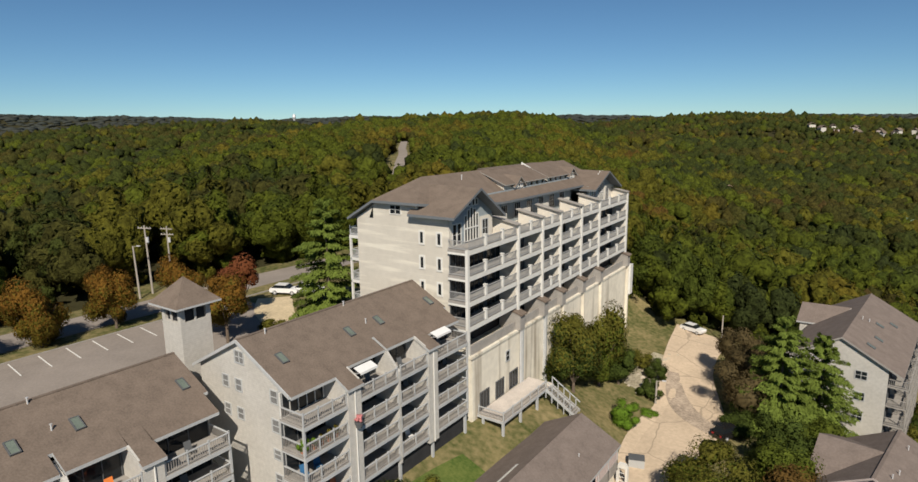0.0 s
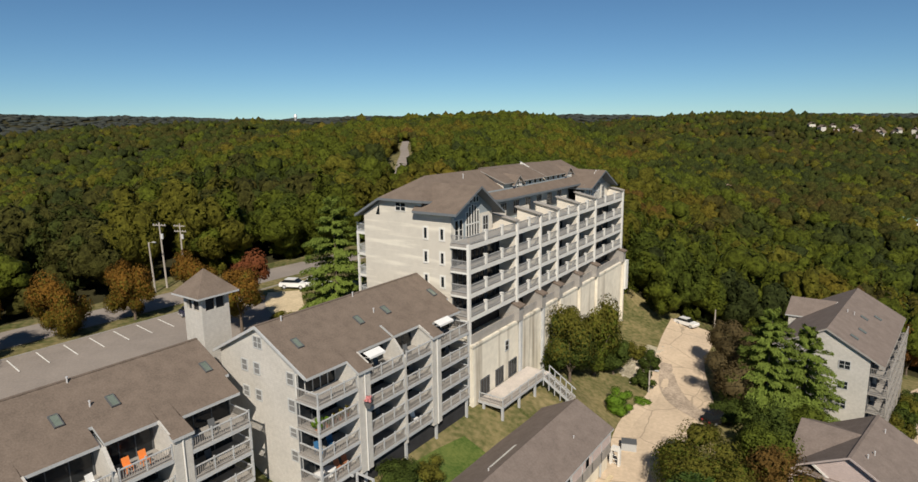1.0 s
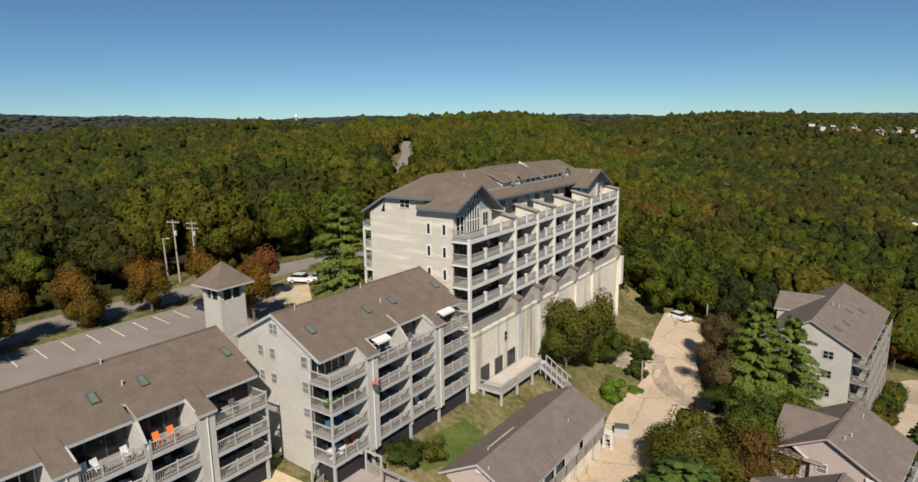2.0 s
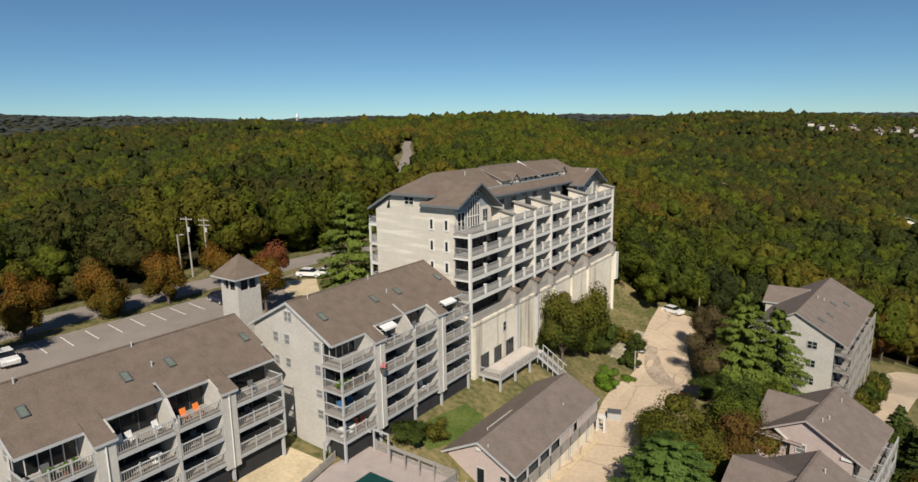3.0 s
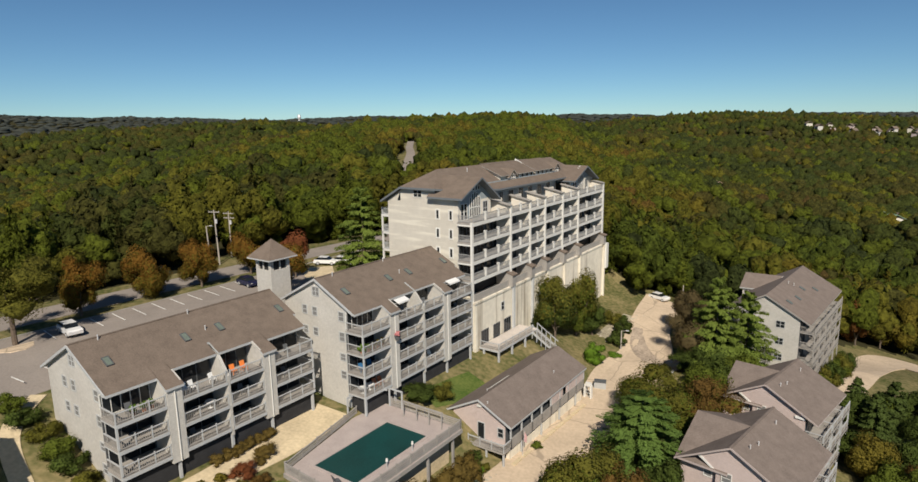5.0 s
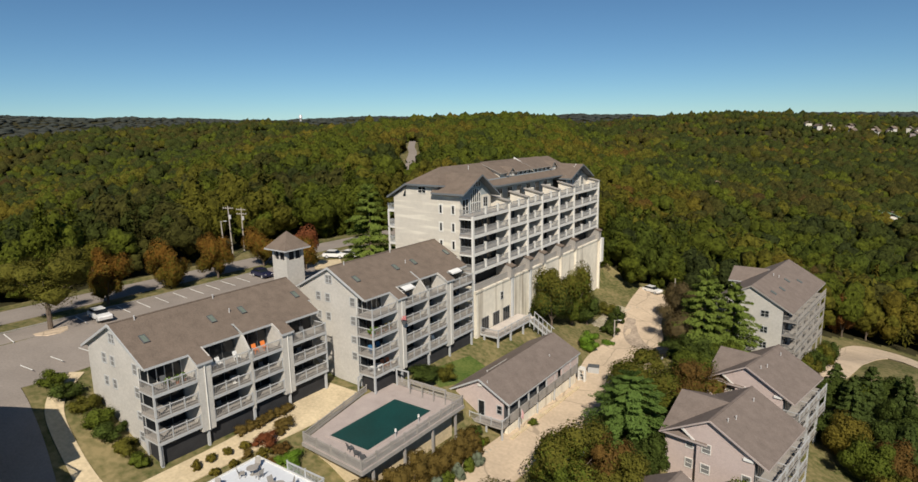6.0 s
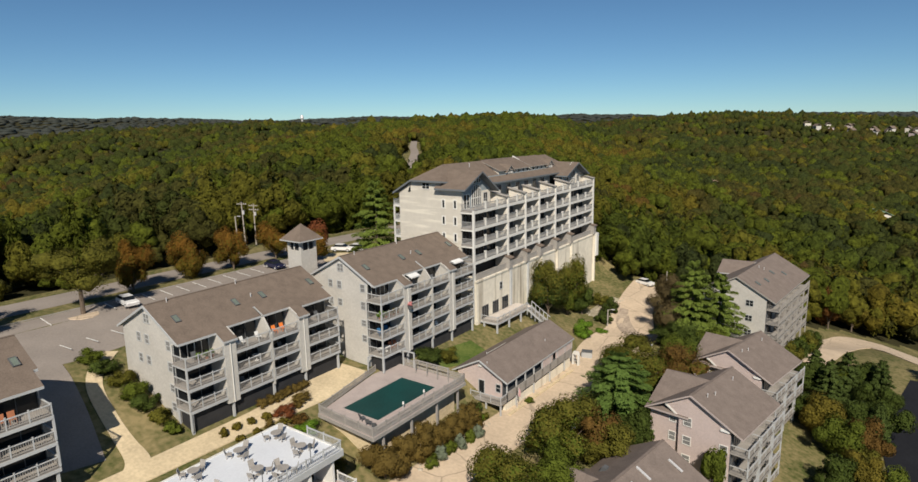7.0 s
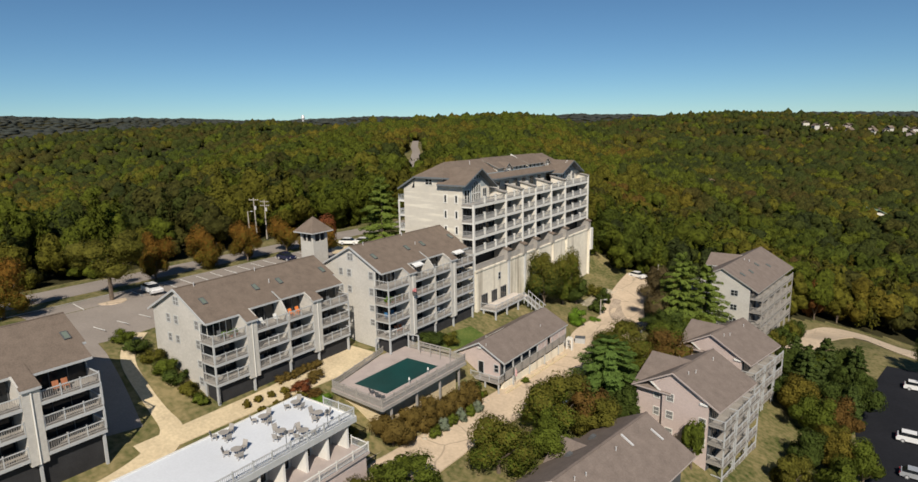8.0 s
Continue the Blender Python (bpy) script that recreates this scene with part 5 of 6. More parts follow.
def far_apartment():
    t = thing("apartment_building", "pale four storey clapboard building beside tall conifers", "apartment building", (33.0, 41.6, 0), -5.5)
    zr, s, long, zb = 10.9, 0.56, 27.4, -9.0
    top = lambda u: zr - s * abs(u)
    part("wall", Geo().prism([(-6.2, 0.4, zb), (5.6, 0.4, zb), (5.6, 0.4, top(5.6) - 0.25), (0, 0.4, zr - 0.26), (-6.2, 0.4, top(6.2) - 0.25)], (0, long - 0.8, 0)), SIDING, t)
    g = Geo()
    g.slab([(-6.8, 0, top(6.8)), (0, 0, zr), (0, long, zr), (-6.8, long, top(6.8))], 0.26, 0, 1)
    g.slab([(0, 0, zr), (7.3, 0, top(7.3)), (7.3, long, top(7.3)), (0, long, zr)], 0.26, 0, 1)
    part("roof", g, [MAUVEROOF, RAIL], t)
    g = Geo()
    g.slab([(-8.5, 15.0, 7.6), (-8.5, 18.5, 10.0), (-1.5, 18.5, 10.2), (-4.0, 15.0, 7.8)], 0.24, 0, 1)
    g.slab([(-8.5, 18.5, 10.0), (-8.5, 22.0, 7.6), (-4.0, 22.0, 7.8), (-1.5, 18.5, 10.2)], 0.24, 0, 1)
    part("side_gable_roof", g, [MAUVEROOF, TRIM], t)
    part("side_gable_wall", Geo().prism([(-8.0, 15.3, zb), (-8.0, 21.7, zb), (-8.0, 21.7, 7.5), (-8.0, 18.5, 9.7), (-8.0, 15.3, 7.5)], (2.5, 0, 0)), SIDING, t)
    floors = [-2.9, -0.2, 2.5, 5.2]
    # dark facing: painted shade on the balcony side
    part("balcony_back", Geo().box(5.6, 5.63, 0.5, long - 0.5, zb, top(5.6) - 0.3), RECESS, t, "wall painted near-black as balcony shade")
    for a in (0.5, 5.4, 10.3, 15.2, 20.1):
        balcony_stack(t, a, a + 4.3, 5.6, 8.0, floors, zb, RAIL)
        part("fin", Geo().prism([(5.5, a + 4.4, zb), (6.1, a + 4.4, zb), (6.1, a + 4.4, top(6.1) - 0.28), (5.5, a + 4.4, top(5.5) - 0.3)], (0, 0.2, 0)), SIDING, t)
    for u, z, w in ((-2.6, 7.3, 1.0), (2.6, 5.4, 1.3), (2.6, 2.4, 1.2), (2.6, -0.5, 1.2), (-2.6, 4.0, 1.0)):
        window(t, (u, 0.4, z), w, 1.1, "S", TRIM, 1)
    for u, y in ((3.0, 3.5), (3.4, 8.0), (2.8, 14.0), (4.2, 18.0)):
        skylight(t, u, y, top(u) + 0.02, s)
    for u, y in ((0.8, 12.0), (1.6, 12.8)):
        vent_pipe(t, u, y, top(u))


far_apartment()


# ---- pool terrace ----
def pool_terrace():
    t = thing("pool_deck", "raised mauve-grey pool deck with railings", "deck")
    x0, x1, y0, y1, z = -1.2, 12.0, -38.0, -20.2, 7.0
    px0, px1, py0, py1 = 3.9, 9.7, -34.7, -23.7
    xw, yw = 2.4, -37.3
    cut = lambda x: y0 + (yw - y0) * (x1 - x) / (x1 - xw)
    g = Geo()
    for pts in (((xw, yw), (px0, cut(px0)), (px0, y1), (x0, y1)), ((px0, cut(px0)), (px1, cut(px1)), (px1, py0), (px0, py0)), ((px1, cut(px1)), (x1, y0), (x1, y1), (px1, y1)), ((px0, py1), (px1, py1), (px1, y1), (px0, y1))):
        g.slab([(x, y, z) for x, y in pts], 0.3)
    part("platform", g, DECK, t)
    part("retaining_wall", Geo().prism([(xw + 0.3, yw + 0.6, 2.0), (x1 - 1.6, y0 + 1.2, 2.0), (x1 - 1.6, y1 - 0.4, 2.0), (x0 + 0.3, y1 - 0.4, 2.0)], (0, 0, z - 2.3)), PATH, t)
    part("fascia", Geo().box(x1, x1 + 0.08, y0, y1, z - 0.45, z - 0.02).prism([(xw, yw, z - 0.45), (x1, y0, z - 0.45), (x1, y0, z - 0.02), (xw, yw, z - 0.02)], (-0.01, -0.08, 0)), RAIL, t)
    part("coping", Geo().box(px0 - 0.35, px1 + 0.35, py0 - 0.35, py0, z, z + 0.06).box(px0 - 0.35, px1 + 0.35, py1, py1 + 0.35, z, z + 0.06)
         .box(px0 - 0.35, px0, py0, py1, z, z + 0.06).box(px1, px1 + 0.35, py0, py1, z, z + 0.06), DECK, t)
    for a, b in (((x1 - 0.1, y0 + 0.1), (x1 - 0.1, y1 - 0.1)), ((xw + 0.1, yw + 0.1), (x1 - 0.15, y0 + 0.12)),
                 ((1.6, y1 - 0.1), (x1 - 0.1, y1 - 0.1))):
        railing(t, a, b, z, 1.05, 2.3, RAIL, RAIL, thick=0.12, style="boards")
    for y in (-36, -31, -26, -21.5):
        part("support_post", Geo().box(x1 - 0.5, x1 - 0.25, y - 0.12, y + 0.12, ground_z(x1, y) - 0.4, z - 0.3), RAIL, t)
    c = thing("pool_cover", "dark green winter cover over swimming pool", "pool cover")
    g = Geo()
    nx, ny = 12, 22
    for i in range(nx):
        for j in range(ny):
            q = []
            for a, b in ((i, j), (i + 1, j), (i + 1, j + 1), (i, j + 1)):
                u, v = a / nx, b / ny
                q.append((px0 + (px1 - px0) * u, py0 + (py1 - py0) * v, z - 0.02 - 0.16 * math.sin(math.pi * u) * math.sin(math.pi * v)))
            g.face(q)
    part("cover", g, POOL, c)
    part("tank", Geo().box(px0, px1, py0, py1, z - 1.6, z - 0.25), POOL, c)
    # low privacy fence and arbour on the upper side
    f = thing("arbour_frame", "open white timber arbour frame over pool gate", "pergola")
    for x, y in ((-0.9, -21.2), (1.4, -20.4), (-0.9, -25.2), (3.3, -20.3)):
        part("post", Geo().box(x - 0.08, x + 0.08, y - 0.08, y + 0.08, 6.6, 9.3), TRIM, f)
    part("beam", Geo().box(-1.0, 1.5, -21.0, -20.85, 9.2, 9.36), TRIM, f)
    part("beam", Geo().box(-1.0, -0.85, -25.3, -21.0, 9.2, 9.36), TRIM, f)
    part("beam", Geo().box(1.4, 3.4, -20.45, -20.3, 9.2, 9.36), TRIM, f)
    fence = thing("fence", "low grey board fence beside the walk", "fence")
    railing(fence, (2.3, -36.9), (-0.5, -24.2), 7.0, 0.9, 2.4, RAIL, RAIL, style="boards")
    w = thing("swing_frame", "grey timber swing frame at pool side", "swing")
    for y in (-21.6,):
        for x in (4.6, 6.6, 8.4, 10.2):
            part("post", Geo().box(x - 0.06, x + 0.06, y - 0.06, y + 0.06, 7.0, 9.0), RAIL, w)
        part("beam", Geo().box(4.4, 10.4, y - 0.05, y + 0.05, 8.9, 9.05), RAIL, w)
    for x, y in ((8.2, -35.7), (9.6, -36.1), (10.7, -36.4)):
        chair("patio_chair", "dark metal patio chair on the pool deck", x, y, 7.0, 20 * x, SLATE)
    for x, y in ((9.9, -31.0), (9.9, -27.0)):
        l = thing("deck_lamp", "short white bollard lamp by pool", "lamp", (x + 0.5, y, 7.0), group="pool lamps")
        part("pole", Geo().rod((0, 0, 0), (0, 0, 0.8), 0.05, sides=8), TRIM, l)
        part("head", Geo().rod((0, 0, 0.8), (0, 0, 1.1), 0.14, 0.1, 8), WHITE, l)


def chair(name, label, x, y, z, turn, mat, group=""):
    c = thing(name, label, "chair", (x, y, z), turn, group)
    for sx in (-0.24, 0.24):
        for sy in (-0.22, 0.24):
            piece("leg", shared(("leg", mat.name), lambda: Geo().box(-0.025, 0.025, -0.025, 0.025, 0, 0.42).mesh("leg", mat)), c, (sx, sy, 0))
    piece("seat", shared(("seat", mat.name), lambda: Geo().box(-0.28, 0.28, -0.26, 0.28, 0.4, 0.46).mesh("seat", mat)), c)
    piece("backrest", shared(("back", mat.name), lambda: Geo().prism([(-0.28, 0.26, 0.46), (0.28, 0.26, 0.46), (0.28, 0.42, 1.0), (-0.28, 0.42, 1.0)], (0, 0.05, 0)).mesh("backrest", mat)), c)
    return c


def table(label, x, y, z, mat, r=0.55, group=""):
    t = thing("round_table", label, "table", (x, y, z), group=group)
    piece("tabletop", shared(("ttop", mat.name, r), lambda: Geo().rod((0, 0, 0.68), (0, 0, 0.73), r, sides=14).mesh("tabletop", mat)), t)
    piece("pedestal", shared(("tped", mat.name), lambda: Geo().rod((0, 0, 0), (0, 0, 0.68), 0.05, sides=8).rod((0, 0, 0), (0, 0, 0.04), 0.25, sides=10).mesh("pedestal", mat)), t)
    return t


pool_terrace()


# ---- flat-roofed pavilion ----
def pavilion():
    t = thing("pavilion", "pavilion with white flat roof terrace and open arcade", "building")
    x0, x1, y0, y1, z = 3.9, 13.6, -72.0, -44.0, 9.0
    part("roof_terrace", Geo().box(x0, x1, y0, y1, z - 0.45, z), WHITEROOF, t)
    part("kerb", Geo().box(x0, x1, y1 - 0.15, y1, z, z + 0.12).box(x0, x0 + 0.15, y0, y1 - 0.15, z, z + 0.12), WHITE, t)
    part("wall", Geo().box(x0 + 0.3, x1 - 2.6, y0 + 0.4, y1 - 0.5, 3.0, z - 0.45), SIDING, t)
    part("fascia", Geo().box(x1, x1 + 0.1, y0, y1, z - 0.6, z + 0.05), TRIM, t)
    railing(t, (x1 - 0.1, y1 - 0.2), (x1 - 0.1, y1 - 20), z, 1.0, 2.2, TRIM, TRIM)
    railing(t, (8.5, y1 - 0.1), (x1 - 0.1, y1 - 0.1), z, 1.0, 2.2, TRIM, TRIM, ends=(True, False))
    f = part("floor", Geo().box(x1 - 2.8, x1 + 2.2, y0, y1 - 0.3, 5.3, 5.6), DECK, t)
    for k in range(9):
        y = y1 - 1.2 - 2.9 * k
        part("arcade_wall", Geo().box(x1 - 2.6, x1 - 0.2, y - 0.14, y + 0.14, 5.6, z - 0.45), WHITE, t, "white arcade cross wall")
        window(t, (x1 - 2.58, y - 1.45, 5.65), 1.8, 2.1, "E", TRIM, 1, "sliding_door", False)
    railing(f, (x1 + 2.1, y1 - 0.4), (x1 + 2.1, y1 - 24), 5.6, 1.0, 2.4, TRIM, WHITE)
    railing(f, (x1 - 0.5, y1 - 0.4), (x1 + 2.1, y1 - 0.4), 5.6, 1.0, 2.4, TRIM, WHITE, ends=(True, False))
    part("base", Geo().box(x1 - 2.8, x1 + 1.9, y0, y1 - 0.6, 0.5, 5.3), PINK, t)
    for i, (x, y) in enumerate(((6.2, -46.3), (10.4, -46.6), (6.0, -50.6), (10.3, -51.6), (5.6, -55.2), (12.2, -50.2), (9.6, -56.5))):
        table("round grey metal table on the white roof terrace", x, y, z, RAIL, 0.55, "roof terrace tables")
        for k in range(3):
            a = 2.1 * k + i
            chair("patio_chair", "grey metal patio chair on white roof terrace", x + 0.95 * math.cos(a), y + 0.95 * math.sin(a), z, math.degrees(a) - 90, RAIL, "roof terrace chairs")
    for y in (-47.5, -53):
        l = thing("lamp_post", "slim grey lamp post at the terrace edge", "lamp", (12.9, y, z))
        part("pole", Geo().rod((0, 0, 0), (0, 0, 1.7), 0.04, sides=8), SLATE, l)
        part("lantern", Geo().box(-0.13, 0.13, -0.13, 0.13, 1.7, 2.05), SLATE, l)


pavilion()


# ---- trees ----
def leaf_mesh(name, seed, n, leaf, sx, sz, mat, cone=False, flat=1.0, taper=1.7):
    """Leaves of one kind, or of two: the second kind turns first, at the top of the crown."""
    v, f, o = cloud(seed, int(n * 5.6), 0.45 * leaf / sx, 0.5, flat, cone, lobes=16, heart=0.76, loose=0.9, taper=taper)
    v, o = v * (sx, sx, sz), unit(o / (sx, sx, sz))
    mats = mat if isinstance(mat, list) else [mat]
    g = np.random.default_rng(seed + 900)
    turned = (v[f[:, 0], 2] / sz + 0.45 * g.standard_normal(len(f)) > 0.05) if len(mats) > 1 else np.zeros(len(f))
    me = joined_mesh(name, [v], [f], [turned], mats, [o])
    return me


def tree(label, x, y, h, r, mat, seed, name="tree", trunk=0.30, n=900, leaf=0.34, group="", squash=1.0, z=None):
    z = ground_z(x, y) if z is None else z
    t = thing(name, label, name.replace("_", " "), (x, y, z), 37 * seed % 360, group)
    g = Geo()
    ht = h * trunk
    g.rod((0, 0, -0.3), (0.05, 0.03, ht * 1.4), 0.05 * r + 0.06, 0.03 * r + 0.03, 8)
    q = random.Random(seed)
    for k in range(6):
        a = k * 1.05 + q.random()
        b = ht * (0.8 + 0.5 * q.random())
        g.rod((0, 0, b), (math.cos(a) * r * 0.6, math.sin(a) * r * 0.6, b + (h - ht) * (0.3 + 0.3 * q.random())), 0.03 * r + 0.02, 0.02, 5)
    part("trunk", g, BARK, t)
    hc = (h - ht) / 1.75
    piece("crown", leaf_mesh("crown", seed, n, leaf, r, hc, mat), t, (0, 0, h - hc * 1.02))
    return t


def conifer(label, x, y, h, r, mat, seed, n=1500, leaf=0.42, name="conifer", group="", taper=1.7):
    z = ground_z(x, y)
    t = thing(name, label, "conifer", (x, y, z), 53 * seed % 360, group)
    part("trunk", Geo().rod((0, 0, -0.3), (0, 0, h * 0.95), 0.035 * h * 0.5 + 0.05, 0.03, 8), BARK, t)
    piece("crown", leaf_mesh("crown", seed, n, leaf, r, h * 0.48, mat, True, taper=taper), t, (0, 0, h * 0.52))
    return t


def shrub(label, x, y, r, h, mat, seed, name="shrub", n=320, leaf=0.2, group=""):
    z = ground_z(x, y)
    t = thing(name, label, "shrub", (x, y, z), 71 * seed % 360, group)
    part("stem", Geo().rod((0, 0, -0.2), (0, 0, h * 0.5), 0.05, 0.03, 6).rod((0, 0, 0), (r * 0.4, 0, h * 0.6), 0.03, 0.02, 5).rod((0, 0, 0), (-r * 0.3, r * 0.3, h * 0.6), 0.03, 0.02, 5), BARK, t)
    piece("foliage", leaf_mesh("foliage", seed, n, leaf, r, h * 0.57, mat), t, (0, 0, h * 0.43))
    return t


def stone_mesh(seed):
    v, f = lumps(seed, 0.14)
    return joined_mesh("stone", [v], [f], [np.zeros(len(f))], [STONE])


ROW = "autumn trees along the road"
for i, (x, y, h, r, m) in enumerate(((-43.2, -35.2, 8.6, 3.3, GOLD), (-43.4, -25.0, 8.6, 3.3, GOLD), (-43.0, -16.6, 8.4, 3.1, GOLD), (-43.6, -6.5, 7.8, 3.0, GOLD), (-41.0, -58.5, 8.6, 4.2, GOLD))):
    tree("round autumn tree with orange and green leaves on verge", x, y, h, r, [TURNING, m], 20 + i, n=2300, leaf=0.22, group=ROW, trunk=0.12)
tree("spreading green tree on a parking island", -37.6, -45.3, 11.0, 5.6, TREES[1], 31, n=1600, leaf=0.28, trunk=0.40)
tree("red leaved maple tree behind stair tower", -34.5, -4.0, 8.6, 2.7, RED, 32, n=900, trunk=0.2)
tree("thin orange and bare tree beside stair tower", -26.2, -12.0, 8.4, 3.3, [TURNING, GOLD], 33, n=800, trunk=0.3, leaf=0.26)
tree("olive tree behind the stair tower", -31.0, -11.0, 6.5, 2.6, HEDGE, 34, n=700, trunk=0.2)
conifer("tall light green conifer beside the end wall", -23.8, 2.0, 15.0, 5.8, FIR, 35, 4200, 0.36, taper=2.1)
shrub("green shrub by the hotel car park", -22.0, -3.0, 2.2, 2.2, TREES[0], 36, n=500)
shrub("green shrub by the hotel car park", -26.0, -6.0, 1.8, 1.6, TREES[1], 37, n=400)
tree("dark green tree before the concrete wall", 3.4, 20.5, 11.6, 4.2, [TREES[2], TREES[1]], 41, n=2400, leaf=0.3, trunk=0.12)
tree("green and gold tree before the concrete wall", 4.6, 26.5, 12.4, 3.9, [TREES[0], TREES[1]], 42, n=2000, leaf=0.3, trunk=0.14)
tree("small green tree on the grass bank", 6.4, 29.8, 6.6, 2.8, TREES[2], 43, n=1000, trunk=0.14)
shrub("dark green shrub by the car park", 10.8, 30.5, 1.9, 3.4, TREES[2], 44, n=700, leaf=0.26)
shrub("dark green shrub by the car park", 9.6, 36.5, 1.9, 3.2, TREES[2], 45, n=700, leaf=0.26)
shrub("olive shrub on the rocky bank", 6.5, 38.5, 2.6, 2.6, TREES[1], 46, n=600, leaf=0.26)
shrub("bright green ground cover by the drive", 10.9, 20.3, 2.1, 3.4, LIME, 47, n=1700, leaf=0.18)
shrub("bright green ground cover by the drive", 12.3, 25.8, 1.5, 0.8, LIME, 48, n=500, leaf=0.18)
tree("brown leaved tree at the car park edge", 22.0, 35.0, 8.8, 5.0, BROWN, 51, n=2200, leaf=0.28, trunk=0.16)
tree("brown leaved tree at the car park edge", 20.5, 43.5, 9.0, 3.6, BROWN, 52, n=1500, leaf=0.28, trunk=0.16)
conifer("tall green pine beside pale building", 27.0, 34.0, 15.0, 6.0, FIR, 53, 4000, 0.36, taper=1.9)
conifer("tall green pine beside pale building", 31.4, 36.6, 13.6, 5.6, FIR, 54, 3600, 0.36, taper=1.9)
shrub("green shrub beneath the tall pines", 23.5, 28.5, 3.0, 3.0, TREES[2], 55, n=800, leaf=0.28)
conifer("broad blue-green pine among leafy trees", 27.2, -4.2, 9.4, 6.8, SPRUCE, 56, 4600, 0.36, taper=2.9)
tree("brown-green leafy tree beside the drive", 27.2, 6.0, 8.4, 6.2, [TREES[0], TREES[1]], 57, n=2300, leaf=0.3, trunk=0.16)
tree("green leafy tree beside the drive", 23.8, 9.0, 7.8, 5.0, [TREES[0], TREES[1]], 58, n=1900, leaf=0.3, trunk=0.16)
tree("rust and green leafy tree beside the townhouses", 31.0, 11.5, 7.8, 4.8, [TREES[1], TREES[4]], 59, n=1900, leaf=0.3, trunk=0.16)
tree("green leafy tree beside the drive", 25.6, -19.2, 8.8, 4.8, [TREES[0], TREES[1]], 60, n=2200, leaf=0.3, trunk=0.16)
tree("rusty leafy tree beside the drive", 27.8, -15.0, 7.0, 3.0, TREES[4], 61, n=1000, leaf=0.3, trunk=0.16)
tree("green leafy tree beside the drive", 24.6, -31.6, 8.0, 4.6, [TREES[0], TREES[1]], 62, n=2200, leaf=0.3, trunk=0.16)
tree("dark green tree beside the townhouse", 31.5, -9.0, 6.5, 2.6, TREES[2], 64, n=1000, leaf=0.28, trunk=0.14)
for i, (x, y, h, r, m) in enumerate(((30.0, -15.5, 6.5, 3.4, 1), (21.5, -43.0, 6.0, 3.6, 0), (27.6, -25.0, 6.5, 3.4, 0), (33.0, 3.0, 6.0, 2.6, 4), (24.5, 2.0, 6.5, 3.0, 2), (29.5, 15.0, 7.5, 3.6, 0), (28.5, 21.5, 7.5, 3.6, 2), (31.5, 27.5, 7.0, 3.2, 0))):
    tree("leafy tree between drive and townhouses", x, y, h, r, TREES[m], 180 + i, n=1200, leaf=0.3, trunk=0.14, group="trees between drive and townhouses")
shrub("leafy green bush below the pavilion", 17.6, -42.5, 3.0, 3.6, TREES[0], 65, n=1200, leaf=0.28)
shrub("leafy green bush below the pavilion", 18.4, -47.5, 3.2, 3.6, TREES[1], 66, n=1200, leaf=0.28)
tree("young green tree before the townhouse gable", 41.3, -9.2, 7.8, 1.7, TREES[0], 67, n=900, leaf=0.24, trunk=0.2)
tree("round rusty bush tree below the pool", 12.6, -37.0, 4.6, 2.7, HEDGE, 68, n=1700, leaf=0.24, trunk=0.1)
for i in range(7):
    shrub("amber clipped hedge bush below the pool deck", 12.9 + 0.1 * i, -34.0 + 2.15 * i, 1.8, 4.6 - 0.1 * i, HEDGE, 70 + i, "hedge", 800, 0.2, "amber hedge")
for i in range(6):
    shrub("pale sage green reeds on the bank", 14.9 + 0.05 * i, -31.5 + 1.9 * i, 0.9, 1.9, SAGE if i % 2 else TREES[0], 80 + i, "tall_grass", 260, 0.2, "reeds on the bank")
shrub("green shrub below apartment balconies", 2.6, -16.5, 2.4, 2.4, TREES[2], 90, n=900, leaf=0.22)
shrub("green shrub below apartment balconies", 3.6, -13.2, 2.0, 2.0, TREES[1], 91, n=700, leaf=0.22)
shrub("green shrub at the pool deck corner", 13.0, -19.3, 1.4, 2.2, LIME, 92, n=500, leaf=0.2)
shrub("rounded shrub beside clubhouse porch", 11.5, -17.2, 1.1, 1.3, TREES[2], 93, n=300)
shrub("rounded green shrub beside the drive", 15.6, -9.0, 0.8, 1.0, TREES[0], 94, n=260, leaf=0.16)
shrub("rounded green shrub beside the drive", 13.2, -17.5, 0.8, 0.9, TREES[1], 95, n=260, leaf=0.16)
for i, (x, y) in enumerate(((-3.0, -47.0), (-3.0, -45.3), (-2.8, -43.6), (-2.5, -41.8))):
    shrub("small round clipped olive shrub beside the walk", x + 0.9, y, 0.62, 1.05, TREES[3], 100 + i, "clipped_shrub", 240, 0.14, "clipped shrubs by the walk")
for i in range(6):
    shrub("low amber hedge beside the paved walk", -4.1 + 0.02 * i, -40.2 + 1.25 * i, 0.95, 1.1, HEDGE, 110 + i, "hedge", 330, 0.15, "low hedge by the walk")
shrub("red leaved bush beside the walk", -0.8, -39.8, 1.5, 1.3, RED, 120, n=600, leaf=0.16)
shrub("amber bush beside the pool steps", -1.8, -36.4, 1.3, 1.2, HEDGE, 121, n=450, leaf=0.16)
shrub("rusty bush beside the pool steps", 1.2, -39.4, 1.2, 1.0, TREES[4], 122, n=400, leaf=0.16)
shrub("bright green bush at pool deck foot", 3.4, -40.0, 1.7, 1.6, LIME, 123, n=600, leaf=0.18)
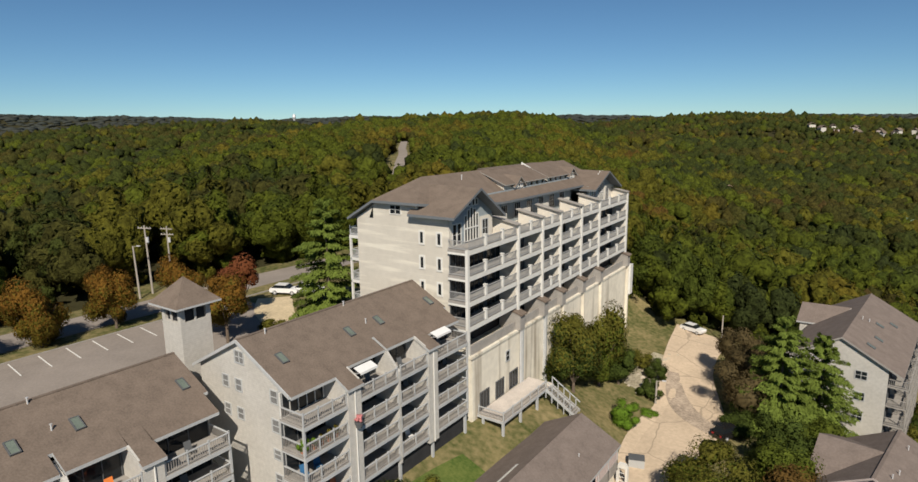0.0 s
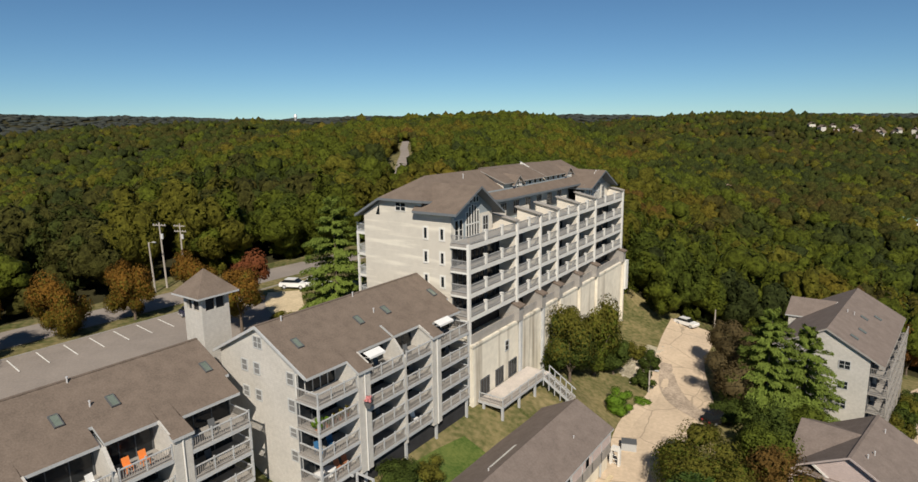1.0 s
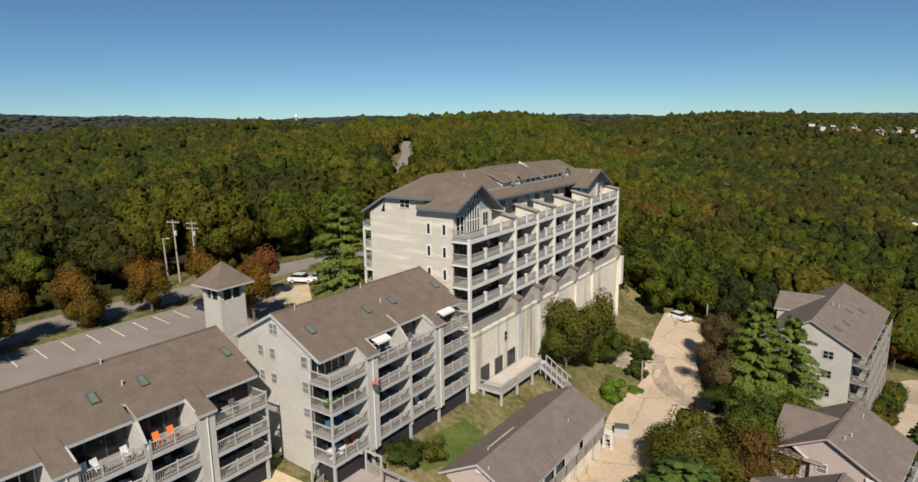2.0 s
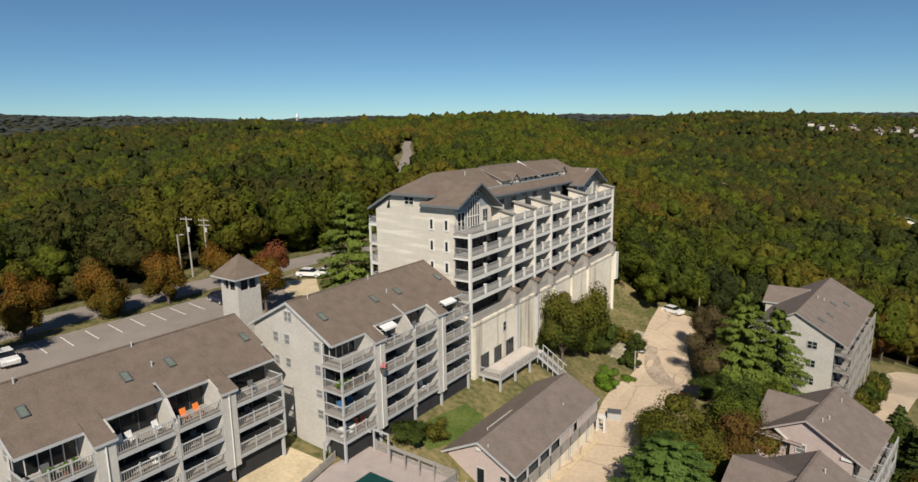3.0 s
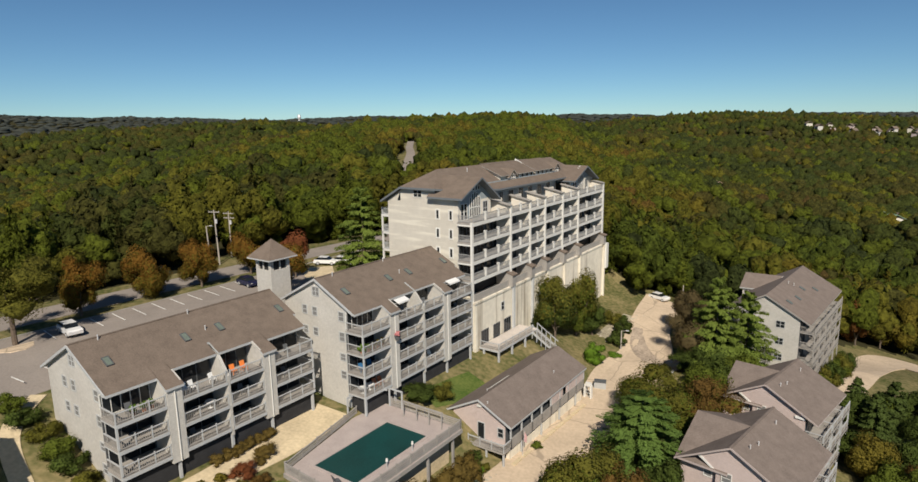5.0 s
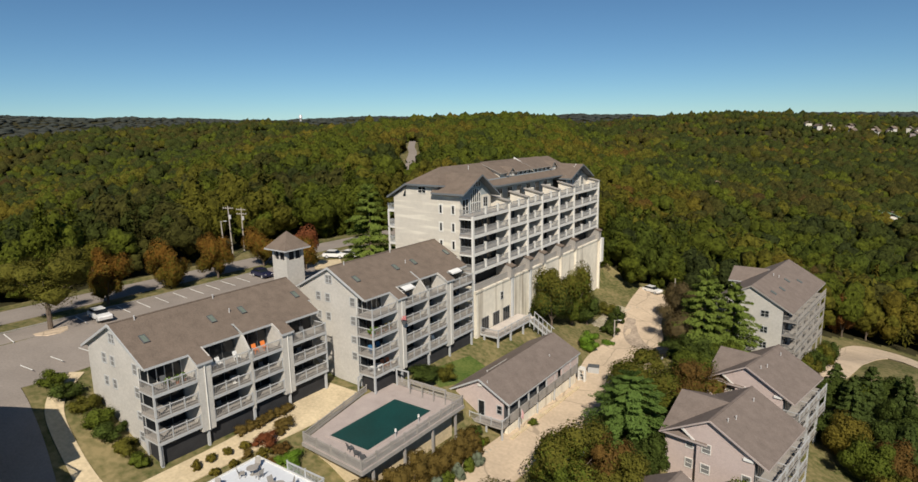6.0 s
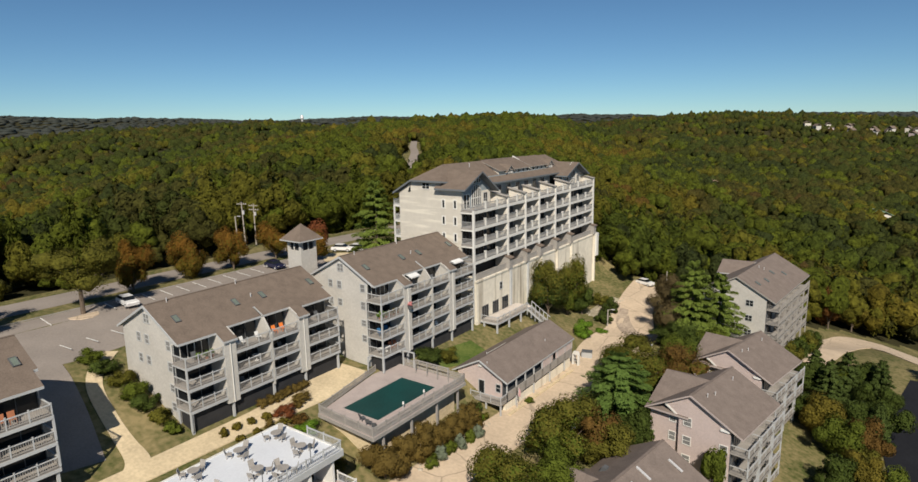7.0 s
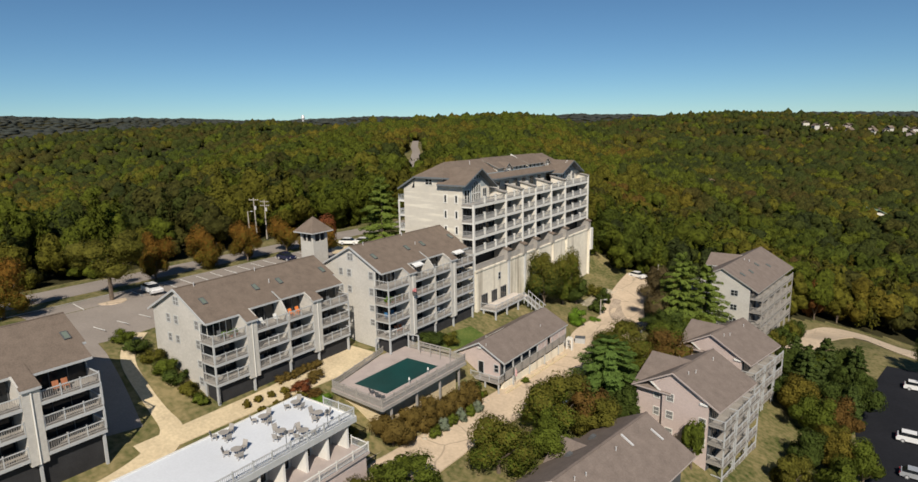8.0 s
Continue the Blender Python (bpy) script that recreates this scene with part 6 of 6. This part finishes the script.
shrub("amber bush at the pool deck foot", 9.0, -41.0, 1.5, 1.3, TREES[3], 124, n=450, leaf=0.18)
for i, (x, y, r) in enumerate(((-21.5, -51.5, 1.6), (-18.6, -51.3, 1.9), (-16.0, -51.0, 1.7), (-13.4, -50.8, 2.1), (-11.2, -50.9, 1.9), (-8.9, -50.6, 1.5), (-6.4, -50.4, 1.2))):
    shrub("green foundation shrub under the gable wall", x, y, r, r * 1.15, TREES[(i * 2) % 3], 130 + i, n=600, leaf=0.2, group="foundation shrubs")
RIGHT = [(46.5, 36.0, 6.6, 3.5, 2), (55.0, 45.5, 6.4, 3.0, 2), (50.2, 41.0, 6.0, 3.1, 0), (50.5, 22.0, 7.5, 3.5, 3),
         (54.0, 26.0, 7.0, 3.4, 2), (53.0, 17.0, 7.5, 3.5, 0), (56.8, 20.0, 7.0, 3.0, 4), (57.0, 9.5, 7.0, 3.4, 3), (53.5, 6.5, 6.0, 2.9, 2), (58.0, 2.0, 7.0, 3.4, 0), (47.0, 24.5, 5.0, 2.4, 2), (56.5, 14.0, 6.0, 2.7, 1),
         (58.5, 30.0, 7.5, 3.5, 2), (57.5, 37.5, 7.0, 3.4, 2), (56.0, -6.0, 6.5, 3.2, 2), (60.5, 8.0, 6.5, 2.9, 0), (52.5, -1.5, 5.5, 2.7, 1), (59.5, -13.0, 6.5, 3.2, 2), (54.0, -16.0, 5.5, 2.9, 0)]
for i, (x, y, h, r) in enumerate(((52.6, 40.6, 8.4, 3.2), (50.4, 33.4, 8.2, 3.4), (57.6, 43.0, 8.6, 2.8), (47.6, 41.0, 6.4, 2.6), (57.8, 25.5, 7.5, 2.6))):
    conifer("dark green cedar on the slope below the townhouses", x, y, h, r, CEDAR, 240 + i, 1900, 0.34, group="cedars on the slope")
for i, (x, y, h, r, m) in enumerate(RIGHT):
    tree("leafy tree on the slope below the townhouses", x, y, h, r, TREES[m], 150 + i, n=1500, leaf=0.32, trunk=0.12, group="trees below the townhouses")
for i, (x, y, h, r, m) in enumerate(((45.4, 101.0, 12.0, 3.6, RUSSET), (50.5, 107.0, 9.0, 3.8, TREES[3]), (70.0, 60.0, 9.0, 4.0, TREES[2]), (74.0, 48.0, 9.0, 4.0, TREES[2]))):
    tree("autumn tree behind the pale building", x, y, h, r, m, 170 + i, n=1300, leaf=0.32, trunk=0.14)

for i, (x, y, r, m) in enumerate(((-0.4, -42.3, 0.7, HEDGE), (0.6, -41.0, 0.8, TREES[3]), (-1.0, -37.6, 0.7, HEDGE), (2.2, -41.4, 0.7, TREES[4]), (-0.2, -44.2, 0.6, TREES[3]), (-0.3, -46.2, 0.6, TREES[3]), (5.6, -40.9, 1.0, LIME), (7.2, -41.6, 0.9, TREES[1]))):
    shrub("low amber and green bush beside the walk", x, y, r, r * 1.2, m, 300 + i, n=300, leaf=0.13, group="low bushes by the walk")
for i in range(6):
    shrub("tall green hedge bush below the pale building", 42.4 + 0.45 * i, 43.5 + 4.4 * i, 2.1, 4.2, TREES[(0, 1, 2)[i % 3]], 340 + i, "hedge", 700, 0.26, "hedge below the pale building")
STONE = material("pale_field_stone", (0.42, 0.37, 0.29), 0.95, 0.25, 2, 0.3)
q = random.Random(11)
rock = shared("rock", lambda: stone_mesh(4))


def boulder(label, x, y, s, group):
    t = thing("boulder", label, "stone", (x, y, ground_z(x, y) + 0.1 * s), q.uniform(0, 360), group)
    ob = piece("stone", rock, t)
    ob.scale = (s, s * q.uniform(0.6, 1.0), s * q.uniform(0.45, 0.8))


for i in range(26):
    boulder("pale rough stone on the sandy bank", 14.4 + q.uniform(-0.9, 0.9), -33 + 0.62 * i + q.uniform(-0.4, 0.4), q.uniform(0.2, 0.45), "stones on the sandy bank")
for i in range(22):
    boulder("pale rough stone on the rocky bank", 8.3 + q.uniform(-2.0, 2.0), 29.5 + 0.85 * i + q.uniform(-0.5, 0.5), q.uniform(0.25, 0.6), "stones on the rocky bank")

# ---- lower car park and its lane ----
strip("road", [(69, 61), (68, 40), (67, 28), (69, 10), (72, -40)], [13, 17.5, 17, 17, 17], 0.1, BLACKTOP, "dark new asphalt car park in the valley", "parking lot")
strip("road", [(45.2, 46), (46.8, 60), (47.4, 72), (48.8, 84), (52.5, 92.5), (57.5, 93), (62, 85), (66.5, 76), (74, 69), (84, 62)], [2.6, 5.0, 7.5, 9.5, 11, 11, 10, 8, 7, 7], 0.16, TANROAD, "tan gravel lane round the trees", "lane")
strip("pavement", [(-23, -48.5), (-18.5, -53.5), (-8, -55), (-3, -55), (0, -62), (1, -80)], [1.6, 1.7, 1.7, 2.7, 3, 3], 0.1, PATH, "cream concrete path beside the shrubs", "path")

# ---- parking marks, kerbs ----
stripe = shared("stripe", lambda: Geo().box(-2.4, 2.4, -0.06, 0.06, 0, 0.02).mesh("parking_line", PAINT))
marks = thing("parking_lines", "white painted parking bay lines on asphalt", "road marking", kind="structure")
for i in [0] + list(range(3, 17)):
    x, y = -38.0, -50 + 2.9 * i
    piece("parking_line", stripe, marks, (x, y, ground_z(x, y) + 0.1), -6)
for i in range(3):
    x, y = -28.5, -52 + 3.2 * i
    piece("parking_line", stripe, marks, (x, y, ground_z(x, y) + 0.12), 4)
kerb = thing("kerb", "grey weathered kerb along the grass verge", "kerb", kind="structure")
for i in range(40):
    y = -60 + 2 * i
    piece("kerb_stone", shared("kerb", lambda: Geo().box(-0.08, 0.08, 0.01, 1.98, -0.1, 0.12).mesh("kerb_stone", RAIL)), kerb, (-41.1, y, ground_z(-41.1, y) + 0.04))
isle = thing("parking_island", "bare sandy parking island round the tree", "traffic island", kind="structure")
part("island", Geo().rod((-37.0, -45.6, 14.5), (-37.0, -45.6, 14.76), 2.3, 2.1, 9), TANROAD, isle)


# ---- cars ----
def car(label, x, y, turn, paint, suv=False, lift=0.1):
    z = ground_z(x, y) + lift
    t = thing("car", label, "car", (x, y, z), turn)
    h = 0.25 if suv else 0.0
    side = [(-2.2, 0.35), (2.15, 0.35), (2.25, 0.75), (2.1, 0.92 + h * 0.5), (1.0, 1.0 + h * 0.5), (-2.1, 1.0 + h * 0.6), (-2.28, 0.7)]
    part("body", Geo().prism([(u, -0.88, v) for u, v in side], (0, 1.76, 0)), paint, t)
    roof = [(1.05, 0.98 + h * 0.5), (0.35, 1.45 + h), (-1.3 - h, 1.47 + h), (-2.0, 1.0 + h * 0.5)]
    part("cabin", Geo().prism([(u, -0.74, v) for u, v in roof], (0, 1.48, 0)), GLASS, t, "dark tinted windows")
    part("roof_panel", Geo().box(-1.35 - h, 0.4, -0.72, 0.72, 1.45 + h, 1.5 + h), paint, t)
    for u in (-1.35, 1.4):
        for v in (-0.8, 0.8):
            w = part("wheel", Geo().rod((u, v - 0.1, 0.33), (u, v + 0.1, 0.33), 0.33, sides=12), SLATE, t)
            part("rim", Geo().rod((u, v - 0.115, 0.33), (u, v + 0.115, 0.33), 0.19, sides=8), METAL, w)
    for v in (-0.62, 0.62):
        part("headlight", Geo().box(2.12, 2.24, v - 0.18, v + 0.18, 0.68, 0.82), METAL, t)
        part("tail_light", Geo().box(-2.3, -2.2, v - 0.15, v + 0.15, 0.72, 0.9), TAIL, t)
    return t


WHITECAR = material("white_car_paint", (0.75, 0.75, 0.74), 0.25, 0.03, 1, spec=0.5)
SILVER = material("silver_car_paint", (0.5, 0.52, 0.54), 0.3, 0.05, 1, metal=0.4, spec=0.5)
NAVY = material("navy_car_paint", (0.012, 0.016, 0.05), 0.25, 0.1, 1, spec=0.5)
BLACKCAR = material("black_car_paint", (0.012, 0.012, 0.013), 0.25, 0.1, 1, spec=0.5)
TAIL = material("tail_light_red", (0.3, 0.02, 0.02), 0.3, 0.1, 1)
car("white sedan parked at edge of tan lot", 9.2, 60.3, -20, WHITECAR)
car("white hatchback parked on the asphalt lot", -36.2, -39.6, -6, WHITECAR)
car("dark navy car parked in shade of tree", -36.9, -12.0, -6, NAVY)
car("white sedan parked by the hotel", -37.4, 5.8, 25, WHITECAR)
car("white hatchback parked by the hotel", -34.6, 7.9, 25, WHITECAR)
car("black car parked under the trees", 22.4, 26.6, 60, BLACKCAR, True)
car("white van parked on the dark asphalt", 66.5, 26.5, 0, WHITECAR, True)
car("white pickup parked on the dark asphalt", 67.5, 50.5, 0, WHITECAR, True)
car("grey car parked on the dark asphalt", 67.0, 14.5, 0, SILVER)
car("white car hidden under leafy trees", 24.6, -12.6, 60, WHITECAR)


# ---- poles and lamps ----
def pole(label, x, y, h, arms, lamp=False, lean=0.0):
    z = ground_z(x, y)
    t = thing("utility_pole" if not lamp else "street_lamp", label, "pole" if not lamp else "street lamp", (x, y, z), 20)
    part("shaft", Geo().rod((0, 0, -0.5), (lean, 0, h), 0.17, 0.11, 8), POLEWOOD, t)
    for k in range(arms):
        part("crossarm", Geo().box(-1.2 + lean, 1.2 + lean, -0.06, 0.06, h - 0.5 - 0.9 * k, h - 0.36 - 0.9 * k), POLEWOOD, t)
        for u in (-1.05, -0.5, 0.5, 1.05):
            part("insulator", Geo().rod((u + lean, 0, h - 0.36 - 0.9 * k), (u + lean, 0, h - 0.2 - 0.9 * k), 0.04), METAL, t)
    if lamp:
        part("arm", Geo().rod((lean, 0, h - 0.1), (lean + 0.9, 0, h + 0.05), 0.04), POLEWOOD, t)
        part("lamp_head", Geo().box(lean + 0.7, lean + 1.3, -0.12, 0.12, h, h + 0.12), METAL, t)
    elif arms:
        part("transformer", Geo().rod((lean + 0.32, 0, h - 2.6), (lean + 0.32, 0, h - 1.8), 0.22, sides=10), METAL, t)
    return t


pole("tall pale utility pole with crossarm", -55.0, -5.2, 10.6, 1, lean=-0.3)
pole("tall pale utility pole with two crossarms", -58.6, 0.0, 9.4, 2)
pole("pale street lamp pole beside the road", -53.8, -7.8, 8.0, 0, True, -0.3)
pole("short lamp post beside tan lot", 12.0, 29.6, 3.6, 0, True)
pole("slim pole at the edge of tan lot", 14.2, 60.5, 5.0, 0)

# ---- small things round the clubhouse and balconies ----
ac = thing("air_conditioner", "grey air conditioning unit behind clubhouse", "air conditioner", (13.4, 9.9, ground_z(13.4, 9.9)))
part("cabinet", Geo().box(-0.6, 0.6, -0.5, 0.5, 0, 1.1), TRIM, ac)
part("grille", Geo().rod((0, 0, 1.1), (0, 0, 1.14), 0.42, sides=14), SLATE, ac)
dump = thing("waste_bin", "grey metal waste bin beside the drive", "bin", (15.0, 12.8, ground_z(15, 12.8)), 20)
part("bin_body", Geo().prism([(-0.9, -0.6, 0), (0.9, -0.6, 0), (0.9, -0.75, 1.2), (-0.9, -0.75, 1.2)], (0, 1.3, 0)), TRIM, dump)
part("bin_lid", Geo().box(-0.92, 0.92, -0.78, 0.6, 1.2, 1.27), SLATE, dump)
tr = thing("trellis_arch", "white garden arch beside the clubhouse", "trellis", (14.9, 8.4, ground_z(14.9, 8.4)))
for u in (-0.5, 0.5):
    part("upright", Geo().box(u - 0.12, u + 0.12, -0.25, 0.25, 0, 2.0), WHITE, tr)
part("crown_arch", Geo().prism([(-0.62, -0.25, 2.0), (0.62, -0.25, 2.0), (0.4, -0.25, 2.5), (-0.4, -0.25, 2.5)], (0, 0.5, 0)), WHITE, tr)
for i in range(3):
    for k in range(4):
        part("bar", Geo().box(-0.4, 0.4, -0.03, 0.03, 0.3 + 0.5 * k, 0.36 + 0.5 * k), WHITE, tr) if i == 0 else None
fl = thing("flag_pole", "leaning pole with red white striped flag", "flag", (15.2, -12.0, ground_z(15.2, -12)))
part("staff", Geo().rod((0, 0, 0), (0.3, 0, 3.6), 0.03), METAL, fl)
part("flag", Geo().prism([(0.3, 0, 3.5), (0.55, 0.1, 2.9), (0.5, 0.12, 2.0), (0.2, 0.02, 2.2)], (0, 0.03, 0)), material("flag_cloth", (0.5, 0.3, 0.3), 0.9, 0.3, 3), fl)
for i in range(9):
    y = -13.5 + 2.3 * i
    b = thing("edging_block", "pale concrete edging block along the drive", "edging", (15.3 + 0.02 * i, y, ground_z(15.3, y)), group="edging blocks")
    part("block", Geo().box(-0.25, 0.25, -0.95, 0.95, -0.1, 0.28), PATH, b)

ORANGE = material("orange_plastic", (0.75, 0.22, 0.05), 0.5, 0.1, 2)
BLUE = material("blue_cloth", (0.03, 0.12, 0.25), 0.8, 0.2, 2)
TERRA = material("terracotta", (0.35, 0.14, 0.07), 0.8, 0.2, 3)


def on_balcony(bx, by, floors, bay, level, u, v):
    a, b, _ = BAYS[bay]
    return bx + 4.9 + u, by + a + (b - a) * v, floors[level]


F2, F1, F0 = [9.5, 12.05, 14.6, 17.15], [10.2, 12.75, 15.3], [10.9, 13.45, 16.0]
B2, B1, B0 = (-6.6, -24.2), (-12.2, -49.3), (-10.7, -85.2)
for v in (0.3, 0.6):
    x, y, z = on_balcony(*B1, F1, 2, 2, 1.7, v)
    chair("adirondack_chair", "bright orange plastic chair on upper balcony", x, y, z, 90, ORANGE, "orange chairs")
for v in (0.2, 0.35, 0.8):
    x, y, z = on_balcony(*B1, F1, 1, 2, 1.8, v)
    chair("balcony_chair", "white plastic chair on a balcony", x, y, z, 100, WHITEP, "white balcony chairs")
x, y, z = on_balcony(*B1, F1, 1, 1, 1.7, 0.7)
table("small white round table on a balcony", x, y, z, WHITEP)
for v in (0.15, 0.4):
    x, y, z = on_balcony(*B2, F2, 0, 0, 1.7, v)
    table("white covered round table on a balcony", x, y, z, WHITEP)
for v in (0.6, 0.8):
    x, y, z = on_balcony(*B2, F2, 0, 0, 1.8, v)
    chair("balcony_chair", "rust red balcony chair behind the railing", x, y, z, 80, TERRA, "rust balcony chairs")
for v in (0.2, 0.5):
    x, y, z = on_balcony(*B2, F2, 0, 1, 1.5, v)
    chair("balcony_chair", "blue cloth chair on a shaded balcony", x, y, z, 70, BLUE, "blue balcony chairs")
x, y, z = on_balcony(*B2, F2, 2, 0, 1.6, 0.6)
chair("balcony_chair", "white plastic chair on a balcony", x, y, z, 80, WHITEP, "white balcony chairs")
for bay, lev, v in ((1, 3, 0.5), (2, 3, 0.4), (3, 2, 0.6), (3, 1, 0.3), (1, 1, 0.5), (2, 2, 0.6), (3, 3, 0.4)):
    x, y, z = on_balcony(*B2, F2, bay, lev, 1.6, v)
    chair("balcony_chair", "dark balcony chair behind grey railing", x, y, z, 85, SLATE, "dark balcony chairs")
for bay, lev, v in ((0, 2, 0.4), (3, 2, 0.5), (3, 1, 0.4), (2, 1, 0.5), (1, 0, 0.3)):
    x, y, z = on_balcony(*B1, F1, bay, lev, 1.6, v)
    chair("balcony_chair", "dark balcony chair behind grey railing", x, y, z, 85, SLATE, "dark balcony chairs")
for v in (0.75, 0.9):
    x, y, z = on_balcony(*B0, F0, 3, 2, 1.6, v - 0.4)
    chair("balcony_chair", "rust red balcony chair behind the railing", x, y, z, 85, TERRA, "rust balcony chairs")


def planter(label, x, y, z, mat, seed, r=0.35, pot=TERRA):
    t = thing("potted_plant", label, "potted plant", (x, y, z))
    part("pot", Geo().rod((0, 0, 0), (0, 0, 0.35), 0.16, 0.22, 10), pot, t)
    piece("leaves", leaf_mesh("leaves", seed, 110, 0.12, r, r * 1.2, mat), t, (0, 0, 0.35 + r))


for i, v in enumerate((0.06, 0.3, 0.45, 0.62, 0.8)):
    x, y, z = on_balcony(*B2, F2, 0, 2, 2.3, v)
    planter("leafy green pot plant on a balcony", x, y, z, LIME if i < 2 else TREES[3], 200 + i, 0.5 if i == 0 else 0.32)
for i, v in enumerate((0.4, 0.6, 0.75)):
    x, y, z = on_balcony(*B1, F1, 0, 2, 2.3, v)
    planter("bright green plants along balcony rail", x, y, z, LIME, 210 + i, 0.35)
hb = thing("hanging_basket", "pink flower basket hung on a pier", "flower basket", (1.45, -18.6, 15.2))
piece("blossom", leaf_mesh("blossom", 220, 120, 0.14, 0.4, 0.35, leafy("leaf_pink", (0.6, 0.25, 0.25))), hb, (0, 0, 0.5))
part("basket", Geo().rod((0, 0, -0.3), (0, 0, 0.2), 0.25, 0.4, 10), SLATE, hb)
for y0, y1 in ((-17.7, -15.6), (-7.0, -4.6)):
    a = thing("awning", "white fabric awning over a top balcony", "awning")
    part("canopy", Geo().slab([(0.2, y0, 19.6), (1.0, y0, 19.3), (1.0, y1, 19.3), (0.2, y1, 19.6)], 0.06), WHITEP, a)
    part("valance", Geo().box(1.0, 1.03, y0, y1, 19.12, 19.32), WHITEP, a)
    for yy in (y0 + 0.1, y1 - 0.1):
        part("strut", Geo().rod((0.95, yy, 19.25), (-0.6, yy, 18.9), 0.03), METAL, a)
# ---- far marks on the horizon ----
def plan(r, d):
    r, d = r - 0.9, d - 63.8
    return r * 0.81915 - d * 0.57358, r * 0.57358 + d * 0.81915


wx, wy = plan(-690, 2640)
wt = thing("water_tower", "slim white water tower on far ridge", "water tower", (wx, wy, ground_z(wx, wy)))
part("shaft", Geo().rod((0, 0, -10), (0, 0, 62), 5, 4, 12), METAL, wt)
part("tank", Geo().rod((0, 0, 62), (0, 0, 72), 4, 8, 12).rod((0, 0, 72), (0, 0, 84), 8, 5, 12), METAL, wt)
q = random.Random(5)
for i in range(16):
    r, d = 600 + 13 * i + q.uniform(-4, 4), 1050 - 3 * i + q.uniform(-30, 20)
    x, y = plan(r, d)
    h = thing("house", "small pale house on the far ridge", "house", (x, y, ground_z(x, y) + 6.5), q.uniform(-40, 40), "far ridge houses")
    w, l, e = q.uniform(3, 5), q.uniform(7, 11), q.uniform(2.5, 4)
    part("wall", Geo().box(-w, w, -l / 2, l / 2, -10, e), [CREAM, SIDING, PINK][i % 3], h)
    g = Geo()
    gable = [(-w - 1, -l / 2 - 1, e), (0, -l / 2 - 1, e + 4), (0, l / 2 + 1, e + 4), (-w - 1, l / 2 + 1, e)]
    g.slab(gable, 0.4).slab([(0, -l / 2 - 1, e + 4), (w + 1, -l / 2 - 1, e), (w + 1, l / 2 + 1, e), (0, l / 2 + 1, e + 4)], 0.4)
    part("roof", g, SHINGLE, h)
for r, d, z, m, lab in ((250, 332, 2.0, material("green_metal_roof", (0.20, 0.29, 0.19), 0.5, 0.1, 1), "valley house with green metal roof"), (266, 352, -1.0, SHINGLE, "valley house among the trees"), (183, 418, 1.5, material("tan_tin_roof", (0.33, 0.24, 0.17), 0.6, 0.2, 1), "low house with tan roof in the woods")):
    x, y = plan(r, d)
    h = thing("house", lab, "house", (x, y, ground_z(x, y) + z), 30)
    part("wall", Geo().box(-4, 4, -6, 6, -8, 3.4), CREAM, h)
    part("roof", Geo().slab([(-5, -7, 3), (0, -7, 5.4), (0, 7, 5.4), (-5, 7, 3)], 0.3).slab([(0, -7, 5.4), (5, -7, 3), (5, 7, 3), (0, 7, 5.4)], 0.3), m, h)
track = []
for r, d in ((-26, 262), (-28.5, 300), (-30, 340), (-35.5, 392), (-39, 450)):
    track.append(plan(r, d))
strip("road", track, [5.0] * 5, 0.6, ASPHALT, "pale road climbing the wooded hill", "road", step=4.0)
